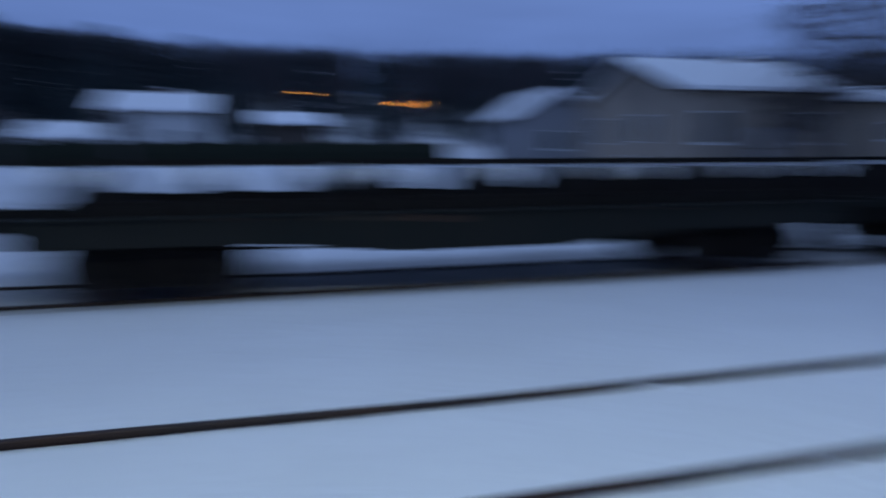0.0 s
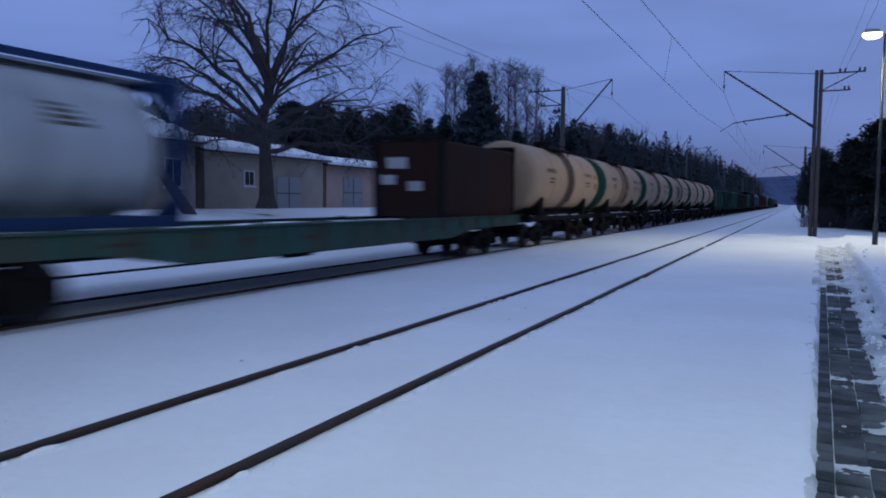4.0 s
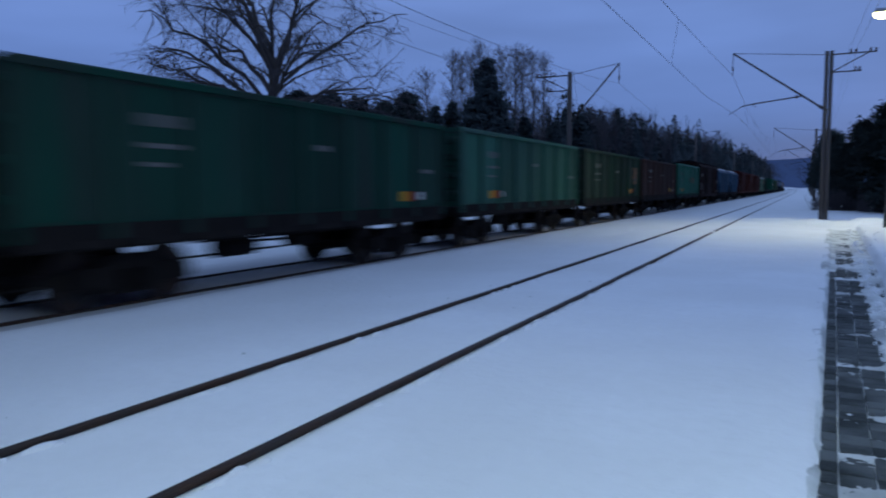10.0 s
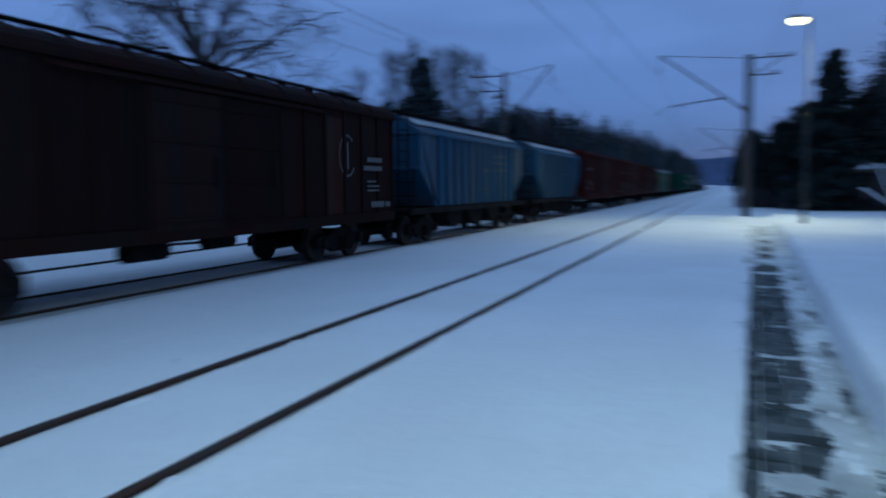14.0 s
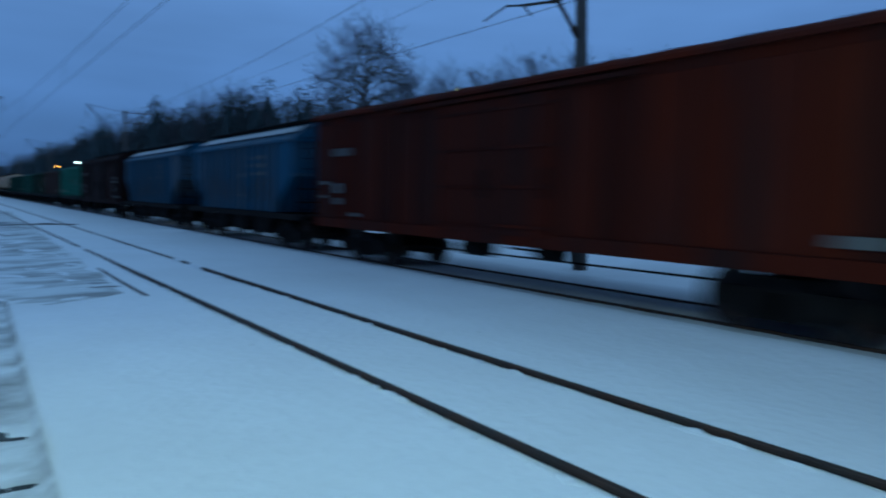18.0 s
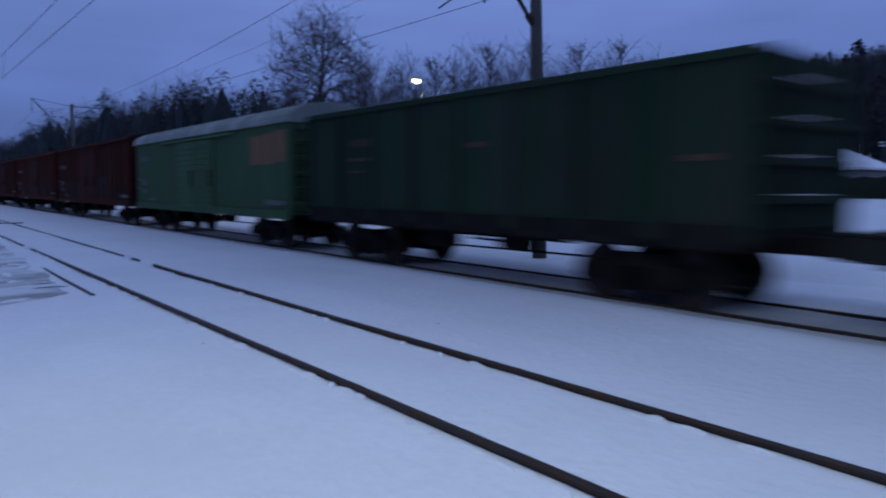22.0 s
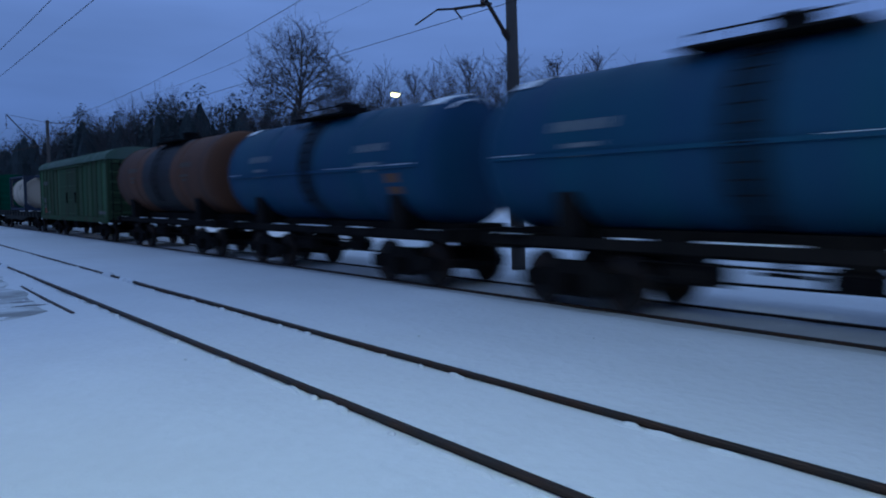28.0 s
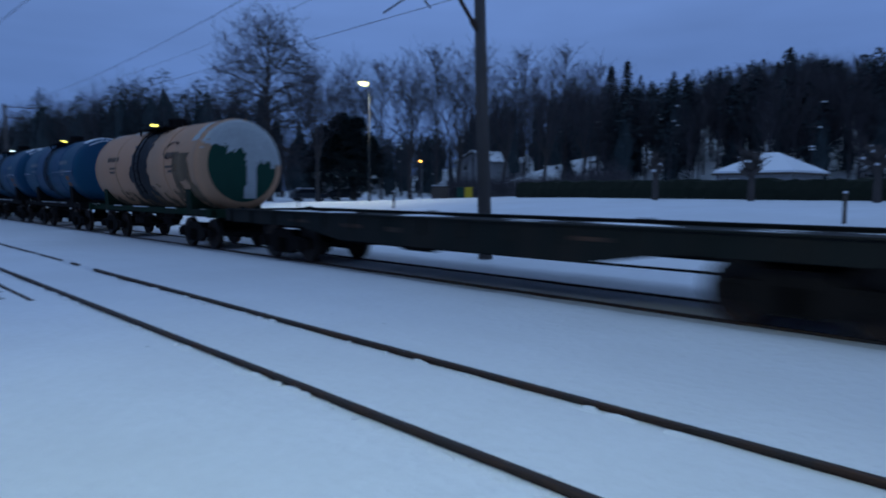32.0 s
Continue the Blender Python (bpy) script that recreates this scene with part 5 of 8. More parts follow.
w, e, x = boxcar(352.3, 369.4, M["lgreen"], "pale green old boxcar with louvred doors and frosted roof", 3.85, 4.44, 2, False, snow=0.0, old=True, roof=M["roofgrey"])
part("bare_panel", Build().box(x - 0.06, x - 0.055, e - 2.7, e - 1.9, 2.6, 3.5).box(x - 0.06, x - 0.055, e - 1.75, e - 1.1, 2.6, 3.55).box(x - 0.06, x - 0.055, e - 0.9, e - 0.3, 2.65, 3.6), M["peach"], w, "bare primer panels")
gondola(369.4, 383.6, M["dgreen2"], "dark olive gondola wagon with ribbed sides", 3.85, 8, sticker=False, letters=M["primer"])
flat_wagon(383.6, 403.9, "empty dark container flat wagon with thin snow on its deck")
w, e, x = boxcar(403.9, 422.1, M["egreen"], "emerald green boxcar with bare primer panels", 4.14, 4.42, 2, True, snow=0.0, plates=(M["egreen"], M["egreen"], M["dgreen"], M["egreen"]))
for k, (a, c, mt) in enumerate(((e - 4.62, e - 4.12, "peach"), (e - 3.45, e - 2.95, "peach"), (e - 2.3, e - 1.75, "peach"))):
    part("bare_panel", Build().box(x - 0.06, x - 0.055, a, c, 2.95, 3.75), M[mt], w)
part("bare_panel", Build().box(x - 0.06, x - 0.055, e - 3.4, e - 2.4, 1.5, 2.2), M["panelblue"], w, "light blue repainted panel")
w, e = flat_wagon(422.1, 441.5, "dark flat wagon carrying one beige tank container")
tank_container(w, (428.7 + 434.7) / 2 - (422.1 + 441.5) / 2, 1.38, 6.06, M["paleskin"], M["fgrey"], "pale beige tank container in a dull blue-grey frame")
w, e, x = boxcar(441.5, 458.2, M["kgreen"], "moss green boxcar with an arched green roof", 4.05, 4.62, 2, True, snow=0.0, roof=M["roofgreen"], plates=(M["kgreen"], M["kgreen"], M["lgreen"]))
part("orange_notice", Build().box(x - 0.06, x - 0.055, -e + 1.1, -e + 1.6, 1.3, 1.65), M["redlab"], w)
tank_wagon(458.2, 471.0, M["rusttank"], "rusty brown tank wagon with a broad black oil coat", None, belt=M["blackoil"], belt_w=1.7, marks=M["black"], warn=False)
BC = [471.0, 483.2, 495.5, 507.35, 519.0, 530.4]
for i in range(5):
    tank_wagon(BC[i], BC[i + 1], M["tblue"], "deep blue jacketed tank wagon with a snow line along its seam", None, r=1.48, cz=2.82, belt=M["bluespill"], belt_w=0.42, bonus=0.6, ledge=True, marks=M["palemark"], warn=True)
w, l0, l1, r, cz = tank_wagon(530.4, 543.95, M["beige2"], "cream tank wagon with a black spill belt and green end", M["ring"], r=1.52, cz=2.72, frame=M["dgreen2"], belt=M["blackoil"], belt_w=0.5, trim=0.64, bonus=-0.6, ring_end=1, warn=False)
b = Build()
for i in range(16):
    t0, t1 = radians(40 + i * 18), radians(40 + i * 18 + 15)
    if i < 15:
        a0, a1 = 20 + 11 * math.sin(t0), 20 + 11 * math.sin(t1)
        b.lathe_y([(r + 0.008, l1 - 2.5 + 0.55 * math.cos(t0)), (r + 0.008, l1 - 2.5 + 0.55 * math.cos(t0) + 0.14)], 0, cz, 2, min(a0, a1) - 1, max(a0, a1) + 1)
part("faded_emblem", b, M["primer"], w)


def round_patch(name, material, label, y0, y1, a0, a1, inside, lift=0.010, cell=0.07):
    """A blot of uneven outline on the barrel: inside(y, angle, noise) says where it lies."""
    b = Build()
    for i in range(int((y1 - y0) / cell)):
        for j in range(int((a1 - a0) / 2.7)):
            y, a = y0 + i * cell, a0 + j * 2.7
            if inside(y, a, noise.noise((y * 1.3, a * 0.035, 1)) + 0.5 * noise.noise((y * 4, a * 0.1, 5))):
                o = len(b.v)
                for dy, da in ((0, 0), (cell, 0), (cell, 2.7), (0, 2.7)):
                    t = radians(a + da)
                    b.v.append(((r + lift) * math.cos(t), y + dy, cz + (r + lift) * math.sin(t)))
                b.f.append((o, o + 1, o + 2, o + 3))
    part(name, b, material, w, label)["kind"] = "stuff"


def end_patch(name, material, label, inside, lift, cell=0.05):
    """The same on the domed end."""
    dome = [(0.0, 0.0), (r * 0.5, 0.017), (r * 0.80, 0.059), (r * 0.93, 0.139), (r * 0.985, 0.26), (r, 0.42)]

    def at(x, z):
        q = min(r * 0.999, math.hypot(x, z))
        for (q0, d0), (q1, d1) in zip(dome, dome[1:]):
            if q <= q1:
                return l1 - d0 - (d1 - d0) * (q - q0) / (q1 - q0) + lift
        return l1 - 0.42
    b = Build()
    for i in range(60):
        for j in range(60):
            x, z = -1.5 + i * cell, -1.5 + j * cell
            if math.hypot(x, z) < r * 0.96 and inside(x, z, noise.noise((x * 2.2, z * 1.6, 3)) + 0.5 * noise.noise((x * 7, z * 7, 9))):
                o = len(b.v)
                for dx, dz in ((0, 0), (cell, 0), (cell, cell), (0, cell)):
                    b.v.append((x + dx, at(x + dx, z + dz), cz + z + dz))
                b.f.append((o, o + 3, o + 2, o + 1))
    part(name, b, material, w, label)["kind"] = "stuff"


mid = (l0 + l1) / 2
round_patch("oil_spill", M["blackoil"], "black spill run down from the hatch", mid - 1.3, mid + 1.5, -70, 90, lambda y, a, n: abs(y - mid - 0.1) < 0.85 + 0.45 * n + 0.35 * max(0, -a / 70) - 0.2 * (a > 30))
round_patch("mud_blot", M["mud"], "brown mud thrown up on the barrel", l0 + 0.6, l1 - 0.45, -80, 30, lambda y, a, n: n > 0.12 + (a + 52) / 60 or (l1 - 2.2 < y < l1 - 0.9 and -55 < a < 12 and n > -0.15), 0.012)
round_patch("frost_on_barrel", M["frost"], "thin snow blown along the top", l0 + 0.5, l1 - 0.42, 30, 150, lambda y, a, n: (abs(a - 90) < 22 + 20 * n or (y > l1 - 1.0 and n > -0.1)) and abs(y - mid) > 1.2, 0.014)
end_patch("end_frost", M["frost"], "thin snow blown on the tank end", lambda x, z, n: z > 0.35 + 0.5 * n + 0.25 * x, 0.012)
end_patch("end_snow_streak", M["frost"], "streak of snow down the tank end", lambda x, z, n: -1.15 < z < 1.0 and abs(x + 0.30 + 0.05 * z) < 0.20 + 0.10 * n, 0.018)
flat_wagon(543.95, 564.1, "empty dark container flat wagon with thin snow on its deck")


# ---------- overhead line ----------
ROW = [46.3 + 60 * k for k in range(-4, 8)]
CONTACT, CARRIER = 6.12, 8.5


def insulator(b, x, y, z):
    for i in range(3):
        b.tube((x, y, z + i * 0.07), (x, y, z + i * 0.07 + 0.05), 0.075, 0.045, 8)


def mast(x, y, to, twin=False, bracket=-1):
    """A line mast at x, y whose cantilever reaches over the track axis at x = to."""
    s = 1 if to > x else -1
    reach = abs(to - x)
    zb = ground_z(x, y) - 0.3
    w = thing("catenary_mast", pose(x, y, 0, 1.24, 1.3) if x < -14 and abs(y + 13.7) < 1 else pose(x, y, 0), "weathered concrete catenary mast with a tubular steel cantilever" if not twin else "twin catenary mast with insulators on a top bracket", "catenary mast", "masts along the line")
    for o in ((-0.118, 0.118) if twin else (0.0,)):
        part("pole", Build().tube((o, 0, zb), (o, 0, 9.45), 0.20 if not twin else 0.115, 0.14 if not twin else 0.10, 14), M["concrete"], w, smooth=True)
    tip, foot = Vector((s * reach, 0, 9.75)), Vector((s * 0.1, 0, 6.18))
    part("cantilever", Build().tube(foot, tip, 0.055, 0.05, 8).tube((s * 0.02, -0.02, 6.14), foot.lerp(tip, 0.07), 0.085, 0.085, 8), M["darkmast"], w)
    part("stay_rod", Build().tube((s * 0.1, 0, 9.25), tip, 0.018, 0.018, 5), M["darkmast"], w)
    hang = foot.lerp(tip, 0.24)
    b = Build().tube(hang + Vector((0, 0.1, 0)), (s * (reach - 1.1), 0.1, 6.72), 0.04, 0.04, 6).tube((s * (reach - 1.1), 0.1, 6.72), (s * (reach - 0.55), 0.1, 6.62), 0.03, 0.03, 6)
    b.tube((s * (reach - 0.55), 0.1, 6.62), (s * (reach + 0.15), 0.1, CONTACT + 0.04), 0.02, 0.02, 6).tube((s * (reach - 1.1), 0.1, 6.72), (s * (reach - 1.35), 0.1, 6.5), 0.02, 0.02, 6)
    part("registration_arm", b, M["darkmast"], w)
    b = Build()
    insulator(b, s * reach, 0, CARRIER + 0.25)
    b.tube((s * reach, 0, CARRIER), tip, 0.02, 0.02, 5)
    part("insulator", b, M["porcelain"], w)
    b = Build()
    insulator(b, hang.x + s * 0.3, 0.1, hang.z - 0.12)
    part("insulator", b, M["porcelain"], w)
    k = bracket * s if bracket else 0
    if k:
        b = Build().box(min(0, k * 2.3), max(0, k * 2.3), -0.04, 0.04, 9.20, 9.27).tube((k * 0.1, 0, 8.25), (k * 1.9, 0, 9.2), 0.03, 0.03, 6)
        b.box(min(0, k * 1.6), max(0, k * 1.6), -0.03, 0.03, 8.22, 8.29)
        part("top_bracket", b, M["darkmast"], w)
        for q, z in ((1.05, 9.27), (1.3, 9.27), (2.0, 9.27), (2.25, 9.27), (1.3, 8.29), (1.5, 8.29)):
            b = Build()
            insulator(b, k * q, 0, z)
            part("insulator", b, M["porcelain"], w)
    return w


for i, y in enumerate(ROW):
    mast(-14.2, y, FAR)
    if abs(y + 13.7) > 1 and y > -220:
        mast(0.85 if y > 0 else 1.3, y, NEAR, twin=(abs(y - 46.3) < 1 or abs(y + 73.7) < 0))


def wire(name, pts, r, label):
    return solid(name, Build().path(pts, r, 4), M["wire"], label, "overhead wire", "overhead wires")


for axis, lab in ((NEAR, "near"), (FAR, "far")):
    pts, con = [], []
    drops = []
    sup = [y for y in ROW if not (lab == "near" and abs(y + 13.7) < 1)]
    for y0, y1 in zip(sup, sup[1:]):
        span = y1 - y0
        n = 12
        for i in range(n):
            u = i / n
            zz = CARRIER - 4 * (1.25 if span < 70 else 1.5) * u * (1 - u)
            sx = axis + 0.25 * math.cos(math.pi * (y0 - ROW[0]) / 60 + math.pi * u)
            pts.append((axis, y0 + span * u, zz))
            con.append((sx, y0 + span * u, CONTACT + 0.02))
            if i in (2, 4, 6, 8, 10):
                drops.append(((axis, y0 + span * u, zz), (sx, y0 + span * u, CONTACT + 0.02)))
    w = thing("overhead_line", pose(0, 0, 0), f"contact wire and carrier cable over the {lab} track", "overhead line", "overhead wires")
    part("carrier_cable", Build().path(pts, 0.009, 4), M["wire"], w)
    part("contact_wire", Build().path(con, 0.008, 4), M["wire"], w)
    for a, c in drops:
        part("dropper", Build().tube(a, c, 0.006, 0.006, 3), M["wire"], w)
for x, z in ((1.9, 9.7), (2.25, 9.7), (-15.05, 9.7)):
    pts = []
    for y0, y1 in zip(ROW, ROW[1:]):
        for i in range(8):
            u = i / 8
            pts.append((x, y0 + (y1 - y0) * u, z - 4 * 1.0 * u * (1 - u)))
    wire("feeder_wire", pts, 0.006, "thin feeder wire strung along the mast tops")


# ---------- station lamps ----------
def street_lamp(x, y, h, glass, label, arm=0.45, watts=0, color=(1, 0.95, 0.7), head_dir=-1):
    z = ground_z(x, y)
    w = thing("street_lamp", pose(x, y, z), label, "street lamp", "lamps along the station")
    part("pole", Build().tube((0, 0, -0.2), (0, 0, h), 0.072, 0.045, 12), M["pole"], w, smooth=True)
    part("base", Build().tube((0, 0, -0.1), (0, 0, 0.9), 0.11, 0.10, 12), M["pole"], w)
    part("arm", Build().tube((0, 0, h - 0.05), (head_dir * arm * 0.6, 0, h + 0.08), 0.035, 0.03, 8), M["galv"], w)
    b = Build()
    k = head_dir
    b.add([(k * 0.15, -0.13, h + 0.06), (k * 0.15, 0.13, h + 0.06), (k * (arm + 0.4), 0.15, h + 0.08), (k * (arm + 0.4), -0.15, h + 0.08),
           (k * 0.2, -0.09, h + 0.20), (k * 0.2, 0.09, h + 0.20), (k * (arm + 0.3), 0.10, h + 0.24), (k * (arm + 0.3), -0.10, h + 0.24)],
          [(0, 1, 2, 3), (4, 7, 6, 5), (0, 4, 5, 1), (1, 5, 6, 2), (2, 6, 7, 3), (3, 7, 4, 0)])
    part("lamp_head", b, M["galv"], w)
    b = Build()
    prof = [(0.27, 0.0), (0.26, -0.12), (0.17, -0.22), (0.01, -0.26)]
    n = 14
    for r, dz in prof:
        b.v += [(k * (arm + 0.05) + 1.35 * r * math.cos(2 * math.pi * i / n), r * 0.75 * math.sin(2 * math.pi * i / n), h + 0.055 + dz) for i in range(n)]
    for q in range(3):
        b.f += [(q * n + i, q * n + (i + 1) % n, (q + 1) * n + (i + 1) % n, (q + 1) * n + i) for i in range(n)]
    part("lamp_glass", b, glass, w, smooth=True)
    if watts:
        lamp_light(x + k * (arm + 0.4), y, z + h - 0.25, watts, color, 1.8 * k)
    return w


street_lamp(2.95, 34.6, 8.7, M["lampglow"], "lit street lamp with a yellowish glow beside the path", 0.4, 1900, (1.0, 0.97, 0.62))
street_lamp(2.95, -0.6, 8.7, M["lampcool"], "lit street lamp beside the path, greenish-white", 0.4, 1350, (0.84, 1.0, 0.88))
for y in (-82, -117, -192):
    street_lamp(2.75, y, 8.7, M["lampcool"], "lit white street lamp along the platform", 0.4)
for x, y, g in ((-30.3, -41.0, "lampglow"), (-30.35, -80.5, "lampyellow"), (-30.5, -117.0, "lampyellow"), (-30.9, -154.0, "lampcool"), (-29.9, -215.0, "lampcool"), (-30.1, -258.0, "orangeglow")):
    street_lamp(x, y, 8.25 if y > -60 else 8.55, M[g], "lit street lamp on the road behind the tracks", 0.4, {-41.0: 1800, -80.5: 700}.get(y, 0), (1.0, 0.95, 0.75), 1)


# ---------- plants ----------
def branch_out(b, tw, p, d, ln, r, lvl, rng, up, droop, thin=0.006, wide=1.0, bend=0.16, kids=(3, 6, 6, 6, 5, 5), taper=0.55):
    """One limb in a few bent pieces that thin out to a tip, with smaller limbs growing from it."""
    seg = 7 if lvl > 2 else (5 if lvl == 2 else 3)
    pts, q, dd = [p], p, d
    for i in range(seg):
        dd = (dd + Vector((rng.uniform(-1, 1), rng.uniform(-1, 1), rng.uniform(-0.6, 0.8))) * (bend if lvl > 1 else bend * 0.6) + Vector((0, 0, (up * 4 / seg) if lvl > 1 else -droop))).normalized()
        q = q + dd * (ln / seg)
        pts.append(q)
    tgt = b if lvl >= 3 else tw
    n = 7 if lvl >= 4 else (5 if lvl >= 3 else 3)
    for i in range(seg):
        tgt.tube(pts[i], pts[i + 1], max(thin, r * (1 - 0.86 * i / seg)), max(thin * 0.6, r * (1 - 0.86 * (i + 1) / seg)), n, False)
    if lvl <= 0:
        return
    k = kids[min(lvl, 5)]
    for c in range(k):
        f = 0.24 + 0.76 * (c + rng.random() * 0.6) / k
        i = min(seg - 1, int(f * seg))
        u = f * seg - i
        base = pts[i].lerp(pts[min(i + 1, seg)], min(1, u))
        ax = (pts[min(i + 1, seg)] - pts[i]).normalized()
        side = ax.orthogonal().normalized()
        side.rotate(Matrix.Rotation(rng.uniform(0, 2 * math.pi), 3, ax))
        nd = (ax * rng.uniform(0.55, 0.95) + side * rng.uniform(0.6, 1.0) * wide).normalized()
        branch_out(b, tw, base, nd, ln * rng.uniform(0.45, 0.68), max(thin, r * (1 - 0.80 * f) * (taper + 0.1)), lvl - 1, rng, up, droop, thin, wide, bend, kids, taper)


def bare_tree_mesh(name, seed, h, r, lvl, leaders, spread, up=0.08, droop=0.06, clear=0.18, twig_m="twig", thin=0.016, wide=1.0, bend=0.16, kids=(3, 6, 6, 6, 5, 5), taper=0.55, lean=0.2):
    rng = random.Random(seed)
    b, tw = Build(), Build()
    p = Vector((0, 0, -0.3))
    mid = Vector((lean * rng.uniform(-0.5, 0.5), lean * rng.uniform(-0.5, 0.5), h * clear * 0.5))
    top = Vector((rng.uniform(-lean, lean), rng.uniform(-lean, lean), h * clear))
    b.tube(p, Vector((0, 0, 0.35)), r * 1.45, r * 1.08, 10, False)
    b.tube(Vector((0, 0, 0.35)), mid, r * 1.08, r * 0.95, 10, False)
    b.tube(mid, top, r * 0.95, r * 0.82, 10, False)
    for i in range(leaders):
        a = 2 * math.pi * (i + rng.random() * 0.5) / leaders
        out = spread * rng.uniform(0.55, 1.1) if i else 0.12
        d = Vector((math.cos(a) * out, math.sin(a) * out, 1)).normalized()
        branch_out(b, tw, top - Vector((0, 0, h * clear * 0.22 * rng.random() * (i > 0))), d, h * (1 - clear) * rng.uniform(0.62, 0.78), r * rng.uniform(0.5, 0.68), lvl, rng, up, droop, thin, wide, bend, kids, taper)
    s = max(v[2] for v in tw.v) / h
    for q in (b, tw):
        q.v = [(x / s, y / s, z / s) for x, y, z in q.v]
    return b.mesh(name + "_trunk", M["bark"]), tw.mesh(name + "_crown", M[twig_m])


def dome_tree_mesh(name, seed, h, r, crown, low, limbs, trunk=0.5, sag=0.0, rise=0.5, twigs=9, twig_m="twig", thin=0.014, kink=0.022, belly=0.36):
    """A broad old tree: thick limbs flow from the trunk in long curves and fill a domed crown that begins at low."""
    rng = random.Random(seed)
    b, tw = Build(), Build()
    stem = [Vector((0, 0, -0.3)), Vector((0, 0, 0.4))]
    for i in range(1, 6):
        stem.append(Vector((rng.uniform(-0.12, 0.12) * i * 0.6, rng.uniform(-0.12, 0.12) * i * 0.6, 0.4 + (h * trunk - 0.4) * i / 5)))
    for i in range(len(stem) - 1):
        b.tube(stem[i], stem[i + 1], r * (1.4 if i == 0 else 1.05 - 0.13 * i), r * (0.92 - 0.13 * i), 10, False)

    def shell(a, f):
        """A point on the crown's outline: bearing a, height f from the crown's foot (0) to its top (1)."""
        q = crown * math.sqrt(max(0.0, 1 - ((f - belly) / (1.03 - belly if f > belly else belly + 0.25)) ** 2)) * (1 + 0.14 * math.sin(3 * a + seed))
        return Vector((q * math.cos(a), q * math.sin(a), h * (low + (1 - low) * f)))

    def arc(p, d, e, n):
        """Points from p, leaving along d, to e, kinked a little as limbs are."""
        ln = (e - p).length
        c1, c2 = p + d * ln * 0.45, e - ((e - p).normalized() * 0.6 + Vector((0, 0, rise * 0.6 - sag))) * ln * 0.3
        pts = []
        for i in range(n + 1):
            u = i / n
            q = p * (1 - u) ** 3 + c1 * 3 * u * (1 - u) ** 2 + c2 * 3 * u * u * (1 - u) + e * u ** 3
            if 0 < i:
                q = q + Vector((rng.uniform(-1, 1), rng.uniform(-1, 1), rng.uniform(-1, 1))) * ln * kink
            pts.append(q)
        return pts

    def limb(pts, r0, r1, to, n):
        for i in range(len(pts) - 1):
            u0, u1 = i / (len(pts) - 1), (i + 1) / (len(pts) - 1)
            to.tube(pts[i], pts[i + 1], r0 + (r1 - r0) * u0 ** 0.8, r0 + (r1 - r0) * u1 ** 0.8, n, False)

    for i in range(limbs):
        a = 2.4 * i + rng.uniform(-0.3, 0.3)
        f = min(0.985, max(0.04, (i + 0.5) / limbs + rng.uniform(-0.05, 0.05)))
        e = shell(a, f) * rng.uniform(0.93, 1.0)
        g = 0.30 + 0.68 * f + rng.uniform(-0.04, 0.02)
        k = min(5, 1 + int(g * 5))
        p = stem[k].lerp(stem[min(6, k + 1)], g * 5 - int(g * 5)) if k < 6 else stem[-1]
        out = Vector((math.cos(a), math.sin(a), 0))
        main = arc(p, (out * (1.1 - 0.8 * f) + Vector((0, 0, rise + 0.7 * f))).normalized(), e, 9)
        r0 = r * rng.uniform(0.34, 0.50) * min(1.0, 18 / limbs)
        limb(main, r0, 0.02, b, 6)
        for j in range(9):
            u = 0.26 + 0.70 * (j + rng.random() * 0.7) / 9
            s0 = main[min(8, int(u * 9))]
            e2 = shell(a + rng.uniform(-0.75, 0.75), min(0.99, max(0.02, f + rng.uniform(-0.17, 0.17)))) * rng.uniform(0.80, 1.02)
            e2 = s0.lerp(e2, rng.uniform(0.55, 1.0))
            d = ((main[min(9, int(u * 9) + 1)] - s0).normalized() + (e2 - s0).normalized() * 0.8).normalized()
            second = arc(s0, d, e2, 5)
            limb(second, max(0.03, r0 * (1 - u) * 0.62 + 0.012), thin, b if j < 4 else tw, 4)
            for q in range(8):
                v = 0.25 + 0.75 * (q + rng.random()) / 8
                s1 = second[min(4, int(v * 5))]
                ax = (second[min(5, int(v * 5) + 1)] - s1).normalized()
                d3 = (ax * 0.7 + Vector((rng.uniform(-1, 1), rng.uniform(-1, 1), rng.uniform(-0.5, 0.9) - sag))).normalized()
                third = arc(s1, ax, s1 + d3 * rng.uniform(0.9, 2.0) * h / 17, 3)
                limb(third, thin * 1.5, thin * 0.7, tw, 3)
                for z in range(twigs):
                    s2 = third[rng.randint(1, 3)]
                    d4 = (d3 * 0.8 + Vector((rng.uniform(-1, 1), rng.uniform(-1, 1), rng.uniform(-0.8, 0.8) - sag))).normalized() * rng.uniform(0.25, 0.75) * h / 17
                    wd = d4.orthogonal().normalized() * thin * 0.7
                    tw.add([tuple(s2 - wd), tuple(s2 + wd), tuple(s2 + d4)], [(0, 1, 2)])
    return b.mesh(name + "_trunk", M["bark"]), tw.mesh(name + "_crown", M[twig_m])


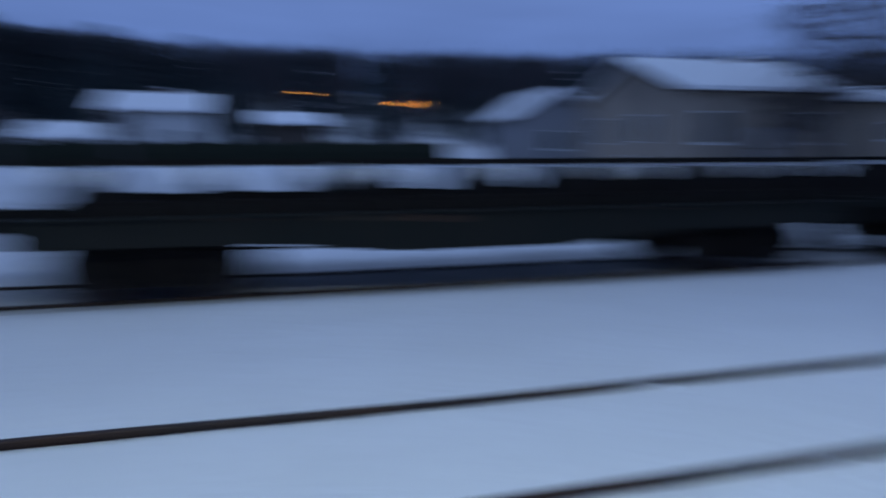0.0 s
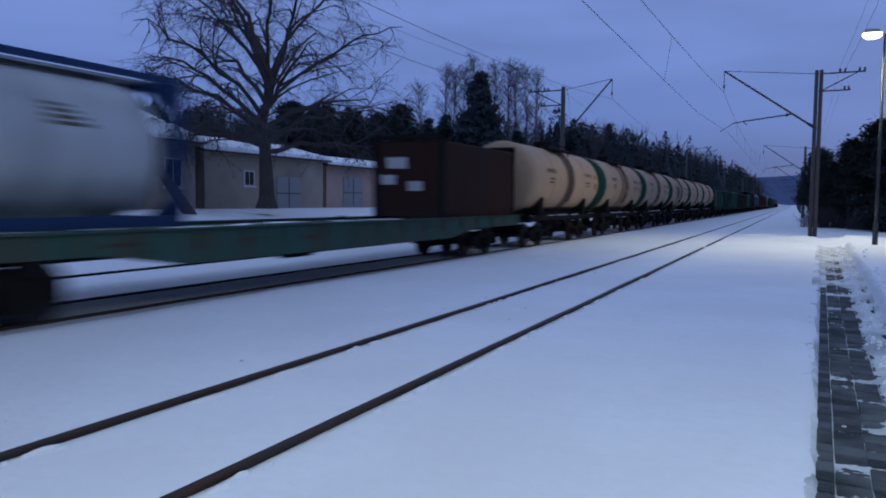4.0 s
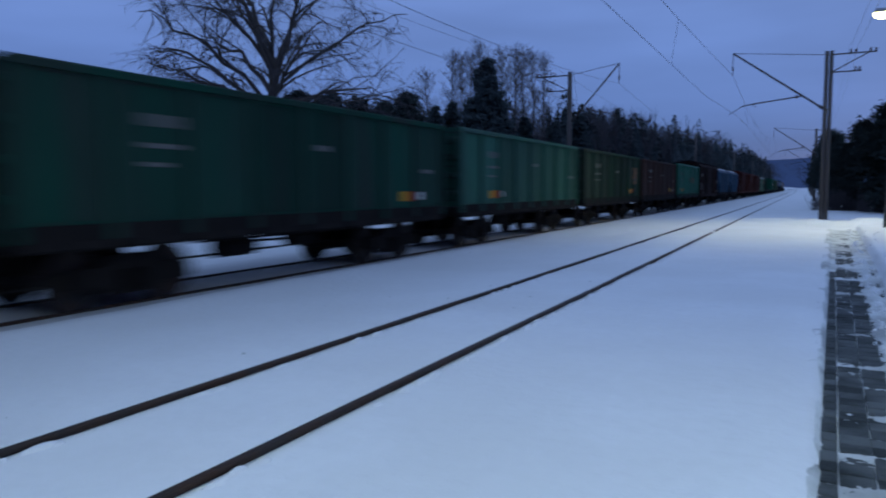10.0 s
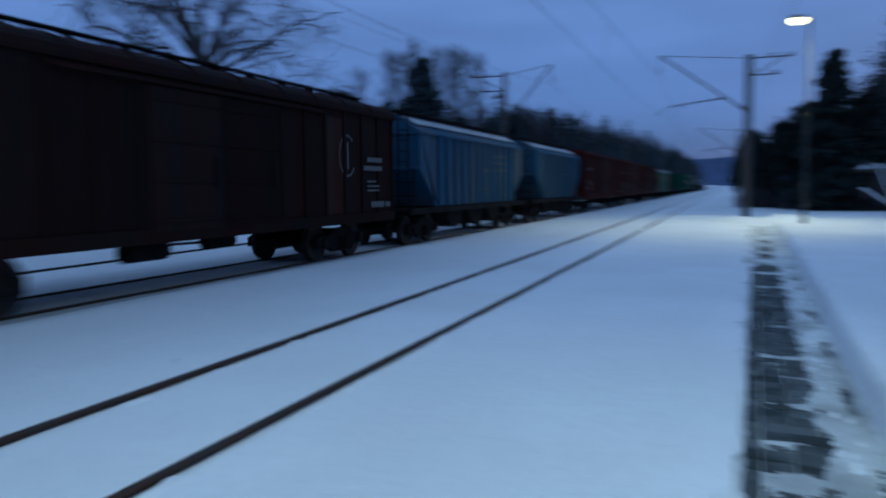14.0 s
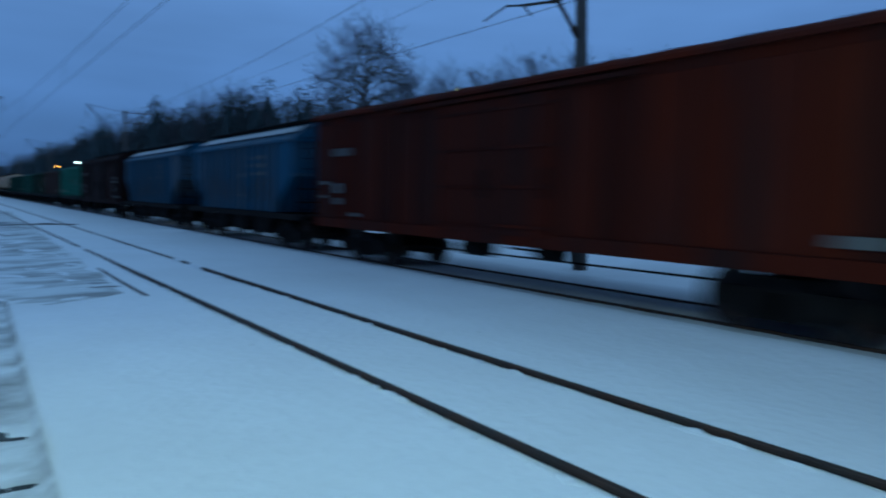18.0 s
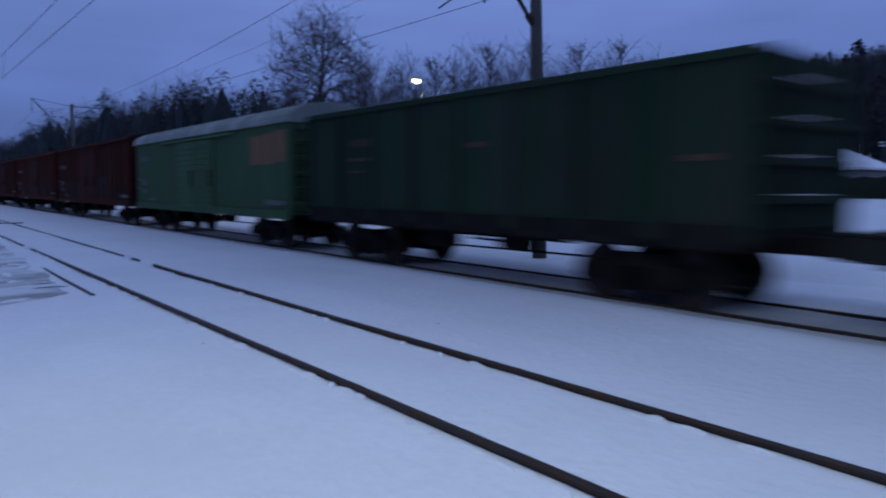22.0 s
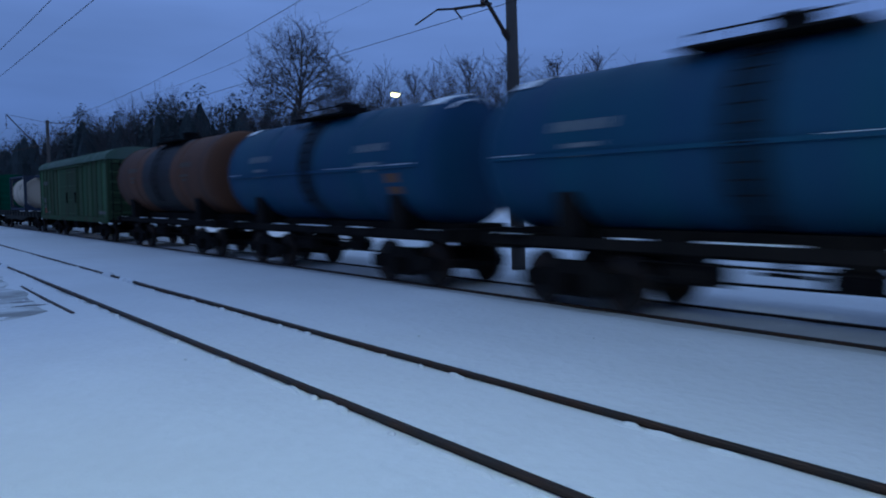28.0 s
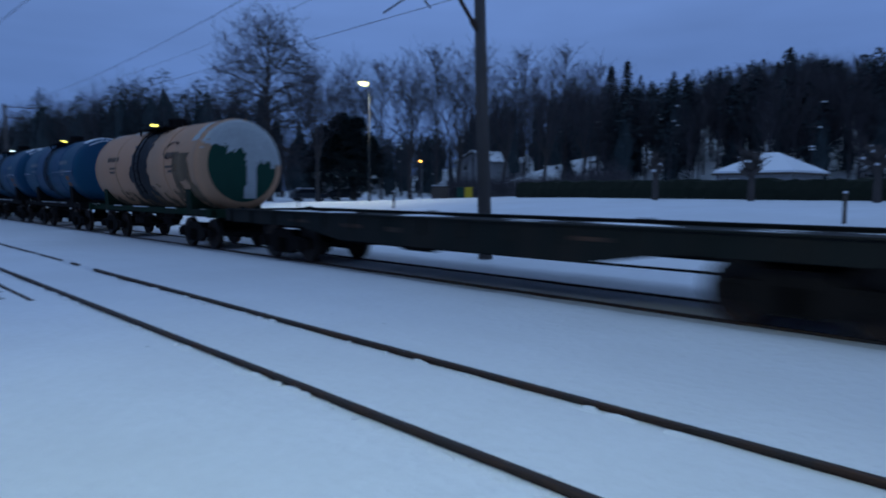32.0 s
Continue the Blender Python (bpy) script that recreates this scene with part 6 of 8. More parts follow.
def slim_tree_mesh(name, seed, h, r, rad, twig_m, low=0.28, limbs=64):
    """A slender leafless tree: one stem to the top, short rising limbs and hanging twigs."""
    rng = random.Random(seed)
    b, tw = Build(), Build()
    pts = [Vector((0, 0, -0.3))] + [Vector((rng.uniform(-1, 1) * 0.02 * h * f, rng.uniform(-1, 1) * 0.02 * h * f, h * f)) for f in (0.2, 0.4, 0.6, 0.8, 0.97)]
    for i in range(5):
        b.tube(pts[i], pts[i + 1], max(0.02, r * (1 - 0.19 * i)), max(0.015, r * (1 - 0.19 * (i + 1))), 7, False)
    for i in range(limbs):
        f = low + (0.96 - low) * (i + rng.random()) / limbs
        k = min(4, int(f / 0.2))
        o = pts[k].lerp(pts[k + 1], min(1.0, (f - 0.2 * k) / 0.2))
        a = rng.uniform(0, 6.283)
        shape = math.sin(math.pi * min(1.0, 0.18 + 0.80 * (f - low) / (1 - low))) ** 0.7
        ln = rad * shape * rng.uniform(0.6, 1.25) + 0.35
        d = Vector((math.cos(a), math.sin(a), rng.uniform(0.9, 1.9))).normalized()
        m1 = o + d * ln * 0.9
        m2 = m1 + Vector((d.x, d.y, rng.uniform(0.2, 1.1))).normalized() * ln * 0.6
        tw.tube(o, m1, 0.040, 0.024, 3, False).tube(m1, m2, 0.024, 0.012, 3, False)
        for q in range(9):
            e = o.lerp(m1, rng.uniform(0.3, 1.0)) if q < 4 else m1.lerp(m2, rng.random())
            v = Vector((rng.uniform(-1, 1), rng.uniform(-1, 1), rng.uniform(-0.7, 1.0))).normalized() * rng.uniform(0.4, 1.1)
            tw.tube(e, e + v, 0.018, 0.010, 3, False)
    return b.mesh(name + "_trunk", M["bark"]), tw.mesh(name + "_crown", M[twig_m])


def spruce_mesh(name, seed, h, rad, mtl, low=0.08, snow=False):
    rng = random.Random(seed)
    tr, b, sn = Build(), Build(), Build()
    tr.tube((0, 0, -0.3), (0, 0, h * 0.96), h * 0.016, 0.02, 8, False)
    lv = int(h * 2.1)
    for i in range(lv):
        f = i / lv
        z = h * (low + (1 - low) * f)
        rr = rad * (1 - f) ** 0.68 * rng.uniform(0.75, 1.12) + 0.12
        k = 9 if f < 0.7 else 6
        for j in range(k):
            a = 2 * math.pi * (j + rng.random()) / k
            ca, sa = math.cos(a), math.sin(a)
            L = rr * rng.uniform(0.72, 1.1)
            m = max(3, int(L / 0.34))
            for q in range(m):
                u = (q + 0.6) / m
                px, py, pz = ca * L * u, sa * L * u, z - L * (0.42 * u - 0.12 * u * u) + rng.uniform(-0.07, 0.07)
                w = (0.30 + 0.30 * (1 - u)) * rng.uniform(0.7, 1.25)
                hang = rng.uniform(0.14, 0.42)
                t = rng.uniform(-0.5, 0.5)
                b.add([(px - sa * w - ca * 0.12, py + ca * w - sa * 0.12, pz - hang * 0.6), (px - ca * 0.28, py - sa * 0.28, pz + 0.06),
                       (px + sa * w - ca * 0.12, py - ca * w - sa * 0.12, pz - hang * 0.6 + t * 0.1), (px + ca * 0.30, py + sa * 0.30, pz - hang)], [(0, 1, 2, 3)])
                if snow and rng.random() < 0.05 and u > 0.5:
                    sn.add([(px - sa * w * 0.8, py + ca * w * 0.8, pz + 0.02), (px - ca * 0.2, py - sa * 0.2, pz + 0.10), (px + sa * w * 0.8, py - ca * w * 0.8, pz + 0.02), (px + ca * 0.26, py + sa * 0.26, pz - 0.08)], [(0, 1, 2, 3)])
    b.tube((0, 0, h * 0.94), (0, 0, h), 0.03, 0.01, 4)
    out = [tr.mesh(name + "_trunk", M["bark"]), b.mesh(name + "_crown", mtl)]
    if snow and sn.f:
        out.append(sn.mesh(name + "_snow", M["snow_cap"]))
    return out


def pine_mesh(name, seed, h, rad, bare=0.4, mtl=None, clumps=46, per=34, cone=False):
    rng = random.Random(seed)
    tr, b = Build(), Build()
    lean = (rng.uniform(-0.04, 0.04) * h, rng.uniform(-0.04, 0.04) * h)
    tr.tube((0, 0, -0.3), (lean[0] * 0.5, lean[1] * 0.5, h * 0.5), h * 0.02, h * 0.015, 8, False)
    tr.tube((lean[0] * 0.5, lean[1] * 0.5, h * 0.5), (lean[0], lean[1], h * 0.95), h * 0.015, 0.03, 8, False)
    for i in range(clumps):
        f = rng.random() ** 0.8
        z = h * (bare + (1 - bare) * f)
        rr = rad * math.sin(math.pi * min(0.97, 0.22 + 0.74 * f)) * rng.uniform(0.2, 1.05)
        if cone:
            f = 1 - rng.random() ** 0.72
            z = h * (bare + (0.97 - bare) * f)
            rr = (rad * (1 - f) ** 0.85 * rng.uniform(0.35, 1.05))
        a = rng.uniform(0, 2 * math.pi)
        c = Vector((lean[0] * z / h + rr * math.cos(a), lean[1] * z / h + rr * math.sin(a), z))
        tr.tube((lean[0] * z / h, lean[1] * z / h, z - 0.3 * rr - 0.1), c, 0.05, 0.015, 4, False)
        s = rng.uniform(0.45, 0.95) * rad / 2.6 * ((0.42 + 0.35 * (1 - f)) if cone else 1.0)
        for q in range(per):
            v = Vector((rng.gauss(0, 1), rng.gauss(0, 1), rng.gauss(0, 0.55))) * s * 0.55
            o = c + v
            d = Vector((rng.uniform(-1, 1), rng.uniform(-1, 1), rng.uniform(-0.3, 0.9))).normalized()
            e2 = d.orthogonal().normalized() * rng.uniform(0.035, 0.085) * (0.7 + rad / 4)
            d = d * rng.uniform(0.18, 0.36) * (0.7 + rad / 4)
            b.add([tuple(o - d), tuple(o - e2), tuple(o + d), tuple(o + e2)], [(0, 1, 2, 3)])
    return tr.mesh(name + "_trunk", M["bark"]), b.mesh(name + "_crown", mtl or M["pine"])


MB = [dome_tree_mesh("oak", 8, 17.0, 0.52, 8.4, 0.16, 24, 0.50, 0.42, 0.35, 11, "twig", 0.012),
      dome_tree_mesh("limetree", 14, 20.0, 0.36, 5.6, 0.15, 34, 0.66, -0.1, 1.25, 9, "twig", 0.012, kink=0.010, belly=0.52),
      bare_tree_mesh("ash", 23, 17.0, 0.26, 3, 5, 0.30, 0.10, -0.03, 0.30, "twig", 0.020, 0.65, 0.15, (3, 5, 5, 7, 5, 5), 0.55),
      slim_tree_mesh("birch", 31, 18.0, 0.15, 1.75, "birch", 0.22, 78),
      slim_tree_mesh("alder", 47, 15.0, 0.16, 2.6, "twig", 0.14, 74)]
MBIRCH = [MB[3], slim_tree_mesh("tall_birch", 35, 18.5, 0.16, 1.35, "birch", 0.30, 66), slim_tree_mesh("leaning_birch", 39, 17.0, 0.14, 2.1, "birch", 0.25, 80)]
MS = [spruce_mesh("spruce", 5, 15.0, 3.3, M["needle"], 0.06), spruce_mesh("tall_spruce", 9, 19.0, 3.9, M["needle"], 0.10, True), spruce_mesh("young_spruce", 15, 11.0, 2.9, M["needle"], 0.04)]
MP = [pine_mesh("pine", 7, 14.0, 2.6, 0.38), pine_mesh("broad_pine", 13, 13.0, 3.4, 0.10, None, 130, 52), pine_mesh("tall_pine", 21, 17.0, 2.6, 0.45), pine_mesh("cone_pine", 33, 13.0, 2.9, 0.03, None, 230, 44, True), pine_mesh("cone_spruce", 37, 15.0, 4.4, 0.03, M["needle"], 330, 42, True)]
TREE_LABEL = {"bare": "bare leafless tree with frosted twigs", "spruce": "dark spruce with drooping branches", "pine": "dark pine with clumped needles"}


def tree(kind, meshes, x, y, scale=1.0, turn=0.0, label="", group="trees", dz=0.0):
    w = thing(kind, pose(x, y, ground_z(x, y) + dz, 0, 0, turn) @ Matrix.Scale(scale, 4), label or TREE_LABEL["bare"], "tree", group)
    w.scale = (scale,) * 3
    for me, n in zip(meshes, ("trunk", "crown", "snow")):
        part(n, me, None, w)
    return w


rng = random.Random(77)
# the wide tree beside the old house, and a pollard
tree("bare_tree", MB[0], -25.2, 29.6, 0.86, 40, "wide bare tree with several stems and frosted twigs", dz=0.6)
# birches and a spruce in front of the wood
for i, (az, hi) in enumerate(((28.3, 9.5), (26.4, 10.6), (25.6, 11.3), (24.9, 10.9), (24.1, 11.4), (23.0, 10.8), (22.3, 11.2), (21.4, 11.0), (20.7, 11.4), (19.9, 10.8), (19.2, 10.3))):
    d = 80 + 11 * rng.random()
    x, y = -d * math.sin(radians(az)), d * math.cos(radians(az))
    tree("birch_tree", MBIRCH[i % 3], x, y, (d * math.tan(radians(hi)) + 1.83 - ground_z(x, y)) / 18.0, rng.uniform(0, 360), "tall slender bare birch, greyish with frost", "birches")
tree("spruce", MP[4], -30.0, 68.7, 0.95, 10, "dark pointed spruce before the birches", "conifers")
for az, d, k in ((20.5, 78, 0.62), (26.5, 80, 0.75), (27.8, 78, 0.7), (18.2, 80, 0.6), (16.5, 84, 0.7), (24.8, 78, 0.7)):
    tree("spruce", MP[4], -d * math.sin(radians(az)), d * math.cos(radians(az)), k * 0.92, rng.uniform(0, 360), TREE_LABEL["spruce"], "conifers")
for i in range(13):
    az, d = 28.8 + i * 0.85 + rng.uniform(-0.3, 0.3), rng.uniform(84, 100)
    ms = rng.choice((MS[0], MS[2], MP[1], MP[1]))
    h = {id(MS[0]): 15, id(MS[2]): 11, id(MP[1]): 13}[id(ms)]
    tree("spruce" if ms in MS else "pine_tree", ms, -d * math.sin(radians(az)), d * math.cos(radians(az)), rng.uniform(10, 12.2) / h, rng.uniform(0, 360), TREE_LABEL["spruce" if ms in MS else "pine"], "conifers")


def far_conifer(b, x, y, z, h, rad, rg, round_top):
    """A distant evergreen: sprays of needles about a stem, pointed or rounded in outline."""
    b.tube((x, y, z - 0.3), (x, y, z + h * 0.85), h * 0.012, h * 0.004, 4, False)
    def shape(f):
        return math.sin(math.pi * (0.2 + 0.785 * f)) ** 0.75 * 1.15 if round_top else (1 - f) ** 0.72 * (1.0 + 0.35 * math.sin(f * 46)) * 0.95

    o, n, core = len(b.v), 7, 0.42
    for j in range(7):                      # the dark mass of boughs within
        f = j / 6
        b.v += [(x + rad * core * shape(f) * rg.uniform(0.4, 1.4) * math.cos(6.283 * i / n), y + rad * core * shape(f) * rg.uniform(0.4, 1.4) * math.sin(6.283 * i / n), z + h * (0.05 + 0.78 * f)) for i in range(n)]
    b.f += [(o + j * n + i, o + j * n + (i + 1) % n, o + (j + 1) * n + (i + 1) % n, o + (j + 1) * n + i) for j in range(6) for i in range(n)]
    ph = rg.uniform(0, 6)
    near = math.hypot(x, y) < 135 or (y < -100 and x > -70 and y > -215)
    k = 0.74 if near else (0.80 if math.hypot(x, y) < 260 else 1.0)
    for i in range(430 if near else (220 if math.hypot(x, y) < 260 else 170)):
        f = rg.random() ** 0.8
        t = rg.uniform(0, 6.283)
        q = rad * shape(f) * rg.uniform(0.45, 1.0) * (1 + 0.35 * math.sin(3 * t + 14 * f + ph))
        o = Vector((x + q * math.cos(t), y + q * math.sin(t), z + h * (0.04 + 0.96 * f)))
        d = Vector((math.cos(t), math.sin(t), rg.uniform(-0.9, 0.2))).normalized() * rg.uniform(0.2, 0.55) * k
        e = Vector((-math.sin(t), math.cos(t), rg.uniform(-0.6, 0.6))) * rg.uniform(0.12, 0.3) * k
        b.add([tuple(o - d), tuple(o - e), tuple(o + d), tuple(o + e)], [(0, 1, 2, 3)])


def far_bare(b, x, y, z, h, rad, rg):
    """A distant leafless tree: a stem, limbs and a haze of twigs."""
    b.tube((x, y, z - 0.3), (x, y, z + h * 0.6), h * 0.012, h * 0.006, 5, False)
    for i in range(30):
        f = rg.uniform(0.2, 0.78)
        t = rg.uniform(0, 2 * math.pi)
        p = Vector((x, y, z + h * f))
        ln = h * (0.50 - 0.32 * f) * rg.uniform(0.7, 1.15)
        d = Vector((math.cos(t) * 0.6, math.sin(t) * 0.6, rg.uniform(0.7, 1.3))).normalized()
        e = p + d * ln
        e.z = min(e.z, z + h)
        s = Vector((-math.sin(t), math.cos(t), 0)) * 0.05
        b.add([tuple(p - s), tuple(p + s), tuple(e)], [(0, 1, 2)])
        for k in range(15):
            q = p.lerp(e, rg.uniform(0.25, 1.0))
            v = (d + Vector((rg.uniform(-0.6, 0.6), rg.uniform(-0.6, 0.6), rg.uniform(0.1, 0.9)))).normalized() * rg.uniform(0.8, 2.2)
            s = v.orthogonal().normalized() * 0.019
            b.add([tuple(q - s), tuple(q + s), tuple(q + v)], [(0, 1, 2)])


SKYLINE = ((0.0, 2.0), (2.9, 2.2), (4.4, 3.4), (6.1, 5.2), (8.3, 5.2), (11.0, 5.8), (13.6, 6.7), (17.0, 7.0), (29.5, 7.2), (38.5, 7.5), (60.0, 7.6), (100.0, 8.6), (105.0, 8.8), (110.7, 9.6), (114.5, 9.7), (118.4, 9.2), (122.0, 8.4), (124.7, 9.4), (129.0, 9.2),
           (134.0, 8.0), (142.0, 6.0), (150.0, 7.2), (154.8, 9.6), (158.8, 8.6), (163.6, 8.4), (165.8, 7.8), (169.6, 6.4), (172.0, 3.8), (175.6, 2.4), (178.6, 0.8), (181.0, 0.6))


def canopy(x, y):
    """How high the woods grow at a place: the tree tops lie along one long, gently rolling line."""
    az = math.degrees(math.atan2(-x, y)) % 360
    if az > 181:
        return 99.0
    for (a0, e0), (a1, e1) in zip(SKYLINE, SKYLINE[1:]):
        if az <= a1:
            el = e0 + (e1 - e0) * (az - a0) / (a1 - a0)
            return math.hypot(x, y) * math.tan(radians(el)) + 1.83 - ground_z(x, y)
    return 99.0


def woodland(n, xr, yr, hr, firs, seed, label, keep=lambda x, y: True, low=lambda x, y: 1.0, rnd=0.65):
    """A far wood that nobody could count: firs is the share of conifers."""
    rg = random.Random(seed)
    con, bare, white = Build(), Build(), Build()
    for i in range(n):
        x, y = rg.uniform(*xr), rg.uniform(*yr)
        if not keep(x, y):
            continue
        h = min(rg.uniform(*hr) * low(x, y), canopy(x, y) * rg.uniform(0.90, 1.10))
        if h < 3.0:
            continue
        if rg.random() < firs:
            far_conifer(con, x, y, ground_z(x, y), h * rg.uniform(0.85, 1.03), h * rg.uniform(0.16, 0.22), rg, rg.random() < rnd)
            if rg.random() < 0.10 and x < -80:
                t = rg.uniform(-1.2, 1.2)
                for k in range(4):
                    f = rg.uniform(0.35, 0.85)
                    o = Vector((x + h * 0.17 * (1 - f) * math.cos(t) + 0.3, y + h * 0.17 * (1 - f) * math.sin(t) + rg.uniform(-0.8, 0.8), ground_z(x, y) + h * f))
                    white.bevelbox(o.x - 0.2, o.x + 0.2, o.y - 0.22, o.y + 0.22, o.z, o.z + 0.12, 0.05)
        else:
            far_bare(bare, x, y, ground_z(x, y), h * 0.97, 2.0, rg)
    if con.f:
        solid("conifer_wood", con, M["needle"], "dense dark conifers " + label, "wood", "far woods", "stuff")
    if white.f:
        solid("bough_snow", white, M["snow_cap"], "lumps of snow caught on dark boughs", "snow", "far woods", "stuff")
    if bare.f:
        solid("leafless_wood", bare, M["twig"], "dense leafless trees " + label, "wood", "far woods", "stuff")


woodland(190, (-37, -22), (98, 200), (11.5, 15), 0.65, 1, "along the line past the station")
woodland(240, (-40, -19), (200, 520), (15, 20.5), 0.8, 2, "lining the track into the distance")
woodland(170, (-75, -38), (92, 200), (10.5, 14), 0.7, 4, "behind the birches")
woodland(190, (-150, -62), (72, 150), (13, 16.5), 0.6, 14, "beyond the garage row", lambda x, y: y > 78 or x < -70)
# wooded rise behind the houses across the line
woodland(420, (-175, -88), (-30, 90), (11, 15), 0.45, 5, "on the rise behind the houses", lambda x, y: y < -x * 0.9)
# wooded hillside
woodland(640, (-200, -82), (-150, -12), (13.5, 18.5), 0.75, 6, "covering the hillside", lambda x, y: y > x * 0.82 and not (x > -94 and 0.33 < y / x < 0.60) and not (-112 < x < -94 and -108 < y < -90), lambda x, y: 1 - 0.26 * step(-8, -34, y) * step(-100, -72, y), 0.5)
woodland(130, (-98, -78), (-58, -24), (8, 13), 0.25, 16, "standing thinly on the snowy slope")
woodland(330, (-150, -70), (-190, -84), (15.5, 20.5), 0.3, 7, "beyond the car park", lambda x, y: y < x * 0.72 and not (-102 < x < -80 and -144 < y < -118), lambda x, y: 0.62 if y < x * 1.02 else 1.0)
# trees behind the far lamps
woodland(230, (-66, -38), (-215, -108), (18.0, 23.0), 0.62, 8, "behind the lamps of the road", rnd=1.0)
woodland(230, (-66, -35), (-430, -215), (21, 27), 0.7, 9, "lining the road into the distance", rnd=1.0)
woodland(150, (-80, -30), (-900, -430), (24, 32), 0.5, 10, "closing the view along the line", rnd=1.0)
woodland(120, (8, 80), (-420, -190), (11, 16), 0.4, 11, "beyond the crossing road")
for az, d, hi, me in ((151.4, 86, 14.3, 1), (147.6, 80, 10.9, 2), (144.9, 90, 11.1, 2), (142.6, 96, 9.6, 4), (140.3, 88, 11.7, 2), (138.2, 98, 10.6, 4), (136.4, 94, 11.8, 2), (134.6, 98, 10.6, 4), (132.8, 92, 10.9, 2), (131.2, 100, 10.4, 4), (129.6, 92, 11.0, 2), (128.0, 104, 10.6, 4), (126.6, 96, 10.6, 2), (125.4, 104, 9.4, 4)):
    x, y = -d * math.sin(radians(az)), d * math.cos(radians(az))
    k = (d * math.tan(radians(hi)) + 1.83 - ground_z(x, y)) / (0, 20.0, 17.0, 18.0, 15.0)[me]
    tree("bare_tree", MB[me], x, y, k * (1.0 if me == 1 else 1.05), az * 7, "tall bare tree with an upright frosted crown", "bare trees by the road")
for az, d, k in ((124.6, 110, 1.05), (123.4, 112, 1.04)):
    tree("spruce", MS[0], -d * math.sin(radians(az)), d * math.cos(radians(az)), k, az * 5, TREE_LABEL["spruce"], "conifers")
for az, d, k in ((147.4, 86, 0.66), (146.0, 84, 0.76), (144.7, 86, 0.74), (143.6, 90, 0.6)):
    tree("pine_tree", MP[1], -d * math.sin(radians(az)), d * math.cos(radians(az)), k, az * 5, "dark bushy evergreen beside the car park", "conifers")
# thicket at the end of the path
for x, y, k, me in ((3.6, 63, 0.52, MP[1]), (5.0, 60, 0.60, MP[1]), (6.5, 58, 0.93, MP[3]), (8.0, 60, 0.55, MP[1]), (10.0, 58, 0.62, MP[1]), (2.4, 68, 0.42, MP[1]), (2.0, 74, 0.5, MP[1]), (2.2, 90, 0.6, MP[1]), (3.0, 110, 0.7, MP[1])):
    tree("pine_tree", me, x, y, k, x * 50, TREE_LABEL["pine"], "conifers")
for x, y, k in ((10.5, 55.5, 0.74), (12.5, 57, 0.82), (14.8, 55, 0.86), (17.2, 56, 0.92), (19.6, 55, 0.95), (22.0, 58, 1.0), (13.5, 62, 0.85), (18.0, 63, 0.95), (16, 61, 0.85), (20.5, 60, 0.95), (24, 58, 1.0)):
    tree("bare_tree", MB[4], x, y, k * 1.16, x * 77, "dark tangled leafless tree", "thicket")
for x, y, k in ((11.6, 60, 0.84), (15.2, 59, 0.96), (18.6, 59, 1.0), (21.4, 57, 1.05), (11.0, 64, 0.7), (13.4, 62, 0.92), (17.0, 63, 1.04), (20.2, 63, 1.08), (9.0, 62, 0.6), (7.2, 62, 0.5), (23.5, 60, 1.02), (26.5, 58, 1.05), (15.0, 66, 0.9)):
    tree("pine_tree", MP[1], x, y, k * 1.08, x * 33, TREE_LABEL["pine"], "conifers")


def shrub_mesh(name, seed, rad, h, count, mtl):
    rg = random.Random(seed)
    b = Build()
    for i in range(count):
        a, q = rg.uniform(0, 2 * math.pi), rad * math.sqrt(rg.random())
        p = Vector((q * math.cos(a), q * math.sin(a), 0))
        d = Vector((rg.uniform(-0.5, 0.5), rg.uniform(-0.5, 0.5), 1)).normalized()
        L = h * rg.uniform(0.5, 1.0)
        m1, m2 = p + d * L * 0.55, p + d * L + Vector((rg.uniform(-0.3, 0.3), rg.uniform(-0.3, 0.3), 0))
        b.tube(p, m1, 0.018, 0.012, 3, False).tube(m1, m2, 0.012, 0.004, 3, False)
        for k in range(4):
            o = p.lerp(m2, rg.uniform(0.35, 0.95))
            b.tube(o, o + Vector((rg.uniform(-1, 1), rg.uniform(-1, 1), rg.uniform(0.1, 1))) * 0.45, 0.009, 0.004, 3, False)
    return b.mesh(name, mtl)


me_shrub = shrub_mesh("shrub", 4, 1.3, 1.9, 150, M["twig"])
for i in range(26):
    x, y = 1.6 + 0.72 * i + rng.uniform(-0.4, 0.4), 66 - 0.8 * min(i, 14) + rng.uniform(-1.5, 1.5)
    solid("shrub", me_shrub, None, "leafless tangled shrub standing in snow", "shrub", "shrubs", m=pose(x, y, ground_z(x, y) - 0.05, 0, 0, rng.uniform(0, 360)) @ Matrix.Scale(rng.uniform(0.7, 1.1), 4))
for i in range(14):
    az, d = 124 + i * 1.0, rng.uniform(62, 80)
    x, y = -d * math.sin(radians(az)), d * math.cos(radians(az))
    solid("shrub", me_shrub, None, "leafless brownish shrub standing in snow", "shrub", "shrubs", m=pose(x, y, ground_z(x, y) - 0.05, 0, 0, rng.uniform(0, 360)) @ Matrix.Scale(rng.uniform(1.0, 1.7), 4))

